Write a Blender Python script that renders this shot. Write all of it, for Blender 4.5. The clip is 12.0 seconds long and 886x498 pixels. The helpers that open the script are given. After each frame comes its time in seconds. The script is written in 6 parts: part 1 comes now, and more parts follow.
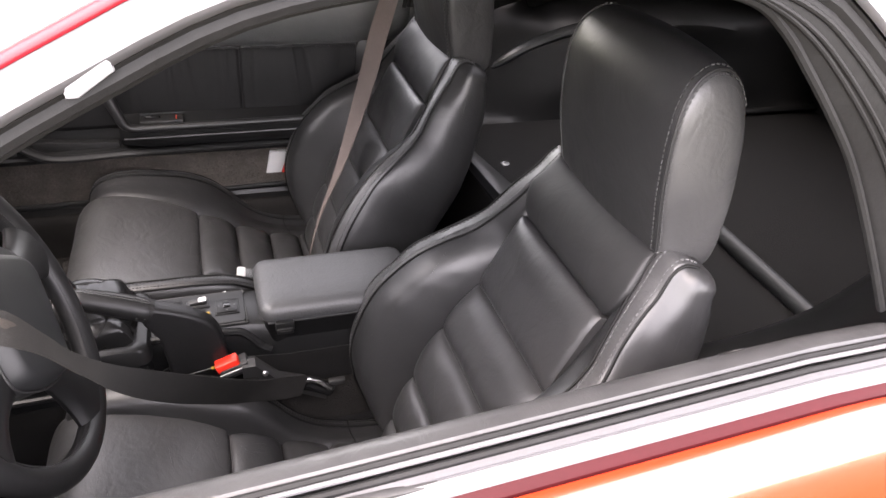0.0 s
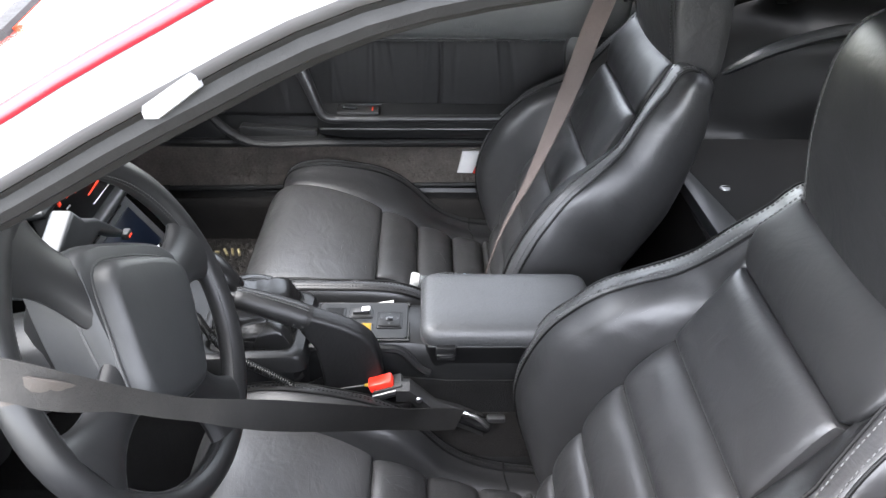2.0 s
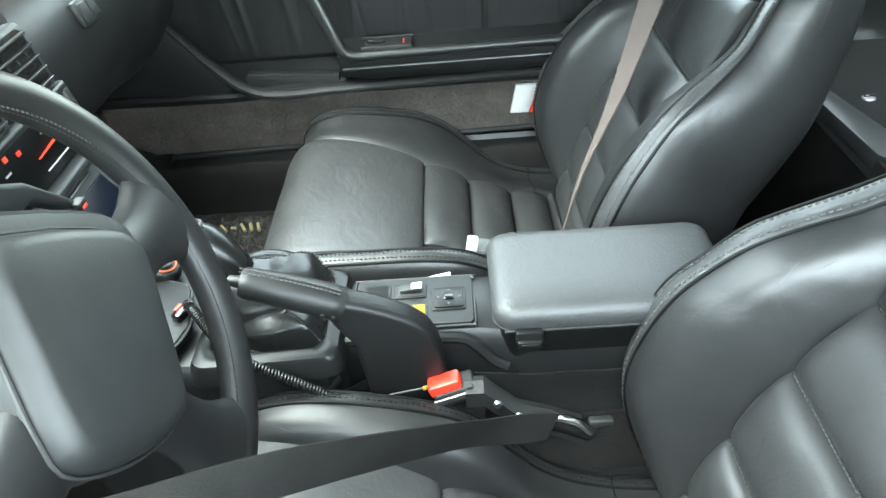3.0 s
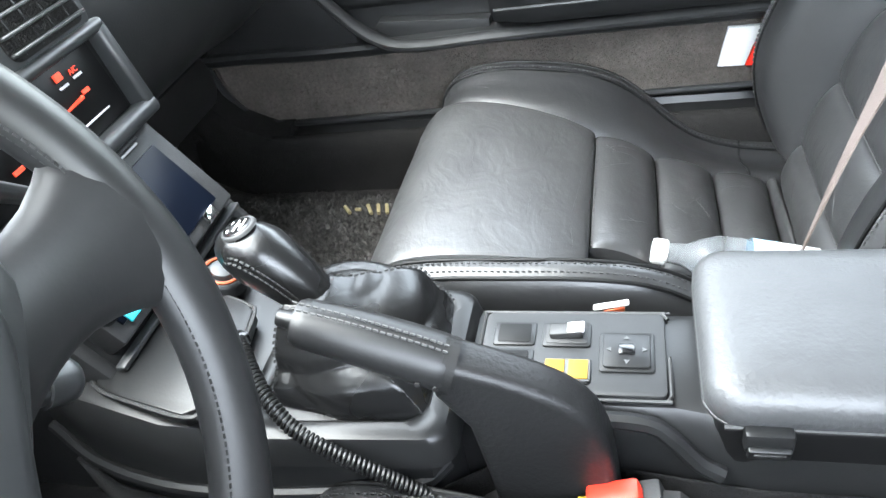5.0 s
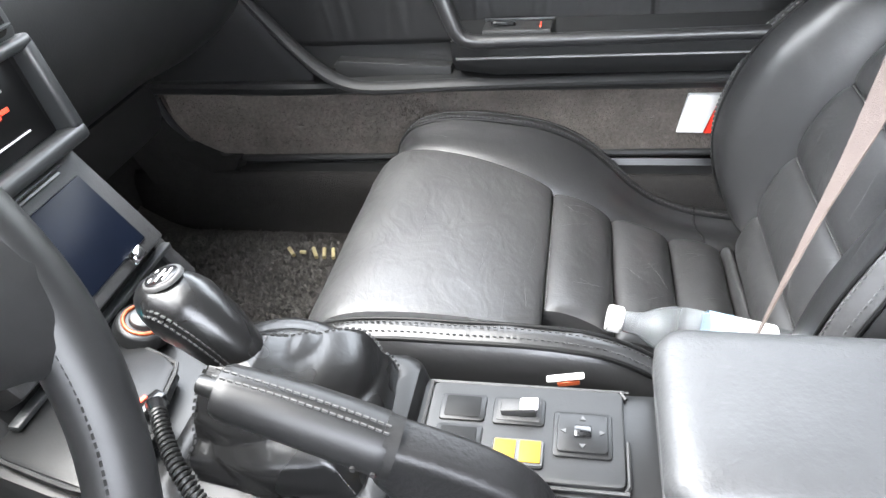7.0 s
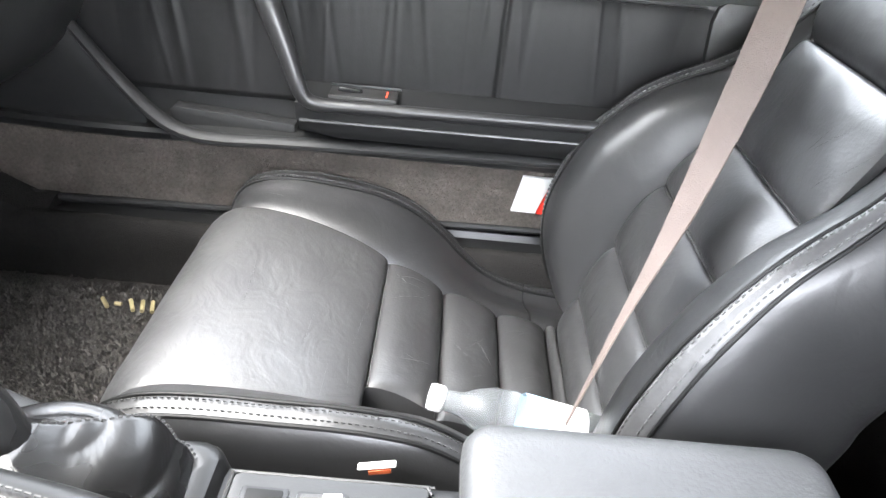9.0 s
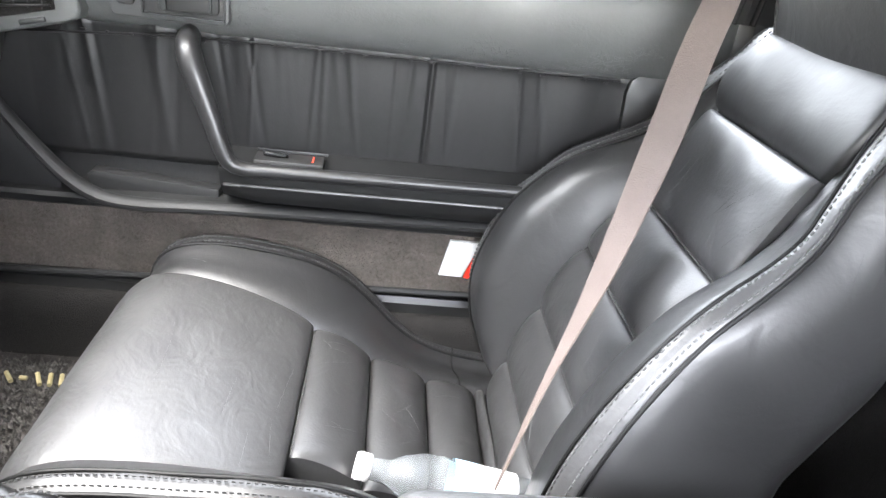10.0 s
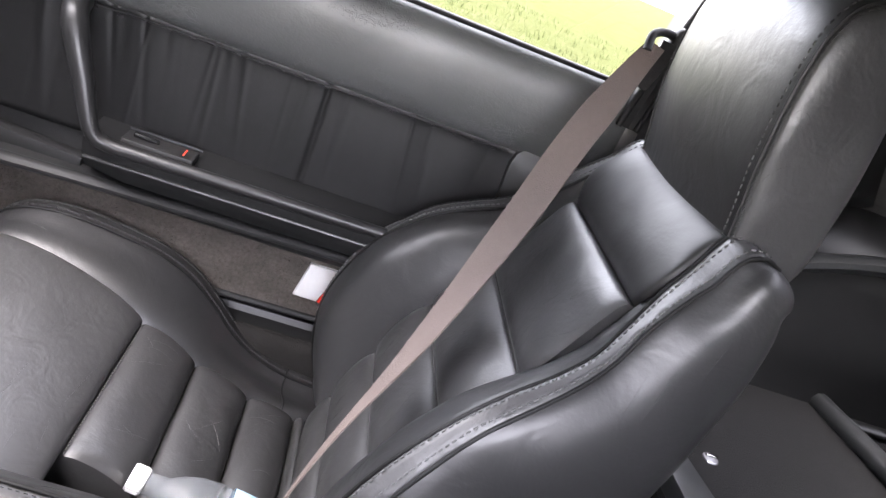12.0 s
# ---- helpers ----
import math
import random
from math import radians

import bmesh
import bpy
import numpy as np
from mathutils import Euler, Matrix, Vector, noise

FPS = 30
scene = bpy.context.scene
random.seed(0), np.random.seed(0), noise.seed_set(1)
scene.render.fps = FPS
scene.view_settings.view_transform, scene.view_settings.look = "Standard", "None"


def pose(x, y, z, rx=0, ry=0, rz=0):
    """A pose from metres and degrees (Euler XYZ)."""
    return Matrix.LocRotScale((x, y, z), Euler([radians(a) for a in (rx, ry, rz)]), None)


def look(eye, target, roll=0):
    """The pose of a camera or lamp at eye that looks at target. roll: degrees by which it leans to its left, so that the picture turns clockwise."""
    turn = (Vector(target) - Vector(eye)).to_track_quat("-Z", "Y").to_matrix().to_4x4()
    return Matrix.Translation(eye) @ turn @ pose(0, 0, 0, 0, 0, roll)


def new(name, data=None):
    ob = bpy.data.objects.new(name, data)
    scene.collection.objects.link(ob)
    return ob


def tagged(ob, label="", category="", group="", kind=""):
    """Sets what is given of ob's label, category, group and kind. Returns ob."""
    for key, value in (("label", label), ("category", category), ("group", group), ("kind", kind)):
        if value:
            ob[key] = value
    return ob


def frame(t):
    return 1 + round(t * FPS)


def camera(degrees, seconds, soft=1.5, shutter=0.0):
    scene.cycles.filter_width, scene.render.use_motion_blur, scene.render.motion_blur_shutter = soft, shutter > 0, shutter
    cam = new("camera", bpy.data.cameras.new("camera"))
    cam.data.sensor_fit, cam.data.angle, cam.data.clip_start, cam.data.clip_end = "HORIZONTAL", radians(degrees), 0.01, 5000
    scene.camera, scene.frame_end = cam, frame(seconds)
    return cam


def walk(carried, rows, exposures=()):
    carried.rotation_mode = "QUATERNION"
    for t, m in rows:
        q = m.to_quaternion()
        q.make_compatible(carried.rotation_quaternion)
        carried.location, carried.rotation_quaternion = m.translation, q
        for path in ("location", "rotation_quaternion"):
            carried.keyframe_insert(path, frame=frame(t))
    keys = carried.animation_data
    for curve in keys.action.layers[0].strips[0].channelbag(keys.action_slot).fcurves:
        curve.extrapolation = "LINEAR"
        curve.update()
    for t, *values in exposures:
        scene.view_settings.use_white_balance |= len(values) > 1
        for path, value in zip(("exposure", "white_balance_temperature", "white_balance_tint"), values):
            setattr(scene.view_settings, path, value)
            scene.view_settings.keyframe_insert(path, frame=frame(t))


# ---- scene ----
cam = camera(63.5, 12.0)
PATH = [
    (0, (-0.086, -1.101, 1.384), (0.49, 0.468, 0.286), 4.9),
    (0.5, (-0.097, -1.106, 1.379), (0.468, 0.458, 0.268), 6.7),
    (1, (-0.081, -1.078, 1.376), (0.363, 0.479, 0.201), 4.6),
    (1.5, (-0.056, -1.018, 1.367), (0.124, 0.582, 0.181), 1.7),
    (2, (-0.028, -0.95, 1.349), (0.007, 0.691, 0.206), 0.9),
    (2.5, (-0.061, -0.822, 1.266), (0.012, 0.809, 0.11), -1.8),
    (3, (-0.068, -0.713, 1.162), (-0.138, 0.877, -0.049), -5.2),
    (3.5, (-0.069, -0.609, 1.109), (-0.274, 0.936, -0.145), -6.9),
    (5.3, (-0.092, -0.42, 0.996), (-0.633, 1.068, -0.226), -13.2),
    (5.5, (-0.094, -0.416, 0.995), (-0.639, 1.069, -0.228), -13.1),
    (6, (-0.097, -0.418, 0.992), (-0.651, 1.057, -0.24), -12.9),
    (6.5, (-0.104, -0.416, 0.992), (-0.646, 1.071, -0.232), -11.5),
    (7, (-0.102, -0.388, 0.989), (-0.479, 1.201, -0.165), -6.1),
    (7.2, (-0.097, -0.383, 0.99), (-0.384, 1.249, -0.13), -2.5),
    (8.8, (-0.080, -0.357, 1.008), (-0.119, 1.331, -0.063), 5.4),
    (9, (-0.080, -0.357, 1.008), (-0.053, 1.346, -0.041), 5.7),
    (9.5, (-0.079, -0.363, 0.996), (0.061, 1.416, 0.092), 7.1),
    (10, (-0.071, -0.359, 1.000), (0.125, 1.436, 0.140), 7.6),
    (10.5, (-0.069, -0.361, 1.004), (0.201, 1.472, 0.250), 8.8),
    (11, (-0.063, -0.369, 1.009), (0.273, 1.481, 0.328), 7.8),
    (11.5, (-0.070, -0.362, 1.003), (0.408, 1.482, 0.395), 7.2),
    (11.7, (-0.052, -0.354, 1.022), (0.437, 1.503, 0.464), 12.2),
    (11.8, (-0.030, -0.345, 1.046), (0.454, 1.499, 0.442), 16.2),
    (11.9, (-0.006, -0.343, 1.062), (0.450, 1.490, 0.405), 20.0),
    (12, (0.016, -0.344, 1.066), (0.41, 1.45, 0.275), 23.4),
]
EXPOSURES = [(0.0, 4.85, 7300, 22), (1.5, 5.2, 6800, 14), (2.5, 5.5, 6450, 6), (3.0, 5.9, 6350, -6), (3.5, 6.15, 6100, 0), (5.5, 6.33, 6500, 6), (7.0, 6.4, 6700, 10), (9.5, 6.62, 6800, 11), (10.5, 6.54, 6850, 12), (11.5, 6.15, 7000, 15), (12.0, 5.75, 6800, 20)]
walk(cam, [(t, look(eye, target, roll)) for t, eye, target, roll in PATH], EXPOSURES)

# ---- world, sun, exposure ----
world = bpy.data.worlds.new("sky")
scene.world = world
world.use_nodes = True
wt = world.node_tree
sky = wt.nodes.new("ShaderNodeTexSky")
sky.sky_type, sky.sun_disc = "NISHITA", False
sky.sun_elevation, sky.sun_rotation = radians(69), radians(255)
sky.dust_density, sky.air_density, sky.ozone_density = 0.8, 1.0, 1.0
haze = wt.nodes.new("ShaderNodeHueSaturation")
haze.inputs["Saturation"].default_value = 0.3
wt.links.new(sky.outputs[0], haze.inputs["Color"])
wt.links.new(haze.outputs[0], wt.nodes["Background"].inputs[0])
wt.nodes["Background"].inputs[1].default_value = 0.15
sun = new("sun", bpy.data.lights.new("sun", "SUN"))
sun.data.energy, sun.data.angle, sun.data.color = 0.4, radians(70), (1.0, 0.96, 0.9)
sun.matrix_world = look((-2.2, -0.6, 6.0), (0.0, 0.0, 0.0))

# ---- materials ----


def material(name, color, rough=0.5, metal=0.0, tint=None, tint_scale=8.0, bumps=(), coat=0.0, rough_var=0.0, spec=0.5, sheen=0.0, stretch=(1, 1, 1)):
    """A principled material: colour varied by noise towards tint, and relief from (kind, scale, distance) rows."""
    m = bpy.data.materials.new(name)
    m.use_nodes = True
    t = m.node_tree
    b = t.nodes["Principled BSDF"]
    co = t.nodes.new("ShaderNodeTexCoord")
    mp = t.nodes.new("ShaderNodeMapping")
    mp.inputs["Scale"].default_value = stretch
    t.links.new(co.outputs["Object"], mp.inputs[0])
    b.inputs["Base Color"].default_value = (*color, 1)
    b.inputs["Roughness"].default_value, b.inputs["Metallic"].default_value = rough, metal
    b.inputs["Coat Weight"].default_value, b.inputs["Coat Roughness"].default_value = coat, 0.04
    b.inputs["Specular IOR Level"].default_value = spec
    b.inputs["Sheen Weight"].default_value = sheen

    def noise_node(scale, detail=4.0, rough_n=0.6):
        n = t.nodes.new("ShaderNodeTexNoise")
        n.inputs["Scale"].default_value, n.inputs["Detail"].default_value, n.inputs["Roughness"].default_value = scale, detail, rough_n
        t.links.new(mp.outputs[0], n.inputs["Vector"])
        return n

    if tint:
        n, n2, add = noise_node(tint_scale), noise_node(tint_scale * 7.3), t.nodes.new("ShaderNodeMath")
        add.operation = "MULTIPLY"
        ramp = t.nodes.new("ShaderNodeMapRange")
        ramp.inputs["From Min"].default_value, ramp.inputs["From Max"].default_value = 0.02, 0.62
        mix = t.nodes.new("ShaderNodeMix")
        mix.data_type = "RGBA"
        mix.inputs[6].default_value, mix.inputs[7].default_value = (*color, 1), (*tint, 1)
        t.links.new(n.outputs[0], add.inputs[0])
        t.links.new(n2.outputs[0], add.inputs[1])
        t.links.new(add.outputs[0], ramp.inputs[0])
        t.links.new(ramp.outputs[0], mix.inputs[0])
        t.links.new(mix.outputs[2], b.inputs["Base Color"])
    if rough_var:
        n, ramp = noise_node(14.0, 2.0, 0.5), t.nodes.new("ShaderNodeMapRange")
        ramp.inputs["From Min"].default_value, ramp.inputs["From Max"].default_value = 0.15, 0.85
        ramp.inputs["To Min"].default_value, ramp.inputs["To Max"].default_value = rough - rough_var, rough + rough_var
        t.links.new(n.outputs[0], ramp.inputs[0])
        t.links.new(ramp.outputs[0], b.inputs["Roughness"])
    last = None
    for kind, scale, distance in bumps:
        if kind == "grain":
            height = noise_node(scale * 0.55, 2.0, 0.5).outputs[0]
        elif kind == "wrinkles":
            n = noise_node(scale, 2.0, 0.5)
            n.inputs["Distortion"].default_value = 2.5
            height = n.outputs[0]
        elif kind == "clusters":
            line, off, size, near, mask, clear_, mul = noise_node(scale, 1.5, 0.5), *(t.nodes.new("ShaderNodeMath") for _ in range(2)), t.nodes.new("ShaderNodeMapRange"), noise_node(scale * 0.09, 2.0, 0.5), t.nodes.new("ShaderNodeMapRange"), t.nodes.new("ShaderNodeMath")
            line.inputs["Distortion"].default_value = 1.2
            off.operation, size.operation, mul.operation = "SUBTRACT", "ABSOLUTE", "MULTIPLY"
            off.inputs[1].default_value = 0.5
            near.inputs["From Max"].default_value, near.inputs["To Min"].default_value, near.inputs["To Max"].default_value = 0.035, -1.0, 0.0
            clear_.inputs["From Min"].default_value, clear_.inputs["From Max"].default_value = 0.53, 0.66
            t.links.new(line.outputs[0], off.inputs[0])
            t.links.new(off.outputs[0], size.inputs[0])
            t.links.new(size.outputs[0], near.inputs[0])
            t.links.new(mask.outputs[0], clear_.inputs[0])
            t.links.new(near.outputs[0], mul.inputs[0])
            t.links.new(clear_.outputs[0], mul.inputs[1])
            height = mul.outputs[0]
        elif kind == "waves":
            height = noise_node(scale, 1.0, 0.4).outputs[0]
        else:
            height = noise_node(scale, 6.0, 0.65).outputs[0]
        bump = t.nodes.new("ShaderNodeBump")
        bump.inputs["Strength"].default_value, bump.inputs["Distance"].default_value = 1.0, distance
        t.links.new(height, bump.inputs["Height"])
        if last:
            t.links.new(last.outputs[0], bump.inputs["Normal"])
        last = bump
    if last:
        t.links.new(last.outputs[0], b.inputs["Normal"])
    return m


def glowing(name, color, strength):
    m = bpy.data.materials.new(name)
    m.use_nodes = True
    b = m.node_tree.nodes["Principled BSDF"]
    b.inputs["Base Color"].default_value = (*color, 1)
    b.inputs["Emission Color"].default_value, b.inputs["Emission Strength"].default_value = (*color, 1), strength
    return m


def pane_material(name, tint):
    m = bpy.data.materials.new(name)
    m.use_nodes = True
    t = m.node_tree
    clear, gloss, mix, fr = (t.nodes.new("ShaderNode" + k) for k in ("BsdfTransparent", "BsdfGlossy", "MixShader", "Fresnel"))
    clear.inputs[0].default_value = (*tint, 1)
    gloss.inputs["Roughness"].default_value = 0.02
    t.links.new(fr.outputs[0], mix.inputs[0])
    t.links.new(clear.outputs[0], mix.inputs[1])
    t.links.new(gloss.outputs[0], mix.inputs[2])
    t.links.new(mix.outputs[0], t.nodes["Material Output"].inputs[0])
    return m


LEATHER = material("black_leather", (0.016, 0.016, 0.0165), 0.40, spec=0.45, tint=(0.025, 0.0247, 0.0247), tint_scale=5, rough_var=0.09,
                   bumps=(("grain", 520, 0.00018), ("wrinkles", 16, 0.0007), ("noise", 130, 0.00022)))
LEATHER_DULL = material("dull_black_leather", (0.009, 0.009, 0.0094), 0.50, spec=0.24, tint=(0.015, 0.0148, 0.0148), tint_scale=6, rough_var=0.09,
                        bumps=(("grain", 520, 0.00010), ("wrinkles", 14, 0.0005)))
GAITER = material("thin_black_leather", (0.0045, 0.0045, 0.0047), 0.27, spec=0.34, tint=(0.007, 0.007, 0.007), tint_scale=16, rough_var=0.05, bumps=(("grain", 700, 0.00004), ("wrinkles", 30, 0.0003)))
GRIP = material("worn_black_leather", (0.0055, 0.0055, 0.0057), 0.44, spec=0.27, tint=(0.010, 0.010, 0.0101), tint_scale=16, rough_var=0.07, bumps=(("grain", 700, 0.000053),))
LEATHER_SMOOTH = material("smooth_black_leather", (0.010, 0.010, 0.0104), 0.40, spec=0.40, tint=(0.016, 0.016, 0.0163), tint_scale=6, rough_var=0.08,
                          bumps=(("grain", 620, 0.00012), ("wrinkles", 14, 0.0007)))
LEATHER_CREASED = material("creased_black_leather", (0.019, 0.019, 0.0196), 0.44, tint=(0.030, 0.0295, 0.0295), tint_scale=6, rough_var=0.14, stretch=(1.15, 0.85, 1.05),
                           bumps=(("grain", 480, 0.00018), ("wrinkles", 18, 0.0010), ("noise", 75, 0.0004)))
VINYL = material("black_vinyl", (0.010, 0.0103, 0.0106), 0.45, tint=(0.015, 0.015, 0.0153), tint_scale=7, rough_var=0.06,
                 bumps=(("grain", 650, 0.000141),))
PAD = material("creased_door_vinyl", (0.048, 0.0500, 0.0498), 0.42, tint=(0.066, 0.0680, 0.0675), tint_scale=7, rough_var=0.08,
               bumps=(("grain", 560, 0.0003), ("wrinkles", 10, 0.0006), ("clusters", 110, 0.0006)), stretch=(0.8, 1.0, 1.3))
PADDED = material("satin_black_padding", (0.007, 0.0073, 0.0076), 0.50, spec=0.26, tint=(0.015, 0.0155, 0.0158), tint_scale=7, rough_var=0.06, bumps=(("grain", 560, 0.0001),))
PANEL = material("dark_grey_panel", (0.008, 0.0082, 0.0084), 0.5, spec=0.35, tint=(0.013, 0.0132, 0.0134), tint_scale=12, bumps=(("grain", 800, 0.00008),))
GRAINED = material("pebbled_black_vinyl", (0.005, 0.005, 0.0052), 0.42, spec=0.20, tint=(0.010, 0.010, 0.0102), tint_scale=9, rough_var=0.06, bumps=(("grain", 430, 0.0005),))
PANEL_GREY = material("grey_black_bezel", (0.030, 0.031, 0.0315), 0.5, tint=(0.042, 0.043, 0.0435), tint_scale=12, bumps=(("grain", 800, 0.00008),))
HEATER = material("black_heater_panel", (0.003, 0.003, 0.0032), 0.35, spec=0.15, tint=(0.005, 0.005, 0.005), tint_scale=12)
LID = material("grained_grey_black_vinyl", (0.024, 0.0245, 0.025), 0.50, spec=0.5, tint=(0.036, 0.0365, 0.037), tint_scale=7, rough_var=0.06,
               bumps=(("grain", 420, 0.0006), ("wrinkles", 24, 0.0005), ("noise", 90, 0.00025)))
PLEATED = material("pleated_black_leather", (0.0055, 0.0055, 0.0057), 0.46, spec=0.28, tint=(0.011, 0.011, 0.0113), tint_scale=9, rough_var=0.06,
                   bumps=(("grain", 600, 0.000106),))
PLASTIC = material("grained_black_plastic", (0.005, 0.0052, 0.0054), 0.35, spec=0.24, tint=(0.009, 0.009, 0.009), tint_scale=10, rough_var=0.05,
                   bumps=(("grain", 900, 0.000070),))
DOOR_PLASTIC = material("dull_black_plastic", (0.008, 0.0082, 0.0085), 0.6, spec=0.28, tint=(0.012, 0.012, 0.012), tint_scale=10, rough_var=0.06,
                        bumps=(("grain", 900, 0.000106),))
PLASTIC_DARK = material("matt_black_plastic", (0.006, 0.006, 0.0063), 0.6, tint=(0.010, 0.0098, 0.0095), tint_scale=12, bumps=(("noise", 300, 0.0004),))
PLASTIC_GREY = material("grey_satin_plastic", (0.014, 0.015, 0.0155), 0.40, spec=0.4, tint=(0.021, 0.022, 0.0225), tint_scale=9, bumps=(("grain", 800, 0.000070),))
RUBBER = material("black_rubber", (0.005, 0.005, 0.005), 0.62, spec=0.14, tint=(0.012, 0.012, 0.012), tint_scale=14, bumps=(("noise", 260, 0.0004),))
GLOSS_BLACK = material("glossy_black_panel", (0.004, 0.004, 0.0045), 0.18, tint=(0.008, 0.008, 0.008), tint_scale=12)
CARPET = material("brown_black_carpet", (0.054, 0.048, 0.043), 0.95, tint=(0.165, 0.145, 0.128), tint_scale=24, spec=0.1,
                  bumps=(("noise", 420, 0.006), ("noise", 60, 0.004)))
MAT_CARPET = material("floor_mat_pile", (0.03, 0.027, 0.0255), 0.95, tint=(0.07, 0.064, 0.06), tint_scale=30, spec=0.1,
                      bumps=(("noise", 320, 0.01), ("noise", 80, 0.006)))
FLOOR = material("black_floor_carpet", (0.009, 0.0085, 0.0081), 0.95, tint=(0.019, 0.0177, 0.0167), tint_scale=30, spec=0.1, bumps=(("noise", 420, 0.004),))
# Charcoal carpet; shade behind the seats and beside the tunnel darkens its colour.
SHADED_DECK = material("charcoal_shaded_carpet", (0.0024, 0.0023, 0.0023), 0.95, tint=(0.0048, 0.0046, 0.0045), tint_scale=18, sheen=0.05, spec=0.06, bumps=(("noise", 500, 0.002),))
PILE = material("grey_pile_tuft", (0.05, 0.045, 0.041), 0.95, tint=(0.085, 0.078, 0.072), tint_scale=60)
WEBBING = material("taupe_belt_webbing", (0.080, 0.062, 0.055), 0.7, spec=0.2, tint=(0.10, 0.080, 0.071), tint_scale=20, bumps=(("noise", 500, 0.001),), stretch=(1, 1, 1))
WEBBING_DARK = material("black_belt_webbing", (0.007, 0.0068, 0.0065), 0.75, spec=0.15, tint=(0.018, 0.017, 0.016), tint_scale=20, bumps=(("noise", 500, 0.0006),))
WEBBING_DULL = material("grey_brown_belt_webbing", (0.024, 0.021, 0.019), 0.75, spec=0.15, tint=(0.034, 0.030, 0.027), tint_scale=20, bumps=(("noise", 500, 0.0006),))
THREAD = material("grey_thread", (0.055, 0.055, 0.055), 0.8, spec=0.15, tint=(0.085, 0.085, 0.085), tint_scale=60)
THREAD_DIM = material("dim_grey_thread", (0.028, 0.028, 0.028), 0.8, spec=0.15, tint=(0.05, 0.05, 0.05), tint_scale=60)
THREAD_PALE = material("pale_thread", (0.04, 0.04, 0.039), 0.75, tint=(0.07, 0.07, 0.067), tint_scale=60, spec=0.2)
THREAD_DARK = material("black_thread", (0.008, 0.008, 0.008), 0.6, tint=(0.012, 0.012, 0.012), tint_scale=60)
GOLD_THREAD = material("gold_thread", (0.22, 0.18, 0.085), 0.6, tint=(0.3, 0.26, 0.15), tint_scale=80, bumps=(("noise", 500, 0.001),))
PAINT = material("orange_red_paint", (0.24, 0.016, 0.004), 0.32, tint=(0.26, 0.019, 0.005), tint_scale=2, coat=1.0)
TRIM_RED = material("red_trim_line", (0.020, 0.0014, 0.002), 0.55, spec=0.12, tint=(0.028, 0.0018, 0.003), tint_scale=9)
# Near-black, so that piping also paints the shadow gap along its edge.
PIPING_SHADE = material("black_piping", (0.003, 0.003, 0.003), 0.5, spec=0.12, tint=(0.005, 0.005, 0.005), tint_scale=40)
CREASE = material("pale_leather_crease", (0.010, 0.010, 0.010), 0.42, tint=(0.015, 0.0148, 0.0146), tint_scale=40)
DRIP_RED = material("red_drip_line", (0.13, 0.004, 0.007), 0.4, tint=(0.16, 0.005, 0.010), tint_scale=9, spec=0.25)
BRIGHT_TRIM = material("satin_bright_trim", (0.045, 0.0445, 0.047), 0.45, 0.0, spec=0.42, tint=(0.06, 0.0595, 0.062), tint_scale=14)
CHROME = material("chrome", (0.8, 0.8, 0.8), 0.1, 1.0, tint=(0.72, 0.72, 0.72), tint_scale=20)
STEEL = material("dull_steel", (0.35, 0.35, 0.36), 0.35, 1.0, tint=(0.25, 0.25, 0.26), tint_scale=30)
CLIP_GREY = material("pale_grey_plastic", (0.16, 0.16, 0.165), 0.5, tint=(0.13, 0.13, 0.135), tint_scale=30)
WHITE = material("white_plastic", (0.5, 0.5, 0.49), 0.35, tint=(0.43, 0.43, 0.43), tint_scale=20)
RED = material("red_plastic", (0.7, 0.03, 0.015), 0.35, tint=(0.6, 0.02, 0.01), tint_scale=30)
# Red print with a weak glow added; it is no lamp.
GLOWING_RED = glowing("glowing_red_marking", (0.7, 0.05, 0.02), 0.017)
GREY_MARK = material("pale_marking", (0.55, 0.55, 0.55), 0.5, tint=(0.48, 0.48, 0.48), tint_scale=40)
YELLOW = material("yellow_label", (0.22, 0.135, 0.010), 0.6, spec=0.2, tint=(0.19, 0.11, 0.008), tint_scale=40)
SCREEN = material("dark_blue_screen", (0.002, 0.003, 0.006), 0.3, spec=0.05, tint=(0.003, 0.0045, 0.009), tint_scale=6)
PALE_BLUE = material("pale_blue_label", (0.22, 0.36, 0.46), 0.5, tint=(0.30, 0.42, 0.5), tint_scale=30)
CYAN = material("cyan_card", (0.02, 0.42, 0.5), 0.4, tint=(0.03, 0.5, 0.58), tint_scale=20)
ORANGE = material("copper_ring", (0.32, 0.07, 0.025), 0.35, 0.6, tint=(0.25, 0.05, 0.02), tint_scale=30)
PAPER = material("white_paper", (0.5, 0.5, 0.49), 0.7, tint=(0.42, 0.42, 0.41), tint_scale=30)
HEADLINER = material("dark_headliner", (0.02, 0.019, 0.018), 0.95, tint=(0.028, 0.027, 0.026), tint_scale=20, bumps=(("noise", 500, 0.001),))
GRASS = material("grass_ground", (0.044, 0.052, 0.018), 0.9, tint=(0.080, 0.080, 0.042), tint_scale=1.4, spec=0.0, bumps=(("noise", 60, 0.03), ("noise", 9, 0.05)))
BLADE = material("grass_blade", (0.046, 0.058, 0.019), 0.7, spec=0.05, tint=(0.084, 0.086, 0.042), tint_scale=2.0)
TYRE = material("tyre_rubber", (0.02, 0.02, 0.02), 0.8, tint=(0.035, 0.034, 0.033), tint_scale=20)
ALLOY = material("silver_alloy", (0.5, 0.5, 0.5), 0.35, 0.9, tint=(0.42, 0.42, 0.42), tint_scale=10)
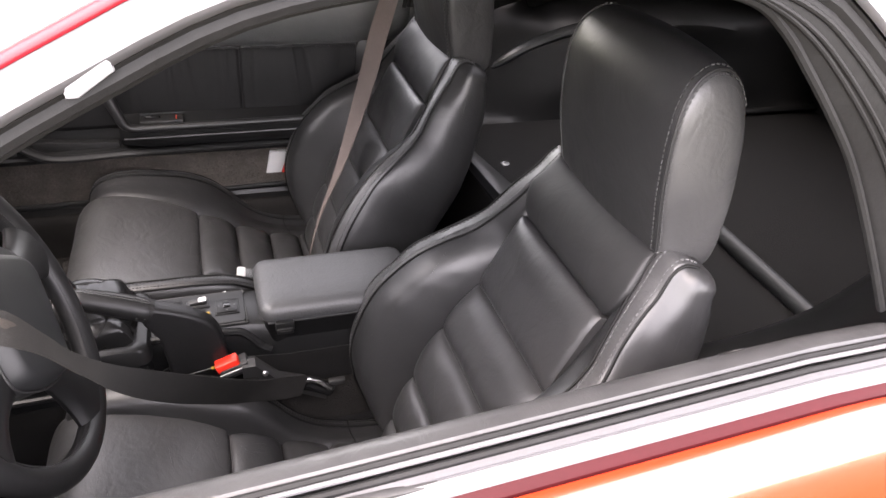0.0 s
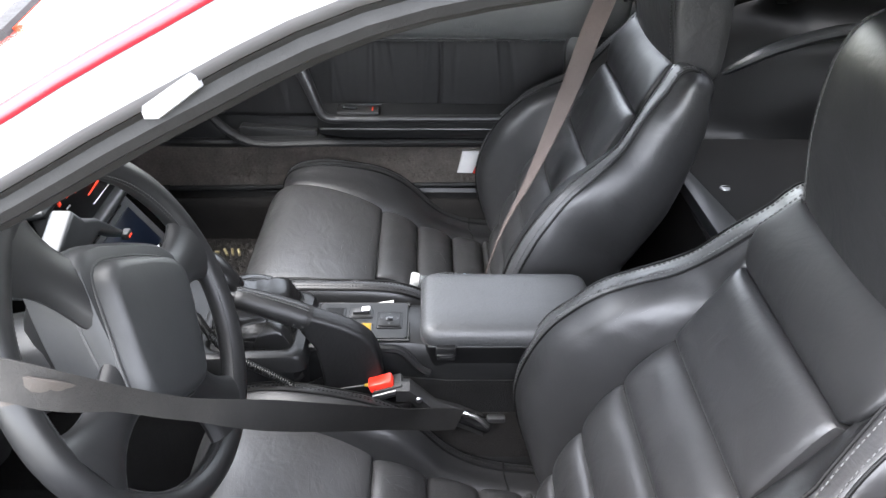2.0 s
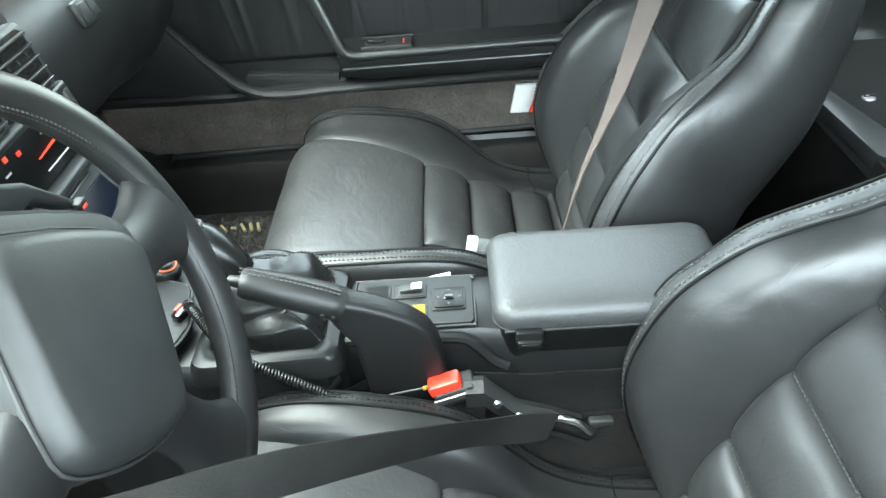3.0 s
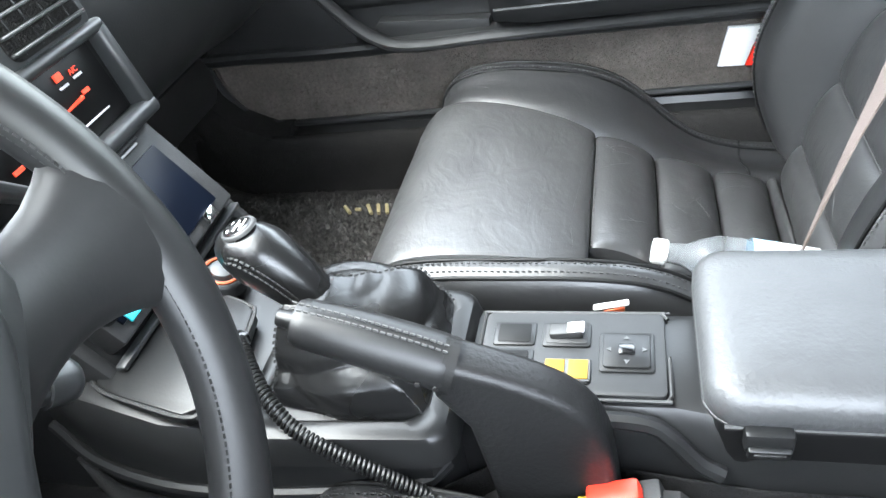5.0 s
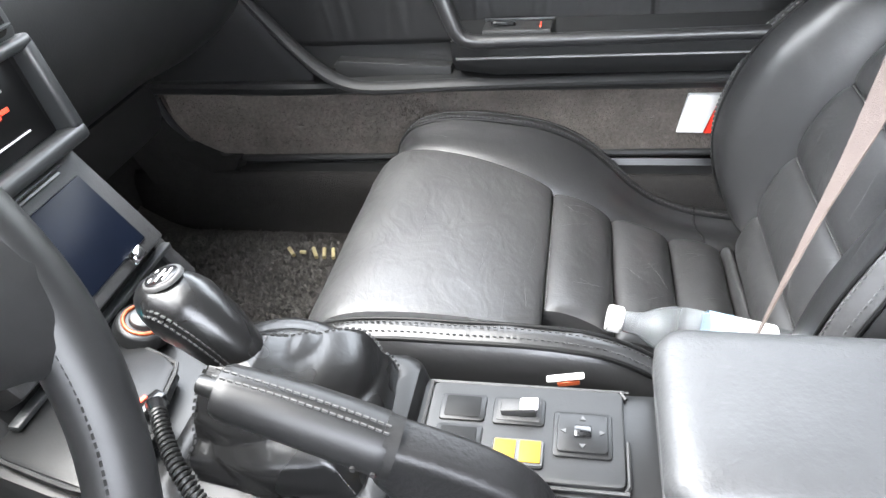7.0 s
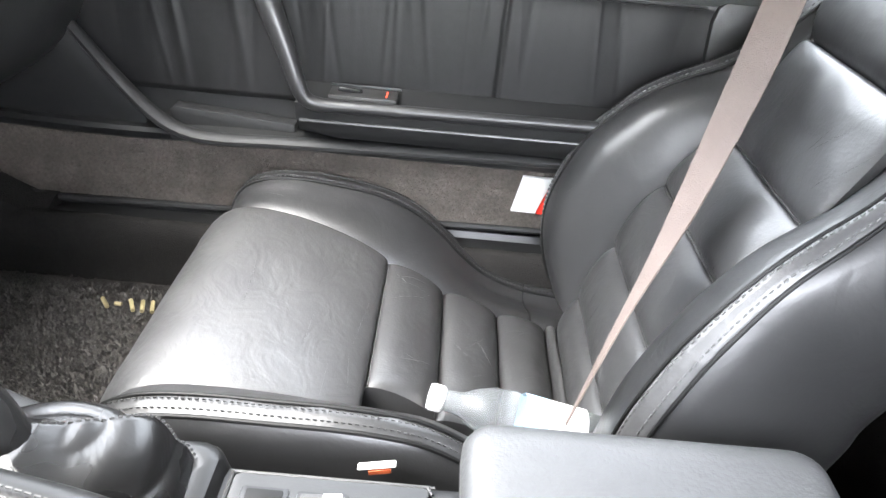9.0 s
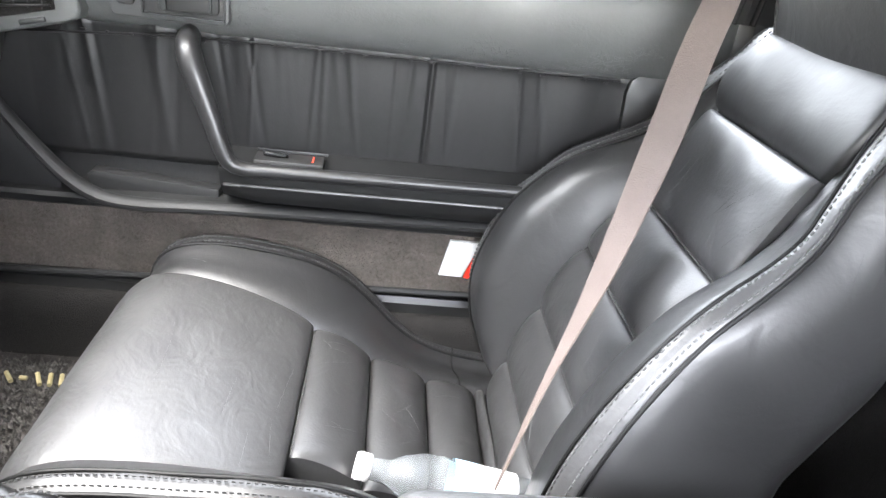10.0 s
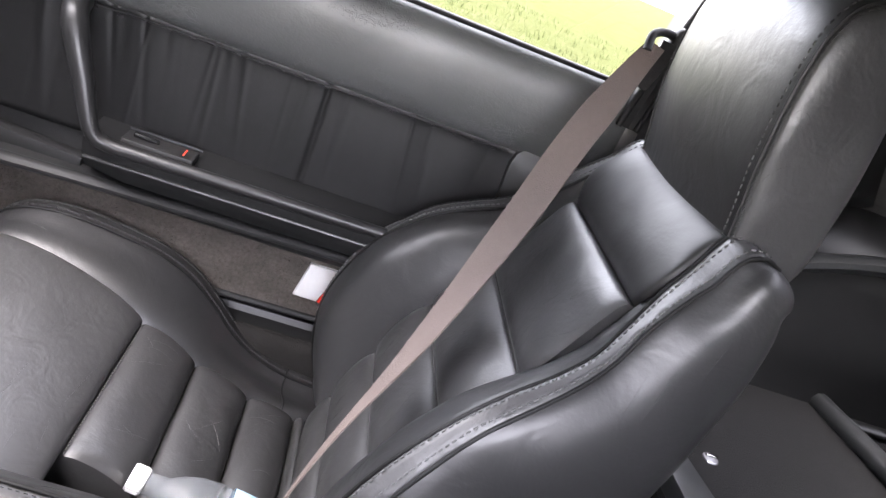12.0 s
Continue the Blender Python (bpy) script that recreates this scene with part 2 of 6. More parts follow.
# Pane tints are added to cut the light that reaches the cabin.
SCREEN_PANE = pane_material("tinted_windscreen", (0.66, 0.675, 0.67))
SIDE_PANE = pane_material("tinted_side_pane", (0.60, 0.62, 0.615))
HATCH_DIMMER = pane_material("dimming_hatch_pane", (0.34, 0.345, 0.34))
BOTTLE = bpy.data.materials.new("clear_bottle_plastic")
BOTTLE.use_nodes = True
_b = BOTTLE.node_tree.nodes["Principled BSDF"]
_b.inputs["Base Color"].default_value, _b.inputs["Roughness"].default_value = (0.78, 0.82, 0.84, 1), 0.07
_b.inputs["Transmission Weight"].default_value, _b.inputs["IOR"].default_value = 0.95, 1.2

# ---- building helpers ----


def thing(name, base, label, category, group="", kind=""):
    """An Empty at the base of a thing, whose parts hang under it."""
    e = new(name)
    e.location = base
    e.empty_display_size = 0.05
    return tagged(e, label, category, group, kind)


def link(name, verts, faces, mat, parent=None, label="", sharp=38):
    """A mesh object in world coordinates, under parent when there is one."""
    me = bpy.data.meshes.new(name)
    me.from_pydata([tuple(v) for v in verts], [], faces)
    bm = bmesh.new()
    bm.from_mesh(me)
    bmesh.ops.recalc_face_normals(bm, faces=bm.faces)
    bm.to_mesh(me)
    bm.free()
    me.polygons.foreach_set("use_smooth", [True] * len(me.polygons))
    me.set_sharp_from_angle(angle=radians(sharp))
    me.materials.append(mat)
    ob = new(name, me)
    if parent is not None:
        ob.parent = parent
        root, shift = parent, Vector()
        while root is not None:
            shift += root.location
            root = root.parent
        if parent.parent is None:
            ob.matrix_parent_inverse = Matrix.Translation(-shift)
    if label:
        tagged(ob, label)
    return ob


def part(name, bm, mat, parent=None, label="", sharp=38):
    bm.verts.index_update()
    verts, faces = [v.co.copy() for v in bm.verts], [[v.index for v in f.verts] for f in bm.faces]
    bm.free()
    return link(name, verts, faces, mat, parent, label, sharp)


def spline(points, n):
    """n points evenly along a smooth curve through the given ones (of any dimension)."""
    p = np.array(points, float)
    if len(p) == 2:
        return [Vector(p[0] + (p[1] - p[0]) * k / (n - 1)) for k in range(n)]
    q = np.vstack([2 * p[0] - p[1], p, 2 * p[-1] - p[-2]])
    fine = []
    for k in range(1, len(q) - 2):
        for s in np.linspace(0, 1, 24, endpoint=False):
            a, b, c, d = q[k - 1], q[k], q[k + 1], q[k + 2]
            fine.append(0.5 * (2 * b + (c - a) * s + (2 * a - 5 * b + 4 * c - d) * s**2 + (3 * b - a - 3 * c + d) * s**3))
    fine = np.array(fine + [p[-1]])
    run = np.r_[0, np.cumsum(np.linalg.norm(np.diff(fine, axis=0), axis=1))]
    at = np.linspace(0, run[-1], n)
    return [Vector([np.interp(a, run, fine[:, j]) for j in range(p.shape[1])]) for a in at]


def curve_at(rows, x):
    """Linear reading of a table of (x, value)."""
    return float(np.interp(x, [r[0] for r in rows], [r[1] for r in rows]))


def loft(rings, cap=True, closed=True):
    """Vertices and faces of a skin over rings of equally many points."""
    n, verts, faces = len(rings[0]), [], []
    for r in rings:
        verts += [Vector(v) for v in r]
    for i in range(len(rings) - 1):
        for j in range(n if closed else n - 1):
            k = (j + 1) % n
            faces.append([i * n + j, i * n + k, (i + 1) * n + k, (i + 1) * n + j])
    if cap and closed:
        for i, flip in ((0, True), (len(rings) - 1, False)):
            c = len(verts)
            verts.append(sum((Vector(v) for v in rings[i]), Vector()) / n)
            for j in range(n):
                tri = [i * n + j, i * n + (j + 1) % n, c]
                faces.append(tri[::-1] if flip else tri)
    return verts, faces


def tube(points, radius, n=10, count=0, flat=1.0, side=None):
    """A round (or flattened, along side) rod along points. radius: a number or a table of (0..1, radius)."""
    pts = spline(points, count or max(8, 6 * len(points))) if count != -1 else [Vector(p) for p in points]
    rings, up = [], None
    for k, p in enumerate(pts):
        d = (pts[min(k + 1, len(pts) - 1)] - pts[max(k - 1, 0)]).normalized()
        if up is None:
            up = Vector(side) if side is not None else (Vector((0, 0, 1)) if abs(d.z) < 0.9 else Vector((1, 0, 0)))
        u = (up - d * up.dot(d)).normalized()
        v = d.cross(u)
        up = u
        r = radius if isinstance(radius, (int, float)) else curve_at(radius, k / (len(pts) - 1))
        rings.append([p + r * (math.cos(a) * u + flat * math.sin(a) * v) for a in (2 * math.pi * j / n for j in range(n))])
    return loft(rings)


def box(cx, cy, cz, dx, dy, dz, r=0.003, seg=2, m=None):
    """A rounded box as a bmesh."""
    bm = bmesh.new()
    bmesh.ops.create_cube(bm, size=1.0)
    bmesh.ops.scale(bm, vec=(dx, dy, dz), verts=bm.verts)
    r = min(r, 0.45 * min(dx, dy, dz))
    if r > 0:
        bmesh.ops.bevel(bm, geom=list(bm.edges), offset=r, segments=seg, profile=0.5, affect="EDGES")
    bmesh.ops.transform(bm, matrix=(m if m is not None else Matrix.Translation((cx, cy, cz))), verts=bm.verts)
    return bm


def disc(m, r, h, r2=None, n=28, bevel=0.0):
    """A round, tapered block of height h along z of the pose m, standing on its origin."""
    bm = bmesh.new()
    bmesh.ops.create_cone(bm, cap_ends=True, segments=n, radius1=r, radius2=r if r2 is None else r2, depth=h, matrix=Matrix.Translation((0, 0, h / 2)))
    if bevel:
        rims = [e for e in bm.edges if abs(e.verts[0].co.z - e.verts[1].co.z) < 1e-6 and e.verts[0].co.z > h * 0.5 and len(e.link_faces) == 2]
        bmesh.ops.bevel(bm, geom=rims, offset=bevel, segments=2, profile=0.5, affect="EDGES")
    bmesh.ops.transform(bm, matrix=m, verts=bm.verts)
    return bm


def ring(m, r, tube_r, n=36, k=10):
    verts, faces = loft([[m @ Vector(((r + tube_r * math.cos(b)) * math.cos(a), (r + tube_r * math.cos(b)) * math.sin(a), tube_r * math.sin(b)))
                          for b in (2 * math.pi * j / k for j in range(k))] for a in (2 * math.pi * i / n for i in range(n + 1))], cap=False)
    return verts, faces


def slab(outline, axis, a, b, bevel=0.003, seg=2):
    """A plate: an outline of 2D points in the plane across axis, from a to b along it, with rounded edges."""
    bm = bmesh.new()
    place = {"x": lambda p, c: (c, p[0], p[1]), "y": lambda p, c: (p[0], c, p[1]), "z": lambda p, c: (p[0], p[1], c)}[axis]
    low, high = ([bm.verts.new(place(p, c)) for p in outline] for c in (a, b))
    n = len(outline)
    bm.faces.new(low)
    bm.faces.new(high[::-1])
    for j in range(n):
        bm.faces.new([low[j], high[j], high[(j + 1) % n], low[(j + 1) % n]])
    bmesh.ops.recalc_face_normals(bm, faces=bm.faces)
    if bevel:
        rims = [e for e in bm.edges if (e.verts[0] in low) == (e.verts[1] in low)]
        bmesh.ops.bevel(bm, geom=rims, offset=bevel, segments=seg, profile=0.5, affect="EDGES")
    return bm


def rounded(x0, y0, x1, y1, r, k=5):
    """The outline of a rectangle with round corners."""
    out = []
    for cx, cy, a0 in ((x1 - r, y1 - r, 0), (x0 + r, y1 - r, 90), (x0 + r, y0 + r, 180), (x1 - r, y0 + r, 270)):
        out += [(cx + r * math.cos(radians(a0 + 90 * j / k)), cy + r * math.sin(radians(a0 + 90 * j / k))) for j in range(k + 1)]
    return out


def pillow(surface, puff, nu=18, nv=12, deep=0.012, pu=3.0, pv=3.0, rough=0.0006, seed=0):
    """A stuffed panel over surface(u, v) -> (place, normal): full in the middle, sunk along its edges."""
    verts, faces = [], []
    f = lambda s, p: max(0.0, 1 - abs(2 * s - 1) ** p) ** (1 / p)
    ease = lambda k, n: 0.5 - 0.5 * math.cos(math.pi * k / n)
    for low in (False, True):
        for i in range(nu + 1):
            for j in range(nv + 1):
                u, v = ease(i, nu), ease(j, nv)
                p, nrm = surface(u, v)
                h = -deep if low else puff * f(u, pu) * f(v, pv) + rough * 4 * (noise.noise(p * 26 + Vector((seed, 0, 0)))) * f(u, 2) * f(v, 2)
                verts.append(p + nrm * h)
    w, half = nv + 1, (nu + 1) * (nv + 1)
    for i in range(nu):
        for j in range(nv):
            a = i * w + j
            faces += [[a, a + 1, a + w + 1, a + w], [half + a, half + a + w, half + a + w + 1, half + a + 1]]
    edge = [j for j in range(nv)] + [i * w + nv for i in range(nu)] + [nu * w + j for j in range(nv, 0, -1)] + [i * w for i in range(nu, 0, -1)]
    for a, b in zip(edge, edge[1:] + edge[:1]):
        faces.append([b, a, half + a, half + b])
    return verts, faces


def stitches(path, normal, pitch=0.0052, length=0.0034, wide=0.0010, lift=0.0004, skip=0.0):
    """A row of short thread stitches along a path, as one mesh."""
    run = sum((Vector(b) - Vector(a)).length for a, b in zip(path, path[1:]))
    pts = spline(path, max(3, int(run / pitch)))
    verts, faces = [], []
    for k in range(len(pts) - 1):
        d = (pts[k + 1] - pts[k]).normalized()
        nrm = normal(k / (len(pts) - 1)) if callable(normal) else Vector(normal)
        nrm = (nrm - d * nrm.dot(d)).normalized()
        s, c = d.cross(nrm), pts[k] + nrm * lift
        base = len(verts)
        for lift2 in (-0.001, 0.0007):
            for a, b in ((-1, -1), (1, -1), (1, 1), (-1, 1)):
                verts.append(c + d * (a * length / 2) + s * (b * wide / 2) + nrm * lift2)
        q = [base + i for i in range(8)]
        faces += [[q[4], q[5], q[6], q[7]], [q[0], q[1], q[5], q[4]], [q[1], q[2], q[6], q[5]], [q[2], q[3], q[7], q[6]], [q[3], q[0], q[4], q[7]]]
    return verts, faces


def ribbon(points, across, width, thick=0.0016, n=60, sag=0.0):
    """A strap along points; across: its sideways directions at those points."""
    pts, sides = spline(points, n), spline(across, n)
    rings = []
    for k, p in enumerate(pts):
        d = (pts[min(k + 1, n - 1)] - pts[max(k - 1, 0)]).normalized()
        s = (sides[k] - d * sides[k].dot(d)).normalized()
        u = d.cross(s)
        w = width if isinstance(width, (int, float)) else curve_at(width, k / (n - 1))
        rings.append([p + s * (w / 2 * a) + u * (thick / 2 * b) for a, b in ((-1, -1), (-0.5, -1.15), (0, -1), (0.5, -1.15), (1, -1), (1, 1), (0.5, 0.85), (0, 1), (-0.5, 0.85), (-1, 1))])
    return loft(rings)


# ---- ground ----
def ground():
    verts, faces, n = [], [], 48
    edges = [s * 900.0 * (abs(s) ** 3.2) for s in np.linspace(-1, 1, n + 1)]
    for x in edges:
        for y in edges:
            verts.append((x, y, 0.03 * noise.noise(Vector((x * 0.6, y * 0.6, 0))) if 1.6 < abs(y) < 60 else 0.0))
    for i in range(n):
        for j in range(n):
            a = i * (n + 1) + j
            faces.append([a, a + 1, a + n + 2, a + n + 1])
    tagged(link("ground", verts, faces, GRASS), "sunlit pale green grass field with dry patches", "ground", kind="structure")
    # short uneven blades on the side of the car that the passenger window looks out on
    rnd, verts, faces = random.Random(5), [], []
    for _ in range(14000):
        y = 1.3 + 14 * rnd.random() ** 1.6
        x = -4.5 + rnd.random() * (6 + y * 0.55)
        if noise.noise(Vector((x * 0.9, y * 0.9, 3))) < -0.12:
            continue
        h, a, w = 0.05 + 0.09 * rnd.random(), rnd.random() * 6.28, 0.006 + 0.004 * rnd.random()
        lean = Vector((math.cos(a + 1.2), math.sin(a + 1.2), 0)) * h * 0.5
        s, p, b = Vector((math.cos(a), math.sin(a), 0)) * w, Vector((x, y, -0.01)), len(verts)
        verts += [p - s, p + s, p + s * 0.6 + lean * 0.4 + Vector((0, 0, h * 0.6)), p - s * 0.6 + lean * 0.4 + Vector((0, 0, h * 0.6)), p + lean + Vector((0, 0, h))]
        faces += [[b, b + 1, b + 2, b + 3], [b + 3, b + 2, b + 4]]
    tagged(link("grass", verts, faces, BLADE), "short uneven grass, bright green and straw coloured", "grass", kind="stuff")


ground()

# ---- car body ----
RAIL = [(-0.86, 0.715, 0.90), (-0.60, 0.665, 0.985), (-0.30, 0.612, 1.116), (-0.17, 0.603, 1.184), (-0.04, 0.600, 1.242), (0.14, 0.597, 1.268), (0.30, 0.598, 1.274),
        (0.40, 0.603, 1.257), (0.47, 0.610, 1.218), (0.56, 0.625, 1.142), (0.68, 0.655, 1.01), (0.75, 0.690, 0.905)]


def side_y(z, x):
    """Half width of the painted body at height z and length x."""
    y = curve_at([(0.18, 0.76), (0.3, 0.81), (0.45, 0.83), (0.62, 0.825), (0.74, 0.809), (0.80, 0.797), (0.84, 0.781), (0.86, 0.765), (0.875, 0.742), (0.92, 0.70)], z)
    return y * curve_at([(-2.25, 0.72), (-2.1, 0.84), (-1.7, 0.93), (-1.2, 0.985), (-0.8, 1.0), (0.9, 1.0), (1.5, 0.98), (1.95, 0.88), (2.06, 0.78)], x)


def top_z(x):
    """Height at which the side turns into bonnet, belt line or tail."""
    return curve_at([(-2.25, 0.55), (-2.1, 0.62), (-1.6, 0.74), (-1.1, 0.82), (-0.85, 0.86), (-0.4, 0.873), (0.7, 0.873), (1.5, 0.89), (1.95, 0.90), (2.06, 0.86)], x)


car = thing("coupe_body", (0, 0, 0), "orange-red two-seat sports coupe body with black window rubber", "car")


def body_side(sign, x0, x1, name, parent, n=40, rows=44):
    verts, faces, keep = [], [], []
    for i in range(n + 1):
        x = x0 + (x1 - x0) * i / n
        for j in range(rows + 1):
            z = 0.2 + (top_z(x) - 0.2) * j / rows
            verts.append(Vector((x, sign * side_y(z, x), z)))
    for inner in (0.0, 0.012):
        for i in range(n):
            for j in range(rows):
                c = [i * (rows + 1) + j, i * (rows + 1) + j + 1, (i + 1) * (rows + 1) + j + 1, (i + 1) * (rows + 1) + j]
                mid = sum((verts[k] for k in c), Vector()) / 4
                if all(math.hypot(mid.x - ax, mid.z - 0.31) > 0.345 for ax in (-1.35, 1.08)) and not inner:
                    faces.append(c)
    ob = link(name, verts, faces, PAINT, parent)
    mod = ob.modifiers.new("thickness", "SOLIDIFY")
    mod.thickness, mod.offset = 0.008, -1
    return ob


def skin(name, rows, mat, parent, thick=0.006):
    """A sheet over rows of points, with thickness."""
    verts, faces = loft(rows, cap=False, closed=False)
    ob = link(name, verts, faces, mat, parent)
    mod = ob.modifiers.new("thickness", "SOLIDIFY")
    mod.thickness, mod.offset = thick, 0
    return ob


for sign in (-1, 1):
    body_side(sign, -2.25, -0.94, "front_wing", car, 60)
    body_side(sign, 0.735, 2.06, "rear_quarter_panel", car, 64)
    tagged(skin("quarter_lining", [[(x, sign * (side_y(z, x) - 0.03), z) for z in np.linspace(0.62, top_z(x) - 0.002, 6)] for x in np.linspace(0.745, 1.95, 14)], HEADLINER, car), "dark fabric quarter lining")
    for ax in (-1.35, 1.08):
        arch = [(ax + 0.352 * math.cos(a), sign * (side_y(0.31 + 0.352 * math.sin(a), ax) + 0.002), 0.31 + 0.352 * math.sin(a)) for a in np.linspace(-0.2, math.pi + 0.2, 26)]
        link("wheel_arch", *tube(arch, 0.018, 8, -1), PAINT, car)


ys = np.linspace(-1, 1, 15)
skin("bonnet", [[(x, s * side_y(top_z(x), x), top_z(x) + 0.045 * (1 - s * s)) for s in ys] for x in np.linspace(-2.24, -0.93, 18)], PAINT, car)
skin("tail_panel", [[(x, s * side_y(top_z(x), x) * 0.99, top_z(x) + 0.03 * (1 - s * s)) for s in ys] for x in np.linspace(1.62, 2.05, 8)], PAINT, car)
skin("front_bumper", [[(-2.25 + 0.05 * s * s - 0.10 * (1 - abs(z - 0.42) / 0.22) * 0.4, s * 0.6, z) for s in ys] for z in np.linspace(0.2, 0.56, 6)], PAINT, car, 0.02)
skin("rear_bumper", [[(2.06 - 0.05 * s * s + 0.05 * (1 - abs(z - 0.5) / 0.3), s * 0.65, z) for s in ys] for z in np.linspace(0.2, 0.86, 8)], PAINT, car, 0.02)
skin("underbody", [[(x, s * 0.74, 0.2) for s in ys] for x in np.linspace(-2.2, 2.0, 12)], PLASTIC_DARK, car, 0.01)

# side window rims: rubber, bright strip, thin red line and painted pillar, on either side
rail = spline(RAIL, 60)


def rim_point(k, n, b, sign):
    p = rail[k]
    d = rail[min(k + 1, 59)] - rail[max(k - 1, 0)]
    d = Vector((d.x, 0, d.z)).normalized()
    up = Vector((-d.z, 0, d.x))
    q = p + up * n + Vector((0, -b, 0))
    return Vector((q.x, sign * q.y, q.z))


def rim_strip(sign, profile, name, mat, k0=0, k1=60, label=""):
    rows = [[rim_point(k, n, b, sign) for n, b in profile] for k in range(k0, k1)]
    ob = skin(name, rows, mat, car, 0.003)
    if label:
        tagged(ob, label)
    return ob


for sign in (-1, 1):
    link("window_seal", *tube([rim_point(k, 0.004, 0.004, sign) for k in range(60)], 0.009, 8, -1), RUBBER, car, "black rubber window seal")
    link("inner_seal", *tube([rim_point(k, -0.008, 0.03, sign) for k in range(60)], 0.007, 8, -1), RUBBER, car, "black rubber window seal")
    rim_strip(sign, [(0.006, 0.0), (0.012, -0.003), (0.016, 0.002)], "seal_lip", RUBBER)
    rim_strip(sign, [(0.014, -0.006), (0.020, -0.008), (0.034, 0.002), (0.040, 0.010)], "window_trim", BRIGHT_TRIM, label="bright satin window trim strip")
    rim_strip(sign, [(0.040, 0.009), (0.043, 0.010), (0.048, 0.014)], "drip_line", DRIP_RED, label="thin red drip line")
    rim_strip(sign, [(0.047, 0.013), (0.058, 0.03), (0.068, 0.06), (0.072, 0.10)], "roof_pillar", PAINT)
    rim_strip(sign, [(-0.012, 0.035), (0.0, 0.06), (0.03, 0.075), (0.05, 0.09)], "pillar_trim", PLASTIC, label="black inner pillar trim")
    rim_strip(sign, [(0.036, 0.020), (0.048, 0.036), (0.060, 0.066), (0.064, 0.112)], "pillar_lining", HEADLINER, 30, label="dark pillar lining")
    # broad black rubber where the rear of the side glass meets the quarter panel
    outer = [rail[k] for k in range(34, 60)]
    inner = spline([(0.235, 0.592, 1.262), (0.30, 0.594, 1.258), (0.356, 0.598, 1.247), (0.394, 0.599, 1.223), (0.428, 0.600, 1.192), (0.485, 0.602, 1.135), (0.532, 0.606, 1.080), (0.590, 0.616, 0.990), (0.638, 0.632, 0.900)], len(outer))
    across = lambda k, f: Vector((outer[k].x + (inner[k].x - outer[k].x) * f, sign * (outer[k].y + (inner[k].y - outer[k].y) * f + 0.006 * math.sin(math.pi * f)), outer[k].z + (inner[k].z - outer[k].z) * f))
    tagged(skin("quarter_pillar", [[across(k, f) for f in np.linspace(0, 1, 8)] for k in range(len(outer))], RUBBER, car, 0.003), "black quarter pillar with rubber seals")
    for f, r in ((0.22, 0.003), (0.5, 0.0025), (0.62, 0.0025), (1.0, 0.005)):
        link("pillar_seal", *tube([across(k, f) + Vector((0, sign * 0.002, 0)) for k in range(len(outer))], r, 8, 60), RUBBER, car)

# roof, windscreen and hatch
roof_rows = []
for k in range(18, 47):
    a, b = rim_point(k, 0.070, 0.09, -1), rim_point(k, 0.070, 0.09, 1)
    roof_rows.append([a.lerp(b, (s + 1) / 2) + Vector((0, 0, 0.035 * (1 - s * s))) for s in ys])
roof_rows = [r for r in roof_rows if r[0].z > 1.2]
skin("roof", roof_rows, PAINT, car, 0.008)
lin = [[p - Vector((0, 0, 0.028)) for p in r] for r in roof_rows]
ceiling = skin("ceiling", lin, HEADLINER, None, 0.006)
tagged(ceiling, "dark fabric headliner under the roof", "ceiling", kind="structure")
front_edge, rear_edge = roof_rows[0], roof_rows[-1]
screen_rows = [[Vector((-0.98 + 0.12 * s * s, 0.70 * s, 0.90)).lerp(front_edge[i], k / 8) + Vector((0, 0, 0.03 * math.sin(math.pi * k / 8))) for i, s in enumerate(ys)] for k in range(9)]
hatch_rows = [[rear_edge[i].lerp(Vector((1.66, 0.62 * s, 0.92 + 0.03 * (1 - s * s))), k / 10) + Vector((0, 0, 0.06 * math.sin(math.pi * k / 10))) for i, s in enumerate(ys)] for k in range(11)]
for name, rows in (("windscreen", screen_rows), ("hatch_glass", hatch_rows)):
    verts, faces = loft(rows, cap=False, closed=False)
    glass = link(name, verts, faces, SCREEN_PANE if name == "windscreen" else HATCH_DIMMER, car, "curved windscreen, tint added to dim light from the front" if name == "windscreen" else "curved hatch glass, tint added to dim the deck")
    border = [r[0] for r in rows] + rows[-1][1:] + [r[-1] for r in rows[::-1]][1:] + rows[0][::-1][1:]
    link("glass_seal", *tube(border, 0.012, 8, -1), RUBBER, car)
for sign in (-1, 1):
    # painted panel between side glass and hatch glass
    lower = [(0.76 + 0.89 * k / 10, sign * side_y(0.873, 0.9) * (1 - 0.02 * k / 10), 0.878) for k in range(11)]
    link_rows = [[Vector(lower[k]).lerp(hatch_rows[k][0 if sign < 0 else -1], s) - Vector((0, sign * 0.03, 0.014 * s)) for s in np.linspace(0, 1, 6)] for k in range(11)]
    tagged(skin("sail_lining", link_rows, HEADLINER, car), "dark fabric lining of the rear pillar")
    skin("sail_panel", [[Vector(lower[k]).lerp(hatch_rows[k][0 if sign < 0 else -1], s) for s in np.linspace(0, 1, 6)] for k in range(11)], PAINT, car)


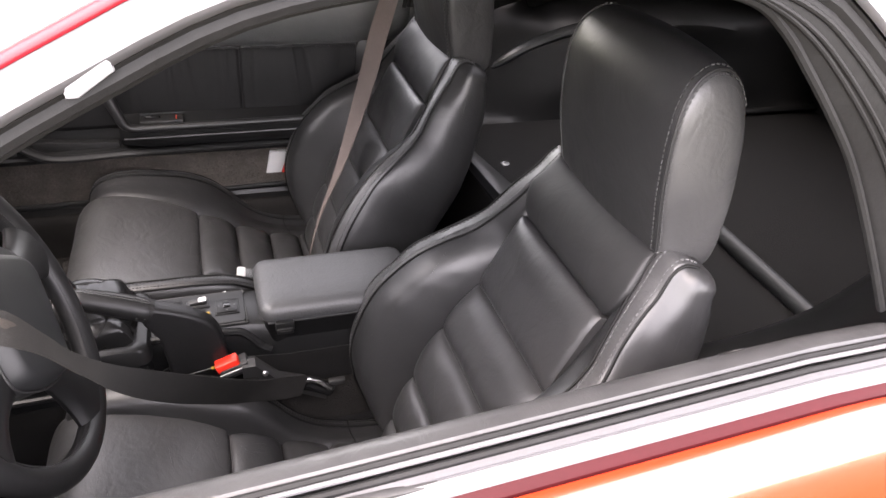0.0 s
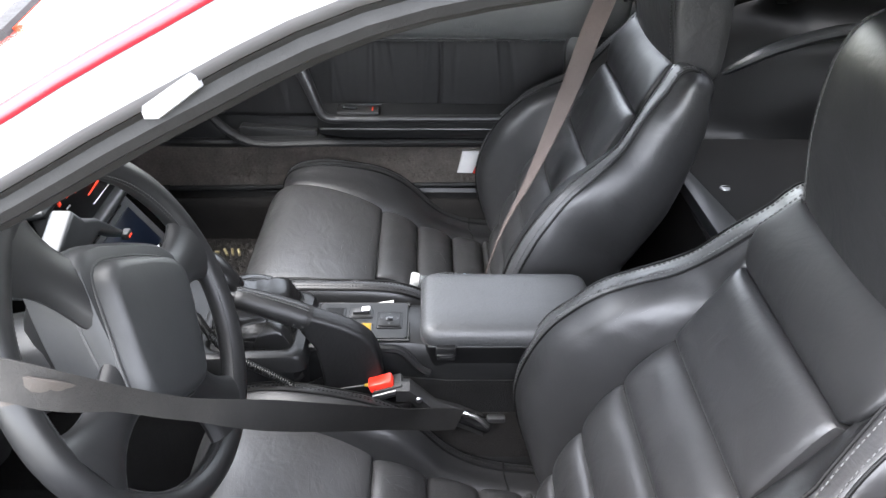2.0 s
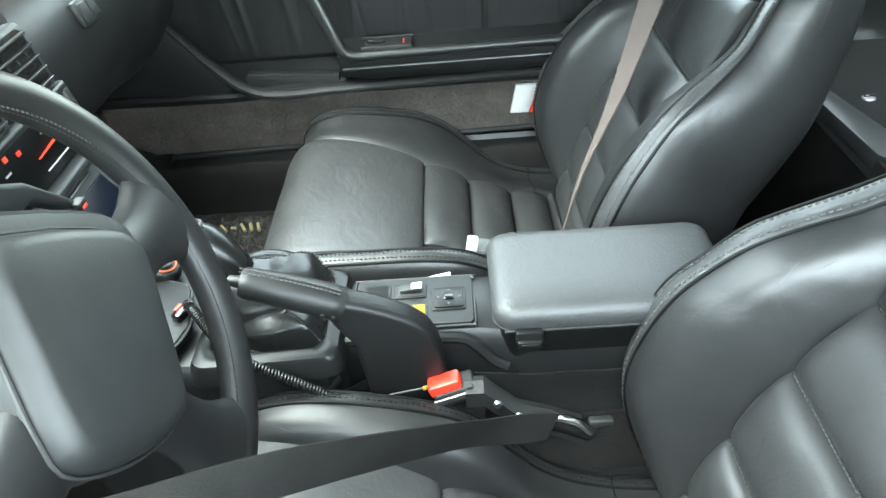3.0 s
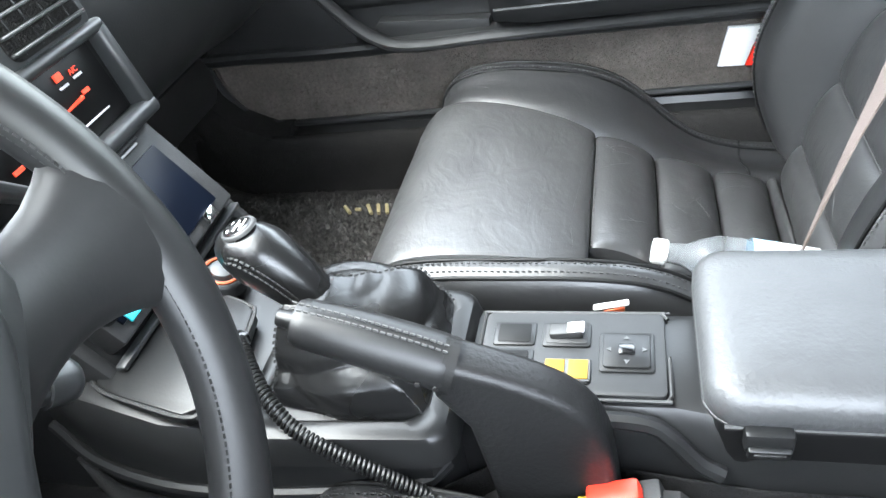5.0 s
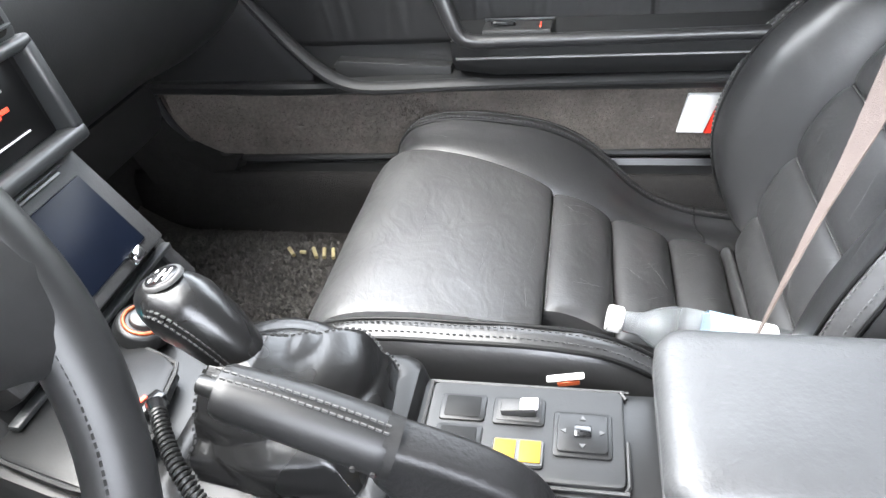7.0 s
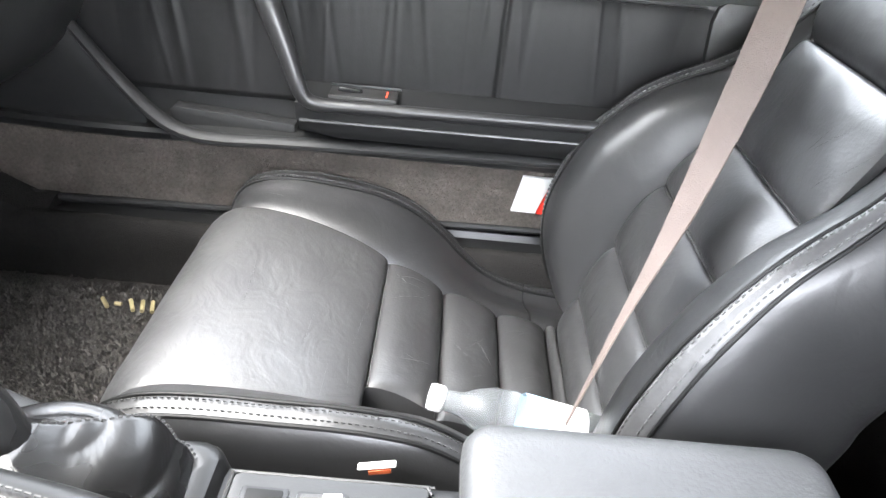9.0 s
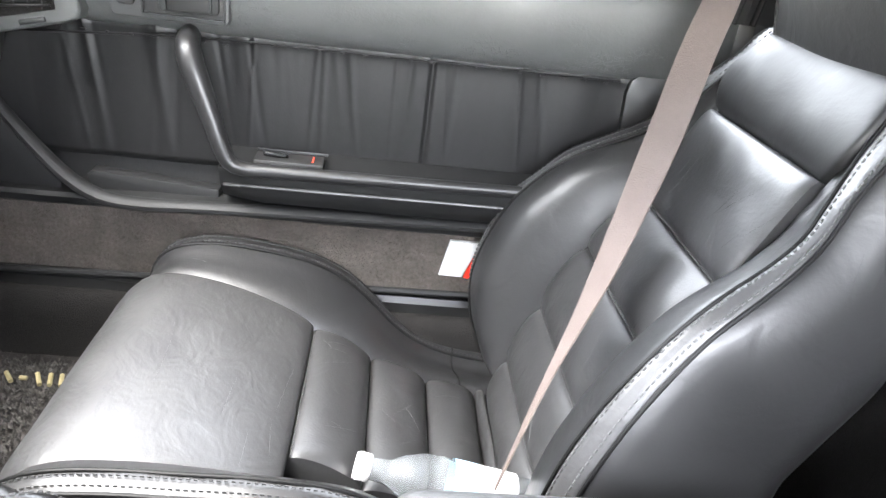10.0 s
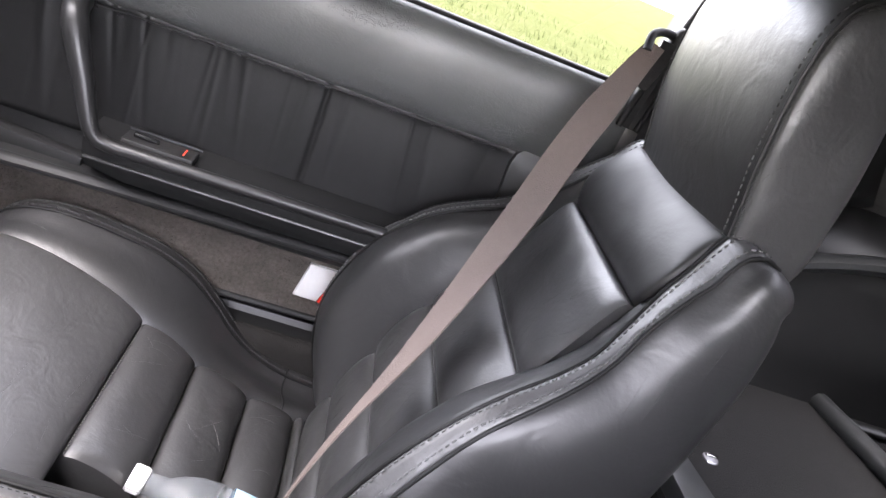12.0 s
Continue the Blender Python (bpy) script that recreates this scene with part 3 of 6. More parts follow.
def wheel(ax, sign):
    w = thing("road_wheel", (ax, sign * 0.72, 0.31), "silver alloy road wheel with black tyre", "wheel", "wheels of the car")
    m = Matrix.Translation((ax, sign * 0.72, 0.31)) @ Matrix.Rotation(radians(90), 4, "X")
    link("tyre", *ring(m, 0.25, 0.062, 40, 12), TYRE, w)
    part("rim", disc(m @ Matrix.Translation((0, 0, -0.05)), 0.2, 0.1, n=32, bevel=0.01), ALLOY, w)
    for k in range(5):
        part("spoke", box(0, 0, 0, 0.05, 0.17, 0.02, 0.006, 2, m @ Matrix.Rotation(radians(72 * k), 4, "Z") @ Matrix.Translation((0, 0.1, -sign * 0.055))), ALLOY, w)


for ax in (-1.35, 1.08):
    for sign in (-1, 1):
        wheel(ax, sign)

# ---- cabin floor and rear deck ----


def sheet(name, outline, axis, a, b, mat, label, category, bevel=0.004):
    return tagged(part(name, slab(outline, axis, a, b, bevel), mat), label, category, kind="structure")


floor_rows = []
for x, z in ((-1.12, 0.52), (-1.0, 0.40), (-0.88, 0.295), (-0.78, 0.268), (-0.5, 0.262), (0.1, 0.262), (0.47, 0.265), (0.5, 0.30), (0.515, 0.45), (0.52, 0.60)):
    row = []
    for y, up in ((-0.64, 0.115), (-0.615, 0.02), (-0.60, 0.0), (-0.4, 0.0), (-0.2, 0.0), (-0.16, 0.02), (-0.135, 0.10), (-0.11, 0.16), (0.0, 0.17), (0.13, 0.16), (0.16, 0.10), (0.19, 0.02), (0.23, 0.0), (0.4, 0.0), (0.60, 0.0), (0.625, 0.02), (0.655, 0.105)):
        row.append((x, y, max(z, min(0.62, z + up)) if z < 0.5 else z + up * 0.2))
    floor_rows.append(row)
fl = skin("floor", floor_rows, FLOOR, None, 0.01)
tagged(fl, "black carpeted cabin floor with centre tunnel", "floor", kind="structure")

sheet("deck", rounded(0.50, -0.435, 0.885, 0.555, 0.02), "z", 0.585, 0.62, SHADED_DECK, "charcoal carpeted luggage deck behind the seats, shade painted in", "deck")
sheet("deck_rear", [(0.885, -0.60), (1.75, -0.60), (1.75, 0.60), (0.885, 0.60)], "z", 0.56, 0.60, SHADED_DECK, "charcoal carpeted rear luggage floor, shade painted in", "deck")
sheet("rear_wall", [(-0.7, 0.2), (0.7, 0.2), (0.66, 0.93), (-0.66, 0.93)], "x", 1.70, 1.74, PLASTIC_DARK, "black trim behind the luggage floor", "wall")
sheet("bulkhead_front", [(-0.72, 0.2), (0.72, 0.2), (0.70, 0.92), (-0.70, 0.92)], "x", -1.16, -1.12, PLASTIC_DARK, "black front bulkhead behind the dashboard", "wall")

bar = thing("deck_edge_bar", (0.885, 0.06, 0.62), "dark grey trim bar along the luggage deck's rear edge", "trim")
link("bar", *tube([(0.888, -0.46, 0.630), (0.892, -0.2, 0.634), (0.895, 0.1, 0.636), (0.893, 0.35, 0.634), (0.875, 0.55, 0.626)], 0.017, 10, 30), PLASTIC_GREY, bar)
lid = thing("storage_lid_trim", (0.53, 0.25, 0.62), "scuffed grey trim strip along the front of the luggage deck", "trim")
part("strip", slab([(0.487, 0.40), (0.515, 0.40), (0.560, 0.13), (0.525, 0.10), (0.50, 0.14)], "z", 0.60, 0.628, 0.004), PLASTIC_GREY, lid)
knob = thing("deck_fastener", (0.575, 0.318, 0.62), "small bright turn fastener on the luggage deck", "fastener")
part("washer", disc(pose(0.575, 0.318, 0.619), 0.011, 0.003, 0.010, 20, 0.001), STEEL, knob)
part("key", box(0.575, 0.318, 0.624, 0.016, 0.004, 0.005, 0.0015), CHROME, knob)


def rear_side(sign):
    """Moulded trim from the deck up to the side glass, with the wheel-house bulge."""
    rows = []
    inner = 0.555 if sign > 0 else 0.435
    for x in np.linspace(0.44, 1.70, 30):
        g = math.exp(-((x - 1.12) / 0.30) ** 2)
        rise = curve_at([(0.44, 0.0), (0.62, 0.10), (0.8, 0.55), (1.0, 0.95), (1.2, 1.0), (1.7, 0.8)], x)
        pts = [(inner - 0.03, 0.612), (inner - 0.002, 0.625 - 0.004), (inner + 0.03 - 0.07 * g, 0.66 + 0.10 * g), (inner + 0.06 - 0.09 * g, 0.74 + 0.09 * g), (0.64 - 0.13 * g, 0.82 + 0.06 * rise * g), (0.665 - 0.06 * g, 0.875 + 0.03 * g), (0.70, 0.91), (0.72, 0.89)]
        if sign < 0 and x < 0.72:
            pts = [(min(a, 0.615), min(b, 0.86)) for a, b in pts[:6]] + [(0.622, 0.80), (0.63, 0.70)]
        rows.append([(x, sign * a, b) for a, b in (spline(pts, 18))])
    ob = skin("side_trim_" + ("right" if sign > 0 else "left"), rows, PLASTIC, None, 0.008)
    tagged(ob, "black moulded plastic trim beside the luggage deck", "trim", kind="structure")
    if sign > 0:
        arch = thing("wheel_house_rim", (0.95, 0.6, 0.8), "dark grey plastic rim over the rear wheel house", "trim")
        path = [(0.60, 0.640, 0.715), (0.655, 0.612, 0.765), (0.74, 0.600, 0.815), (0.86, 0.585, 0.858), (0.96, 0.560, 0.872)]
        link("rim", *tube(path, [(0, 0.005), (0.3, 0.014), (0.9, 0.016), (1, 0.006)], 10, 36, 1.5), PLASTIC_GREY, arch)


for sign in (-1, 1):
    rear_side(sign)

# ribbed sill plates under the doors
for sign, name in ((-1, "door_sill_left"), (1, "door_sill_right")):
    s = thing(name, (-0.1, sign * 0.67, 0.3), "black ribbed plastic door sill plate", "sill", "door sills", "structure")
    prof = [(0.625, 0.365), (0.632, 0.392), (0.640, 0.400), (0.655, 0.402), (0.660, 0.396), (0.675, 0.398), (0.680, 0.408), (0.70, 0.412), (0.73, 0.41), (0.74, 0.30), (0.63, 0.28)]
    link("plate", *loft([[(x, sign * y, z) for y, z in prof] for x in np.linspace(-0.70, 0.56, 10)]), PLASTIC, s, sharp=25)
    carpet_rows = [[(x, sign * y, z + 0.002) for y, z in ((0.575, 0.268), (0.608, 0.27), (0.618, 0.285), (0.621, 0.34), (0.622, 0.378), (0.629, 0.394), (0.638, 0.399))] for x in np.linspace(-0.90, 0.56, 20)]
    skin("sill_carpet", carpet_rows, FLOOR, s, 0.006)
    end = [(0.618, 0.36), (0.63, 0.40), (0.66, 0.412), (0.74, 0.42), (0.74, 0.30), (0.62, 0.28)]
    link("front_cap", *loft([[(x, sign * y, z + lift) for y, z in end] for x, lift in ((-0.705, 0.0), (-0.74, 0.0), (-0.80, 0.03), (-0.86, 0.10), (-0.90, 0.2), (-0.93, 0.34))]), FLOOR, s)
    kick = slab([(-1.12, 0.26), (-0.86, 0.26), (-0.85, 0.5), (-0.80, 0.62), (-0.80, 0.9), (-1.12, 0.9)], "y", sign * 0.655, sign * 0.70, 0.004)
    part("kick_panel", kick, FLOOR, s)
# ---- doors ----


def door_outer(sign, d):
    body_side(sign, -0.935, 0.73, "outer_skin", d, 40)
    part("door_core", slab([(-0.92, 0.30), (0.44, 0.30), (0.44, 0.86), (-0.92, 0.86)], "y", sign * 0.712, sign * 0.722, 0.002), PLASTIC_DARK, d)
    # body side moulding
    for off, r, mat in ((0.0, 0.012, TRIM_RED), (0.019, 0.006, BRIGHT_TRIM), (-0.019, 0.006, TRIM_RED)):
        link("side_moulding", *tube([(x, sign * (side_y(0.60 + off, x) + 0.004), 0.60 + off) for x in np.linspace(-0.92, 0.72, 12)], r, 8, -1), mat, d)


def door_top(sign, d, y_in, z_top, x0, x1):
    """Belt mouldings on top of a door: inner lip, glass slot, bright strip and red line."""
    path = lambda y, z: [(x, sign * y, z) for x in np.linspace(x0, x1, 14)]
    link("inner_lip", *tube(path(y_in + 0.004, z_top + 0.001), 0.005, 8, -1), RUBBER, d, "black rubber wiping lip")
    link("lip_bead", *tube(path(y_in + 0.0115, z_top + 0.0035), 0.0028, 8, -1), BRIGHT_TRIM, d, "thin bright bead")
    link("slot_floor", *loft([[(x, sign * y, z) for y, z in ((y_in + 0.012, z_top - 0.02), (y_in + 0.024, z_top - 0.02), (y_in + 0.024, z_top - 0.03), (y_in + 0.012, z_top - 0.03))] for x in np.linspace(x0, x1, 4)]), RUBBER, d)
    link("outer_lip", *tube(path(y_in + 0.020, z_top - 0.001), 0.0045, 8, -1), RUBBER, d, "black rubber wiping lip")
    prof = [(0.0235, -0.002), (0.026, 0.002), (0.033, 0.0015), (0.0335, -0.0005), (0.035, -0.0005), (0.0365, 0.001), (0.046, -0.003), (0.049, -0.008), (0.049, -0.02), (0.0235, -0.02)]
    link("belt_moulding", *loft([[(x, sign * (y_in + a), z_top + b) for a, b in prof] for x in np.linspace(x0, x1, 14)]), BRIGHT_TRIM, d, "bright satin belt moulding", 20)
    prof = [(0.049, -0.008), (0.052, -0.009), (0.0585, -0.014), (0.062, -0.022), (0.062, -0.034), (0.049, -0.034)]
    link("belt_line", *loft([[(x, sign * (y_in + a), z_top + b) for a, b in prof] for x in np.linspace(x0, x1, 14)]), TRIM_RED, d, "dark red belt line", 20)


# driver's door: window wound down, seen from outside over its top
d1 = thing("door_1", (0, -0.72, 0.25), "orange-red driver's door with its window wound down, black vinyl cap", "car door")
door_outer(-1, d1)
door_top(-1, d1, 0.682, 0.886, -0.86, 0.72)
cap = [(0.688, 0.86), (0.686, 0.883), (0.680, 0.889), (0.668, 0.889), (0.652, 0.882), (0.638, 0.866), (0.630, 0.84), (0.634, 0.78), (0.66, 0.77), (0.69, 0.80)]
link("vinyl_cap", *loft([[(x, -y, z) for y, z in spline(cap, 22)] for x in np.linspace(-0.84, 0.62, 40)]), LEATHER_CREASED, d1, "black grained vinyl door cap")
part("inner_panel", slab(rounded(-0.80, 0.42, 0.58, 0.79, 0.06), "y", -0.70, -0.652, 0.006), PLEATED, d1)
part("lower_carpet", slab(rounded(-0.80, 0.405, 0.56, 0.50, 0.04), "y", -0.70, -0.645, 0.006), CARPET, d1)
link("arm_rest", *tube([(-0.28, -0.64, 0.63), (0.0, -0.64, 0.63), (0.33, -0.64, 0.63)], 0.024, 10), LEATHER_SMOOTH, d1)
# the belt line falls towards the front, as on a wedge-shaped car
for ob in d1.children:
    for v in ob.data.vertices:
        x, z = v.co.x, v.co.z
        fall = 0.078 * (min(0.5, max(-0.4, x)) - 0.29) * min(1.0, max(0.0, (x + 0.93) / 0.53))
        v.co.z += fall * min(1.0, max(0.0, (z - 0.66) / 0.12))

# passenger's door
d2 = thing("door_2", (0, 0.72, 0.25), "black leather-trimmed passenger door, closed, with pleated panel and carpeted foot", "car door")
door_outer(1, d2)
door_top(1, d2, 0.705, 0.945, -0.86, 0.415)
pad = [(0.712, 0.90), (0.710, 0.938), (0.704, 0.9445), (0.694, 0.944), (0.682, 0.934), (0.674, 0.912), (0.672, 0.885), (0.675, 0.85), (0.682, 0.822), (0.692, 0.805), (0.704, 0.797), (0.72, 0.80)]
rows = []
for x in np.linspace(-0.70, 0.425, 60):
    end = max(0.0, (x - 0.40) / 0.025)
    rows.append([(x, y + 0.012 * end * end * (z < 0.93) + 0.0016 * noise.noise(Vector((x * 14, z * 14, 2))), z) for y, z in spline(pad, 30)])
link("upper_pad", *loft(rows), PAD, d2, "black creased vinyl upper door pad")


fr_ = random.Random(14)
FOLDS = [(fr_.uniform(-0.62, 0.28), fr_.uniform(-0.0026, 0.003), fr_.uniform(0.0025, 0.008), fr_.uniform(-0.10, 0.16), fr_.uniform(0.03, 0.16)) for _ in range(52)]


def pleats(x, z):
    """Depth of the gathered leather: uneven folds that start at the top seam and fade downwards."""
    d = 0.0028 * noise.noise(Vector((x * 20, z * 2.0, 5)))
    for xi, amp, wide, slope, run in FOLDS:
        off = x - xi - slope * (0.797 - z)
        if abs(off) < 4 * wide:
            d += amp * math.exp(-((off / wide) ** 2)) * math.exp(-(0.797 - z) / run)
    return d - 0.0035 * math.exp(-(((x + 0.005) / 0.004) ** 2))


verts, faces = [], []
nx, nz = 480, 20
for i in range(nx + 1):
    x = -0.66 + 0.965 * i / nx
    for j in range(nz + 1):
        z = 0.60 + 0.202 * j / nz
        edge = max(0.0, (x - 0.265) / 0.04) ** 2 * 0.016 + max(0.0, (z - 0.785) / 0.017) ** 2 * 0.008
        verts.append((x, 0.699 - pleats(x, z) - 0.9 * edge * 0.5 + 0.004, z))
for i in range(nx):
    for j in range(nz):
        a = i * (nz + 1) + j
        faces.append([a, a + 1, a + nz + 2, a + nz + 1])
pl = link("pleated_panel", verts, faces, PLEATED, d2, "gathered soft black leather panel", 60)
mod = pl.modifiers.new("thickness", "SOLIDIFY")
mod.thickness, mod.offset = 0.006, 1
part("panel_surround", slab([(0.295, 0.60), (0.43, 0.60), (0.43, 0.81), (0.30, 0.81), (0.289, 0.80), (0.285, 0.78)], "y", 0.688, 0.73, 0.006), VINYL, d2)
link("gather_seam", *tube([(-0.58, 0.693, 0.776), (-0.33, 0.693, 0.792), (0.0, 0.694, 0.795), (0.275, 0.694, 0.797)], 0.0018, 8, 40), PLEATED, d2)
for k in range(26):
    x = -0.56 + 0.0325 * k
    part("gather_tuck", box(x, 0.6915, 0.787 + (0.006 if x > -0.3 else 0.0), 0.004 + 0.002 * (k % 3), 0.0035, 0.003, 0.001), PLEATED, d2)

# grab strap that bends into the arm-rest roll
strap = [(-0.349, 0.688, 0.792), (-0.345, 0.660, 0.787), (-0.336, 0.642, 0.766), (-0.308, 0.626, 0.700), (-0.291, 0.618, 0.655), (-0.281, 0.617, 0.638), (-0.262, 0.617, 0.631), (-0.22, 0.618, 0.630), (0.0, 0.619, 0.632), (0.2, 0.620, 0.634), (0.36, 0.622, 0.635)]
link("grab_strap", *tube(strap, [(0, 0.019), (0.06, 0.022), (0.16, 0.017), (0.24, 0.0138), (0.3, 0.0122), (1, 0.0122)], 14, 90, 0.8, (0, 0, 1)), LEATHER_SMOOTH, d2, "black leather grab strap and arm-rest roll")
link("stitching", *stitches([(x + 0.010, y - 0.011, z - 0.001) for x, y, z in strap[1:6]], (0.3, -1, 0), 0.006, 0.0038, 0.0010), THREAD, d2)
shelf = [(0.612, 0.626), (0.700, 0.636), (0.712, 0.60), (0.712, 0.56), (0.668, 0.560), (0.640, 0.572), (0.618, 0.600)]
link("arm_rest", *loft([[(x, y + 0.02 * max(0, (-0.24 - x) / 0.06), z) for y, z in shelf] for x in np.linspace(-0.30, 0.42, 24)]), DOOR_PLASTIC, d2, "black arm rest")
link("arm_rest_line", *tube([(-0.29, 0.615, 0.606), (0.0, 0.616, 0.607), (0.36, 0.616, 0.609)], 0.003, 8, 30), LEATHER_SMOOTH, d2)
sw = part("switch_plate", slab(rounded(-0.252, 0.632, -0.152, 0.672, 0.003, 2), "z", 0.628, 0.6415, 0.0015), PLASTIC_DARK, d2, "black window switch plate")
part("plate_frame", box(-0.20, 0.6705, 0.6445, 0.104, 0.003, 0.004, 0.001), PLASTIC_GREY, sw)
part("rocker", box(0, 0, 0, 0.036, 0.010, 0.006, 0.002, 2, pose(-0.222, 0.651, 0.6445, 0, 8, 12)), GLOSS_BLACK, sw)
part("rocker_edge", box(0, 0, 0, 0.030, 0.002, 0.003, 0.0008, 1, pose(-0.222, 0.645, 0.6475, 0, 8, 12)), PLASTIC_GREY, sw)
part("red_mark", box(-0.168, 0.652, 0.642, 0.0022, 0.022, 0.0015, 0.0005), GLOWING_RED, sw)

# inside release in its bezel
rel = part("release_bezel", slab(rounded(-0.447, 0.815, -0.290, 0.893, 0.010), "y", 0.664, 0.69, 0.004), PANEL_GREY, d2, "grey-black release bezel")
part("release_recess", slab(rounded(-0.402, 0.824, -0.297, 0.885, 0.008), "y", 0.6625, 0.668, 0.0015), PLASTIC_DARK, rel)
for nm, (a, b, c, e) in (("recess_rim", (-0.405, 0.821, -0.402, 0.888)), ("recess_rim", (-0.297, 0.821, -0.294, 0.888)), ("recess_rim", (-0.405, 0.885, -0.294, 0.888)), ("recess_rim", (-0.405, 0.821, -0.294, 0.824))):
    part(nm, box((a + c) / 2, 0.6615, (b + e) / 2, c - a, 0.005, e - b, 0.001), PLASTIC_GREY, rel)
part("release_lever", slab(rounded(-0.372, 0.830, -0.302, 0.880, 0.006), "y", 0.655, 0.664, 0.002), DOOR_PLASTIC, rel, "black lever")
part("lever_grip", box(-0.374, 0.655, 0.855, 0.010, 0.010, 0.050, 0.003), PLASTIC_GREY, rel)
part("lever_rib", box(-0.312, 0.653, 0.855, 0.004, 0.004, 0.046, 0.001), PLASTIC_GREY, rel)
part("lever_pip", disc(pose(-0.338, 0.655, 0.855, 90), 0.0018, 0.002, n=10), PLASTIC_GREY, rel)
part("lock_button", slab(rounded(-0.437, 0.832, -0.413, 0.880, 0.006), "y", 0.659, 0.666, 0.002), PLASTIC_DARK, rel, "black lock button")
part("lock_slider", box(-0.425, 0.657, 0.869, 0.018, 0.006, 0.010, 0.002), PLASTIC_GREY, rel)
part("lock_mark", box(-0.425, 0.6585, 0.849, 0.013, 0.002, 0.005, 0.0006), GLOWING_RED, rel)
part("lock_word", box(-0.425, 0.6585, 0.841, 0.014, 0.002, 0.003, 0.0006), GLOWING_RED, rel)

# outlet at the front of the door pad
vb = part("demister_outlet", slab([(-0.612, 0.771), (-0.500, 0.799), (-0.487, 0.805), (-0.482, 0.817), (-0.492, 0.888), (-0.500, 0.897), (-0.612, 0.897)], "y", 0.657, 0.70, 0.005, 3), PAD, d2, "black outlet with slats")
# Flat black plate behind the slats paints the outlet's dark depth.
part("outlet_throat", slab([(-0.596, 0.795), (-0.514, 0.815), (-0.520, 0.886), (-0.596, 0.886)], "y", 0.6555, 0.668, 0.001), FLOOR, vb)
for k in range(7):
    part("outlet_slat", box(0, 0, 0, 0.076, 0.007, 0.003, 0.001, 1, pose(-0.5565, 0.6545, 0.816 + 0.0105 * k, 0, -6, 0)), PLASTIC, vb)
for k in range(4):
    part("outlet_vane", box(0, 0, 0, 0.003, 0.004, 0.070, 0.001, 1, pose(-0.582 + 0.018 * k, 0.657, 0.848, 0, 4, 0)), PLASTIC_DARK, vb)
part("outlet_wheel", box(0, 0, 0, 0.036, 0.008, 0.008, 0.003, 2, pose(-0.545, 0.656, 0.797, 0, -13, 0)), PLASTIC_GREY, vb)
# map pocket, speaker cover and lower trim
link("pocket_rim", *tube([(-0.70, 0.678, 0.775), (-0.63, 0.666, 0.70), (-0.57, 0.656, 0.632), (-0.52, 0.650, 0.582), (-0.475, 0.648, 0.556), (-0.42, 0.648, 0.549), (-0.31, 0.650, 0.552), (-0.1, 0.652, 0.556), (0.36, 0.655, 0.562)], [(0, 0.006), (0.25, 0.010), (0.4, 0.009), (1, 0.008)], 10, 70, 1.4), DOOR_PLASTIC, d2, "black pocket rim")
part("pocket_back", slab([(-0.498, 0.545), (-0.31, 0.545), (-0.31, 0.572), (-0.495, 0.585), (-0.502, 0.578)], "y", 0.674, 0.70, 0.003), DOOR_PLASTIC, d2)
part("pocket_floor", box(-0.40, 0.672, 0.545, 0.19, 0.05, 0.008, 0.002), PLASTIC_DARK, d2)
cover = [(-0.86, 0.535)] + [(-0.565 + 0.028 * math.cos(a), 0.563 + 0.028 * math.sin(a)) for a in np.linspace(-1.5, 0.5, 8)] + [(-0.60, 0.645), (-0.66, 0.725), (-0.72, 0.80), (-0.86, 0.80)]
part("speaker_cover", slab(cover, "y", 0.668, 0.70, 0.003), DOOR_PLASTIC, d2, "finely textured speaker cover")
low = [(0.715, 0.562), (0.655, 0.558), (0.650, 0.552), (0.655, 0.541), (0.662, 0.536), (0.715, 0.534)]
link("lower_trim", *loft([[(x, y, z - 0.004 * math.sin(max(0, min(1, (x + 0.75) / 0.35)) * math.pi)) for y, z in low] for x in np.linspace(-0.86, 0.43, 40)]), DOOR_PLASTIC, d2, "black lower trim strip")
foot = [(0.43, 0.425), (0.43, 0.548), (-0.84, 0.545), (-0.84, 0.52)] + [(-0.72 + 0.115 * math.cos(a), 0.535 + 0.125 * math.sin(a)) for a in np.linspace(math.pi, 1.5 * math.pi, 10)]
part("foot_carpet", slab(foot, "y", 0.679, 0.715, 0.005), CARPET, d2, "brown-black carpet at the foot of the door")
fz, verts, faces = random.Random(9), [], []
for _ in range(16000):
    x, z = fz.uniform(-0.80, 0.42), fz.uniform(0.43, 0.545)
    a, s_ = fz.random() * 6.28, 0.0011
    p, k = Vector((x, 0.680, z)), len(verts)
    d = Vector((math.cos(a), 0, math.sin(a))) * s_
    verts += [p - d, p + d, p + Vector((fz.uniform(-1, 1) * 0.004, -0.002 - 0.004 * fz.random(), fz.uniform(-1, 1) * 0.004))]
    faces.append([k, k + 1, k + 2])
tagged(link("carpet_pile", verts, faces, CARPET, d2, "brown-black carpet pile"), kind="stuff")
link("carpet_edge", *tube([(-0.845, 0.676, 0.56), (-0.835, 0.676, 0.50), (-0.80, 0.676, 0.438), (-0.74, 0.676, 0.410), (-0.6, 0.677, 0.407), (0.0, 0.679, 0.420), (0.43, 0.679, 0.424)], 0.006, 8, 50), DOOR_PLASTIC, d2)
lens = part("courtesy_lamp", slab([(0.040, 0.457), (0.080, 0.456), (0.101, 0.521), (0.052, 0.521)], "y", 0.672, 0.69, 0.004), WHITE, d2, "white door lamp lens")
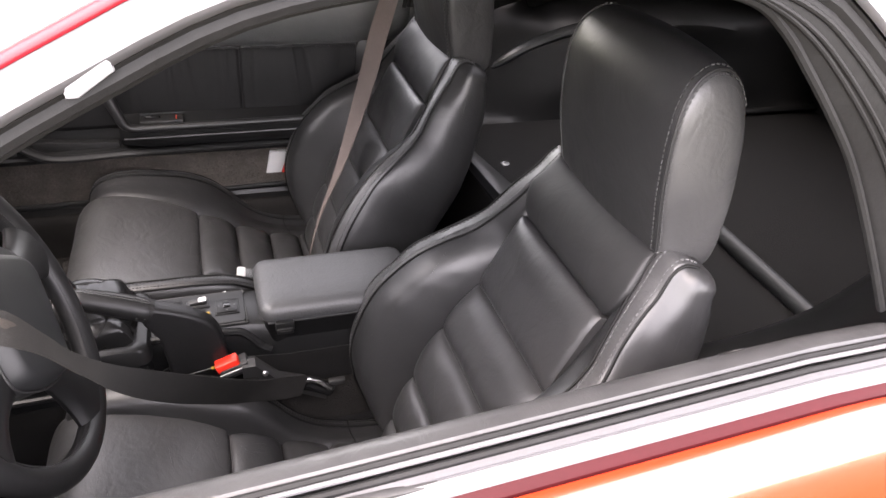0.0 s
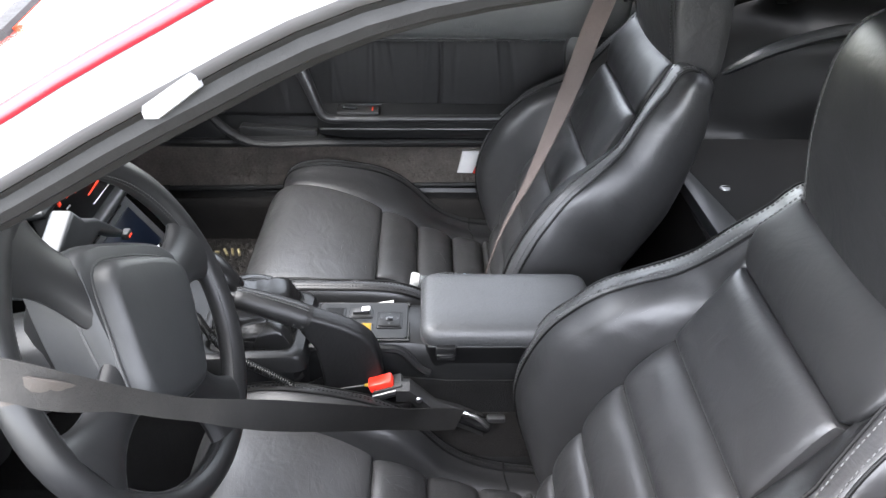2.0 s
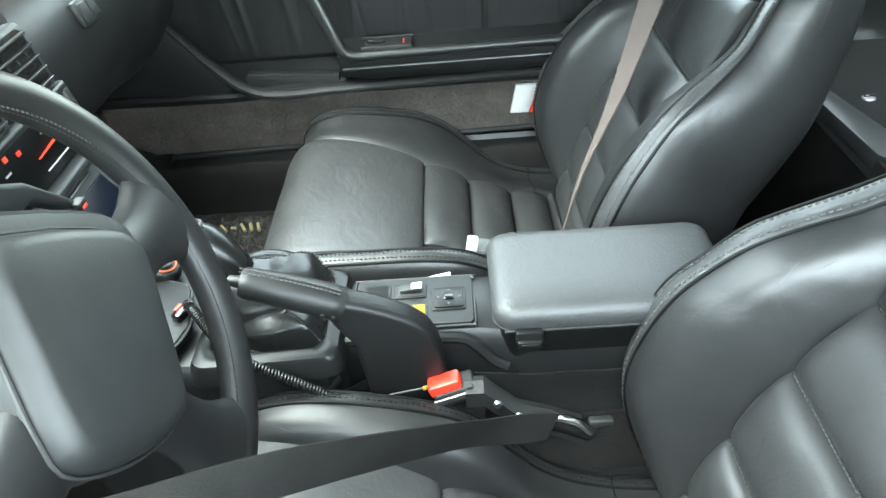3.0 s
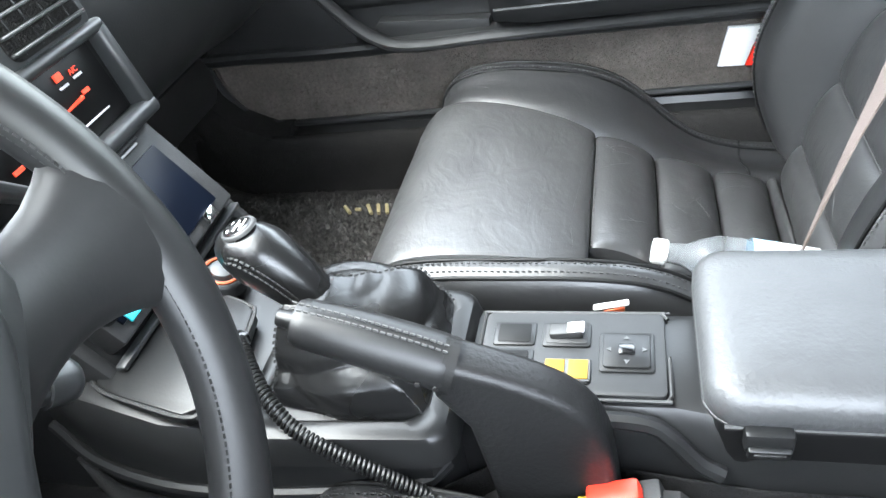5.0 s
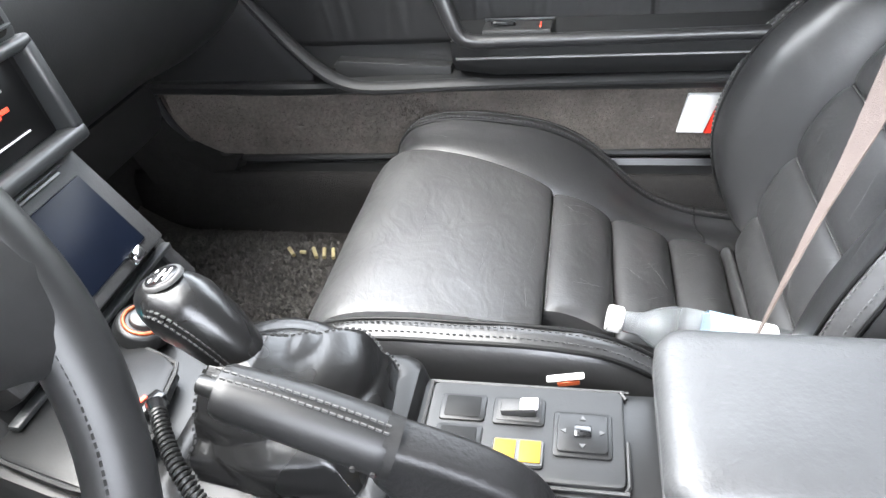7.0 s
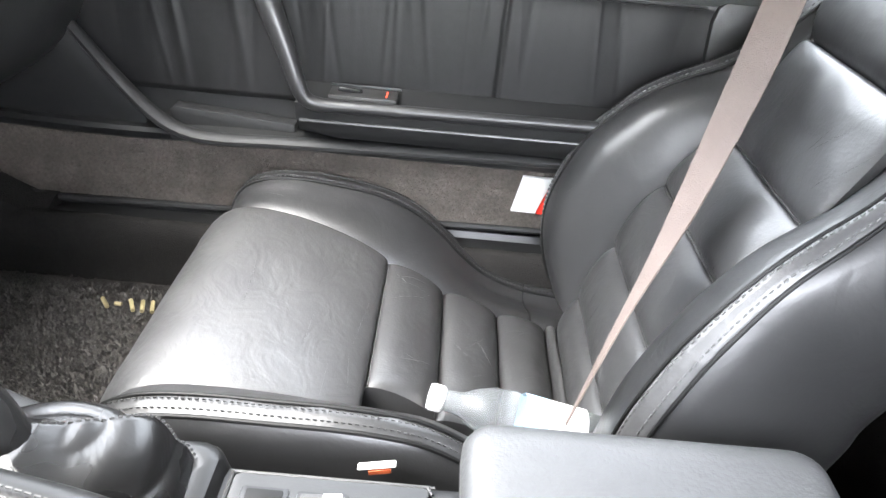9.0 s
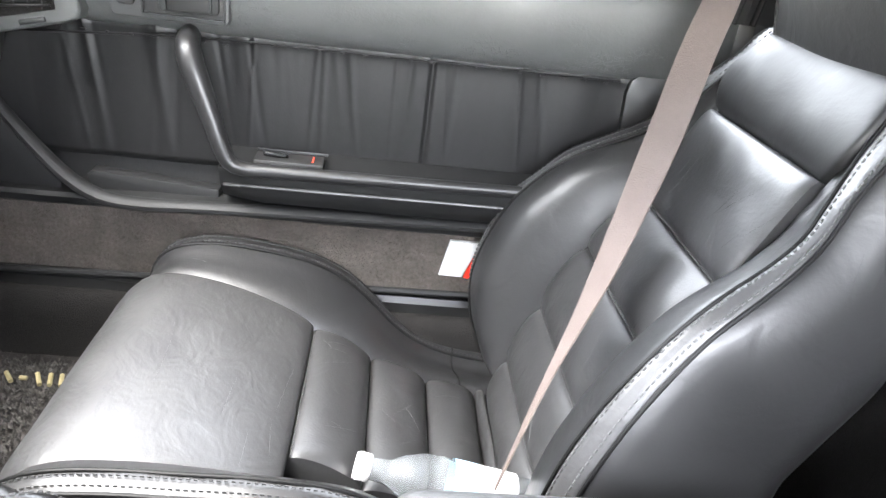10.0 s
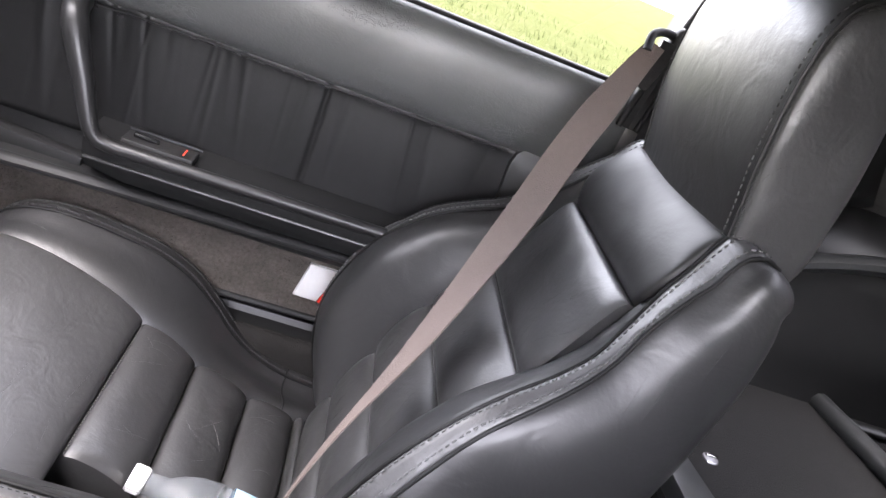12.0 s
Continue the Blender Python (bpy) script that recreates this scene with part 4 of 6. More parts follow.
part("red_lens", slab([(0.081, 0.456), (0.150, 0.454), (0.155, 0.520), (0.102, 0.521)], "y", 0.671, 0.69, 0.004), RED, d2, "red door lamp lens")

# wound-up side window; its tint is added to dim light from outside
glass_rows = []
for k in range(60):
    top = rim_point(k, -0.004, 0.012, 1)
    if top.z > 0.965 and top.x < 0.425:
        glass_rows.append([Vector((top.x, 0.7185, 0.93)).lerp(top, f) for f in np.linspace(0, 1, 6)])
verts, faces = loft(glass_rows, cap=False, closed=False)
link("window_pane", verts, faces, SIDE_PANE, d2, "side window, wound up, tint added to dim outside light")

# rear window post and belt trim on the passenger side
post = thing("window_post", (0.44, 0.67, 0.62), "black plastic post behind the passenger window", "pillar", kind="structure")
link("post", *loft([[(x + a, y, z) for a, y in ((-0.012, 0.665), (0.0, 0.652), (0.05, 0.650), (0.075, 0.665), (0.075, 0.70), (-0.012, 0.70))] for x, y, z in ((0.415, 0, 0.90), (0.43, 0, 1.02), (0.45, 0, 1.12), (0.468, 0, 1.2))]), DOOR_PLASTIC, post)
for a in (-0.010, 0.018):
    link("post_seal", *tube([(0.41 + a, 0.652, 0.90), (0.426 + a, 0.648, 1.02), (0.447 + a, 0.640, 1.12), (0.462 + a, 0.632, 1.19)], 0.005, 8), RUBBER, post)
link("post_base", *loft([[(x, y, z) for y, z in ((0.66, 0.60), (0.648, 0.80), (0.650, 0.90), (0.665, 0.94), (0.72, 0.94), (0.72, 0.60))] for x in (0.432, 0.47, 0.53, 0.56)]), DOOR_PLASTIC, post)
# ---- seats ----
# profile of the seat along its middle, in metres from the passenger seat's own place: (x, z)
CUSHION = [(-0.405, 0.40), (-0.398, 0.435), (-0.378, 0.466), (-0.345, 0.482), (-0.28, 0.478), (-0.21, 0.460), (-0.147, 0.434), (-0.059, 0.390), (0.026, 0.356), (0.113, 0.336)]
BACK = [(0.118, 0.335), (0.152, 0.430), (0.179, 0.500), (0.226, 0.600), (0.286, 0.685), (0.345, 0.807), (0.391, 0.911)]
cushion_line, back_line = spline(CUSHION, 200), spline(BACK, 200)


def on_line(line, by, value):
    """Place and forward normal at the point of a profile whose x (by=0) or z (by=1) has the value."""
    k = min(range(len(line)), key=lambda i: abs(line[i][by] - value))
    d = line[min(k + 1, len(line) - 1)] - line[max(k - 1, 0)]
    d = Vector((d[0], 0, d[1])).normalized()
    return Vector((line[k][0], 0, line[k][1])), Vector((-d.z, 0, d.x)), k


# stitched band along the crest of a backrest bolster: (height, x and half width of its inner edge, x and half width of its outer edge)
BAND = ((0.385, 0.118, 0.232, 0.126, 0.258), (0.44, 0.106, 0.240, 0.114, 0.266), (0.50, 0.108, 0.246, 0.120, 0.271), (0.56, 0.122, 0.246, 0.138, 0.268), (0.62, 0.148, 0.242, 0.166, 0.260), (0.665, 0.176, 0.237, 0.196, 0.250),
        (0.70, 0.206, 0.229, 0.223, 0.243), (0.728, 0.240, 0.218, 0.256, 0.233), (0.752, 0.276, 0.206, 0.286, 0.222), (0.775, 0.304, 0.194, 0.311, 0.210), (0.795, 0.320, 0.182, 0.325, 0.201), (0.815, 0.334, 0.171, 0.336, 0.194),
        (0.835, 0.347, 0.161, 0.349, 0.188), (0.855, 0.360, 0.153, 0.364, 0.182), (0.875, 0.373, 0.146, 0.380, 0.177), (0.895, 0.385, 0.140, 0.391, 0.172), (0.909, 0.396, 0.137, 0.405, 0.170), (0.909, 0.412, 0.133, 0.421, 0.171), (0.900, 0.430, 0.131, 0.438, 0.172))


def fuller(z):
    """What the less worn bolsters differ by: fuller below, and drawn closer together."""
    return (curve_at([(0.38, -0.010), (0.5, -0.022), (0.62, -0.022), (0.7, -0.010), (0.75, 0.002), (0.8, 0.0)], z), curve_at([(0.38, -0.018), (0.62, -0.015), (0.752, -0.016), (0.835, -0.003), (0.88, 0.0)], z),
            curve_at([(0.38, -0.010), (0.5, -0.029), (0.62, -0.037), (0.7, -0.024), (0.75, -0.006), (0.8, -0.005), (0.85, -0.002), (0.88, 0.0)], z), curve_at([(0.38, -0.018), (0.5, -0.012), (0.62, -0.003), (0.7, 0.0)], z))


def band_foot(x, z):
    """Nearest place of the backrest's middle line, its forward normal, and the distance to it."""
    k = min(range(1, len(back_line) - 1), key=lambda i: (back_line[i][0] - x) ** 2 + (back_line[i][1] - z) ** 2)
    d = back_line[k + 1] - back_line[k - 1]
    d = Vector((d[0], 0, d[1])).normalized()
    nrm, p = Vector((-d.z, 0, d.x)), Vector((back_line[k][0], 0, back_line[k][1]))
    return p, nrm, (Vector((x, 0, z)) - p).dot(nrm)


def hollow(z, y):
    """How far the smooth leather stands proud between the insert and the band."""
    x, half = (curve_at([(r[0], r[j]) for r in BAND], z) for j in (1, 2))
    f = min(1.0, max(0.0, (y - 0.105) / (half - 0.105)))
    return max(0.0, band_foot(x, z)[2]) * f**1.8


def creases(rings, along, around, count, seed, longest=9):
    """Thin pale folds that run over a lofted skin in slightly bent lines, as one mesh."""
    rnd, verts, faces = random.Random(seed), [], []
    for _ in range(count):
        i, j, lean, bend = rnd.uniform(*along), rnd.uniform(*around), rnd.uniform(-0.7, 0.7), rnd.uniform(-0.06, 0.06)
        run, path = rnd.randint(4, longest), []
        for k in range(run):
            a = min(len(rings) - 1.001, max(0.0, i + k))
            b = min(len(rings[0]) - 2.001, max(1.0, j + lean * k + bend * k * k))
            p, q = (rings[int(a) + e][int(b)].lerp(rings[int(a) + e][int(b) + 1], b - int(b)) for e in (0, 1))
            path.append(p.lerp(q, a - int(a)))
        v, fc = tube(path, [(0, 0.00005), (0.5, 0.00026), (1, 0.00005)], 5, 3 * run)
        faces += [[q + len(verts) for q in face] for face in fc]
        verts += list(v)
    return verts, faces


def pillow_rows(verts, nu, nv):
    """The upper skin of a pillow as rows of points."""
    return [[Vector(verts[i * (nv + 1) + j]) for j in range(nv + 1)] for i in range(nu + 1)]


def seat(yc, slim=1.0):
    """A bucket seat; slim narrows the cushion bolster beside the console."""
    s = thing("bucket_seat", (0, yc, 0.262), "black leather bucket seat with pleated inserts and integral headrest", "seat", "front seats")
    Y = Vector((0, 1, 0))

    def panel(line, k0, k1, w0, w1):
        def surface(u, v):
            k = min(len(line) - 1.001, k0 + (k1 - k0) * u)
            i, f = int(k), k - int(k)
            p = line[i].lerp(line[i + 1], f)
            d = line[min(i + 2, len(line) - 1)] - line[max(i - 1, 0)]
            d = Vector((d[0], 0, d[1])).normalized()
            w = w0 + (w1 - w0) * u
            return Vector((p[0], yc + w * (2 * v - 1), p[1])), Vector((-d.z, 0, d.x))
        return surface

    ck = lambda x: on_line(cushion_line, 0, x)[2]
    bk = lambda z: on_line(back_line, 1, z)[2]
    # cushion: thigh pad and four rolls
    thigh = panel(cushion_line, 0, ck(-0.147), 0.168, 0.134)

    def thigh_surface(u, v):
        p, nrm = thigh(u, v)
        over = (p.y - yc) * (1 if yc < 0 else -1)
        if over > 0:
            p.y += (p.y - yc) * (0.20 if yc < 0 else 0.40 + 0.15 * u)
        return p, nrm
    skin_ = pillow(thigh_surface, 0.022, 30, 20, 0.03, 4.0, 7.0, 0.0006, 3)
    pad_ = link("thigh_pad", *skin_, LEATHER_CREASED, s, "creased black leather thigh pad")
    across = [list(col) for col in zip(*pillow_rows(skin_[0], 30, 20))]
    tagged(link("creases", *creases(across, (1, 14), (6, 26), 9, 5 + int(yc * 10), 5), CREASE, pad_, "fine pale creases in the leather"), kind="stuff")
    for n, (a, b) in enumerate(((-0.147, -0.061), (-0.061, 0.024), (0.024, 0.098), (0.098, 0.113))):
        skin_ = pillow(panel(cushion_line, ck(a), ck(b) if b < 0.11 else 199, 0.132, 0.130), 0.023, 14, 20, 0.03, 2.0, 6.0, 0.001, 7 * n)
        roll_ = link("cushion_roll", *skin_, LEATHER, s)
        if n < 3:
            tagged(link("creases", *creases(pillow_rows(skin_[0], 14, 20), (1, 6), (3, 16), 6, 70 + n, 7), CREASE, roll_, "fine pale creases in the leather"), kind="stuff")
    p = on_line(cushion_line, 0, -0.147)[0]
    seam = [(p.x, yc + w, p.z + 0.004 + 0.002 * math.cos(w * 11)) for w in np.linspace(-0.128, 0.128, 12)]
    flange = link("cross_seam", *tube(seam, 0.0022, 8, 40), LEATHER_SMOOTH, s, "stitched leather seam")
    link("stitching", *stitches([(a + 0.005, b, c + 0.0012) for a, b, c in seam], (0.3, 0, 1)), THREAD, flange)
    # backrest: four rolls, broad upper panel and yoke under the headrest
    for n, (a, b, w0, w1, h, kind) in enumerate(((0.35, 0.41, 0.12, 0.126, 0.018, "back_roll"), (0.41, 0.50, 0.126, 0.130, 0.020, "back_roll"), (0.50, 0.60, 0.130, 0.132, 0.021, "back_roll"), (0.60, 0.685, 0.132, 0.133, 0.020, "back_roll"), (0.685, 0.807, 0.133, 0.132, 0.017, "upper_panel"))):
        skin_ = pillow(panel(back_line, bk(a), bk(b), w0, w1), h * 1.15, 18, 24, 0.03, 2.3 if kind == "back_roll" else 4.0, 5.0, 0.0006, 11 * n)
        roll_ = link(kind, *skin_, LEATHER, s)
        tagged(link("creases", *creases(pillow_rows(skin_[0], 18, 24), (1, 8), (4, 19), 5 if kind == "back_roll" else 12, 90 + n, 7), CREASE, roll_, "fine pale creases in the leather"), kind="stuff")
        p, nrm, k = on_line(back_line, 1, b)
        if b < 0.8:
            seam = [Vector((p.x, yc + y, p.z)) + nrm * 0.005 for y in np.linspace(-w1 + 0.006, w1 - 0.006, 9)]
            flange = link("seam_flange", *tube(seam, 0.0028, 8, 30), LEATHER_DULL, s, "stitched leather seam")
            link("stitching", *stitches([q + nrm * 0.0026 for q in seam], nrm, 0.0056, 0.0034, 0.0009), THREAD, flange)
    flat = panel(back_line, bk(0.807), bk(0.909), 1.0, 1.0)

    def yoke(u, v):
        half = curve_at([(0, 0.122), (0.08, 0.133), (0.2, 0.141), (0.35, 0.147), (0.5, 0.149), (0.65, 0.145), (0.85, 0.139), (1, 0.135)], u)
        p, nrm = flat(u, 0.5)
        y = half * (2 * v - 1)
        return p + Vector((0, y, 0)) + nrm * (hollow(p.z, abs(y)) - 0.003), nrm
    link("yoke", *pillow(yoke, 0.017, 26, 40, 0.03, 2.0, 7.0, 0.0003, 91), LEATHER_DULL, s, "smooth black leather yoke under the headrest")
    for sign in (-1, 1):
        # cushion bolster: ring of points across, lofted from front to back
        rings, crest, crest2 = [], [], []
        for x, top, out in ((-0.392, 0.452, 0.0), (-0.385, 0.480, 0.012), (-0.365, 0.500, 0.018), (-0.33, 0.511, 0.02), (-0.28, 0.514, 0.02), (-0.22, 0.508, 0.02), (-0.16, 0.496, 0.02), (-0.11, 0.474, 0.019), (-0.07, 0.442, 0.017), (-0.03, 0.403, 0.015), (0.01, 0.375, 0.013), (0.06, 0.358, 0.01), (0.12, 0.350, 0.008), (0.17, 0.348, 0.005)):
            zi = on_line(cushion_line, 0, min(x, 0.11))[0].z
            inboard = sign * yc < 0
            top += inboard * (0.018 if yc < 0 else -0.020) * curve_at([(-0.39, 0.6), (-0.3, 1.0), (-0.11, 0.9), (-0.03, 0.0)], x)
            wi = curve_at([(-0.40, 0.160), (-0.147, 0.126), (0.12, 0.124)], x)
            prof = [(wi - 0.012, zi - 0.035), (wi, zi - 0.004 + 0.006), (wi + 0.020, max(zi + 0.012, zi + (top - zi) * ((0.75 if yc < 0 else 0.55) if inboard else 0.45))), (0.186 + out, top - (0.004 if inboard else 0.010)), (0.200 + out, top - 0.0015), (0.212 + out, top), (0.232 + out, top - 0.002), (0.244 + out, top - 0.010), (0.252 + out, top - 0.032), (0.254 + out, 0.36), (0.246, 0.30), (0.18, 0.285), (wi - 0.02, 0.285)]
            edge = (0.203 + out, 0.240 + out)
            if inboard and yc > 0:
                # the passenger's inboard bolster stays level and close to the console
                top = curve_at([(-0.392, 0.470), (-0.385, 0.495), (-0.365, 0.512), (-0.33, 0.523), (-0.28, 0.527), (-0.16, 0.526), (-0.09, 0.521), (-0.05, 0.508), (-0.01, 0.480), (0.05, 0.420), (0.12, 0.375), (0.17, 0.356)], x)
                wi, edge = curve_at([(-0.40, 0.205), (-0.25, 0.195), (-0.147, 0.170), (-0.08, 0.135), (0.12, 0.124)], x), (0.256, 0.279)
                prof = [(wi - 0.03, zi - 0.04), (wi, zi - 0.004), (0.5 * wi + 0.116, zi + 0.45 * (top - zi)), (0.236, top - 0.016), (0.248, top - 0.004), (0.258, top), (0.270, top - 0.002), (0.280, top - 0.010), (0.286, top - 0.032), (0.286, 0.36), (0.27, 0.30), (0.18, 0.285), (wi - 0.03, 0.285)]
            k = slim if sign > 0 else 1.0
            prof = [(wi + (a - wi) * k if a > wi else a, b) for a, b in prof]
            pts = spline([Vector((0, a, b)) for a, b in prof], 30)
            rings.append([(x, yc + sign * p.y, p.z) for p in pts])
            crest.append(Vector((x, yc + sign * (wi + (edge[0] - wi) * k), top - 0.0005)))
            crest2.append(Vector((x, yc + sign * (wi + (edge[1] - wi) * k), top - 0.006)))
        rings = [[Vector(c) for c in col] for col in zip(*[spline(row, 40) for row in zip(*rings)])]
        bol = link("cushion_bolster", *loft(rings), LEATHER_SMOOTH, s, sharp=85)
        tagged(link("creases", *creases(rings, (4, 28), (5, 20), 3, 31 + sign, 4), CREASE, bol, "fine pale creases in the leather"), kind="stuff")
        link("piping", *tube(crest, 0.0021, 8, 50), PIPING_SHADE, bol, "black piping")
        link("piping", *tube(crest2, 0.0024, 8, 50), PIPING_SHADE, bol, "black piping")
        link("stitching", *stitches([c + Vector((0, sign * 0.007, 0.0015)) for c in crest], (0, 0, 1), 0.0064, 0.0036, 0.0009), THREAD_DARK if inboard and yc < 0 else THREAD_DIM, bol)
        link("stitching", *stitches([c + Vector((0, -sign * 0.007, 0.0035)) for c in crest2], (0, 0, 1), 0.0064, 0.0036, 0.0009), THREAD_DARK if inboard and yc < 0 else THREAD_DIM, bol)
        near = min(rings, key=lambda row: abs(row[0].x - 0.078))
        link("cross_seam", *tube([tuple(q) for q in near[2:15]], 0.0016, 6, 30), PIPING_SHADE, bol, "stitched seam across the bolster")
        # backrest bolster: full and round below, hollowing out towards the yoke
        rings, inner_edge, outer_edge, ahead_line = [], [], [], []
        for z, xa, ha, xb, hb_ in BAND:
            if yc < 0 or sign > 0:
                xa, ha, xb, hb_ = (a + b for a, b in zip((xa, ha, xb, hb_), fuller(z)))
            p, nrm, b = band_foot(xa, z)
            b2 = (Vector((xb, 0, z)) - p).dot(nrm)
            deep = curve_at([(0.36, 0.085), (0.5, 0.12), (0.66, 0.125), (0.76, 0.120), (0.82, 0.114), (0.86, 0.102), (0.90, 0.076)], z)
            we = curve_at([(0.385, 0.118), (0.6, 0.132), (0.8, 0.134), (0.86, 0.138), (0.912, 0.128)], z)
            wo, gap = hb_ + curve_at([(0.4, 0.014), (0.7, 0.016), (0.8, 0.024), (0.912, 0.026)], z), ha - 0.003 - we
            c = min(1.0, max(0.0, (z - 0.70) / 0.12))
            c = c * c * (3 - 2 * c)
            inner = [(we + f * gap, full * (1 - c) + c * b * f**1.8) for f, full in ((0.0, 0.004), (0.15, b * 0.32 + 0.006), (0.48, b * 0.84), (0.86, b * 0.99))]
            prof = [(we - 0.015, -0.035)] + inner + [(ha, b + 0.0005), ((ha + hb_) / 2, (b + b2) / 2 + 0.001), (hb_, b2), (hb_ + 0.4 * (wo - hb_), b2 - 0.010), (wo, b2 - (deep + b2) * 0.32), (wo + 0.001, b2 - (deep + b2) * 0.70), (wo - 0.012, b2 - (deep + b2) * 0.93), (wo - 0.045, -deep), (we - 0.02, -deep)]
            pts = spline([Vector((0, a, h)) for a, h in prof], 48)
            rings.append([p + Vector((0, yc + sign * q.y, 0)) + nrm * q.z for q in pts])
            inner_edge.append(Vector((xa, yc + sign * ha, z)) + nrm * 0.001)
            outer_edge.append(Vector((xb, yc + sign * hb_, z)) + nrm * 0.001)
            ahead_line.append(nrm)
        # the top closes in a round dome beside the headrest
        last, rings = rings[15], rings[:16]
        mid = sum(last, Vector()) / len(last)
        for a in (16, 32, 48, 62, 74, 83, 88.5):
            rings.append([mid + (q - mid) * math.cos(radians(a)) ** 0.68 + Vector((0.404, 0, 0.915)) * 0.027 * math.sin(radians(a)) for q in last])
        ahead_line[-3:] = [Vector((-0.7, 0, 0.7)), Vector((-0.1, 0, 0.99)), Vector((0.5, 0, 0.85))]
        rings = [[Vector(c) for c in col] for col in zip(*[spline(row, 130) for row in zip(*rings)])]
        for row in rings:
            for j, q in enumerate(row):
                near = math.exp(-(((j - 7) / 5.0) ** 2)) * (0.3 + 0.7 * math.exp(-(((q.z - 0.76) / 0.07) ** 2)))
                top = math.exp(-(((q.z - 0.895) / 0.035) ** 2)) * (j > 20)
                lump = (0.0018 * near + 0.0012 * top) * noise.noise(Vector((q.x * 14, q.y * 30, q.z * 60))) + 0.0006 * noise.noise(q * 24)
                q += Vector((-0.85, 0, 0.5)) * lump
        bol = link("back_bolster", *loft(rings), LEATHER_SMOOTH, s, sharp=85)
        tagged(link("creases", *creases(rings[::3], (3, 34), (5, 30), 7, 17 + sign, 5), CREASE, bol, "fine pale creases in the leather"), kind="stuff")
        # the band itself: a puckered strip with piping and a row of thread along either edge
        ia, ib, ah = spline(inner_edge, 220), spline(outer_edge, 220), spline(ahead_line, 220)
        strip = []
        for k in range(220):
            row = []
            for f in np.linspace(-0.02, 1.02, 11):
                q = ia[k].lerp(ib[k], f)
                edge = min(1.0, 6 * min(f + 0.02, 1.02 - f))
                pucker = 0.0011 * noise.noise(Vector((k * 0.55, f * 2.0, yc * 9 + sign))) * math.exp(-(((min(f, 1 - f) - 0.16) / 0.14) ** 2))
                row.append(q + ah[k] * (-0.001 + 0.0042 * edge - 0.0014 * math.exp(-(((min(f, 1 - f) - 0.2) / 0.05) ** 2)) + pucker))
            under = [q - ah[k] * 0.004 for q in row[::-1]]
            strip.append(row + under)
        bn = link("band", *loft(strip), LEATHER_CREASED, s, "stitched leather band along the bolster", 70)
        for edge_line, other, side in ((ia, ib, 0.2), (ib, ia, 0.2)):
            # Piping sits low and black to draw the band's shadow gap too.
            link("piping", *tube([tuple(a.lerp(b, -0.07)) for a, b in zip(edge_line[::6], other[::6])], 0.0021, 8, 110), PIPING_SHADE, bn, "black piping")
            row = [a.lerp(b, side) + n * 0.0030 for a, b, n in zip(edge_line, other, ah)]
            link("stitching", *stitches(row[::3], lambda f: ah[min(219, int(f * 219))], 0.0072, 0.0042, 0.0011), THREAD, bn)
    # back shell between the bolsters
    rows = []
    for z in np.linspace(0.34, 0.915, 16):
        p, nrm, k = on_line(back_line, 1, min(z, 0.905))
        p = p + Vector((0.45, 0, 0.89)) * max(0.0, z - 0.905)
        w = curve_at([(0.34, 0.17), (0.6, 0.19), (0.8, 0.165), (0.915, 0.125)], z)
        rows.append([p + nrm * h + Vector((0, yc + y, 0)) for y, h in ((-w, -0.075), (-w * 0.6, -0.095), (0, -0.10), (w * 0.6, -0.095), (w, -0.075), (w, -0.02), (0, -0.015), (-w, -0.02))])
    link("back_shell", *loft(rows), LEATHER_SMOOTH, s, "black leather back cover")
    # headrest: front band and nearly flat side panels, wide up to the top
    hr = [(0.395, 0.890), (0.386, 0.935), (0.377, 0.980), (0.372, 1.025), (0.371, 1.065), (0.374, 1.098), (0.386, 1.126), (0.408, 1.141), (0.432, 1.139), (0.450, 1.120), (0.461, 1.090), (0.470, 1.050), (0.476, 1.00), (0.480, 0.95), (0.481, 0.90), (0.470, 0.872), (0.43, 0.868)]
    loop = spline(hr + [hr[0]], 72)[:-1]
    centre = Vector((0.428, 0, 0.99))
    wide = lambda z: curve_at([(0.86, 0.130), (0.93, 0.134), (1.0, 0.136), (1.08, 0.134), (1.12, 0.130), (1.145, 0.125)], z)
    shrink = lambda q, k: (centre.x + (q[0] - centre.x) * k, centre.z + (q[1] - centre.z) * k)
    rings = []
    for w in np.sin(np.linspace(-1, 1, 29) * math.pi / 2):
        bow, row = 0.009 * (1 - w * w), []
        for q in loop:
            x, z = shrink(q, 1 - 0.035 * abs(w) ** 14)
            row.append(Vector((x - (bow if x < 0.42 else -bow), yc + wide(q[1]) * w, z + 0.5 * bow * (z > 1.05))))
        rings.append(row)
    head = link("headrest", *loft(rings), LEATHER_SMOOTH, s, "smooth black leather headrest", 70)
    for sign in (-1, 1):
        rings = []
        for sc, out in ((0.965, -0.004), (0.955, 0.002), (0.93, 0.0055), (0.88, 0.008), (0.76, 0.0105), (0.58, 0.0115), (0.36, 0.012), (0.12, 0.012)):
            rings.append([])
            for q in loop:
                x, z = shrink(q, sc)
                y = wide(z) + out + 0.0012 * noise.noise(Vector((x * 40, sign * 3 + yc, z * 22)))
                rings[-1].append(Vector((x, yc + sign * y, z)))
        link("side_panel", *loft(rings), LEATHER_CREASED, head, "creased leather side panel", 70)
        tagged(link("creases", *creases([list(c) for c in zip(*rings)], (2, 60), (2, 5), 4, 51 + sign, 6), CREASE, head, "fine pale creases in the leather"), kind="stuff")
        front = loop[1:38]
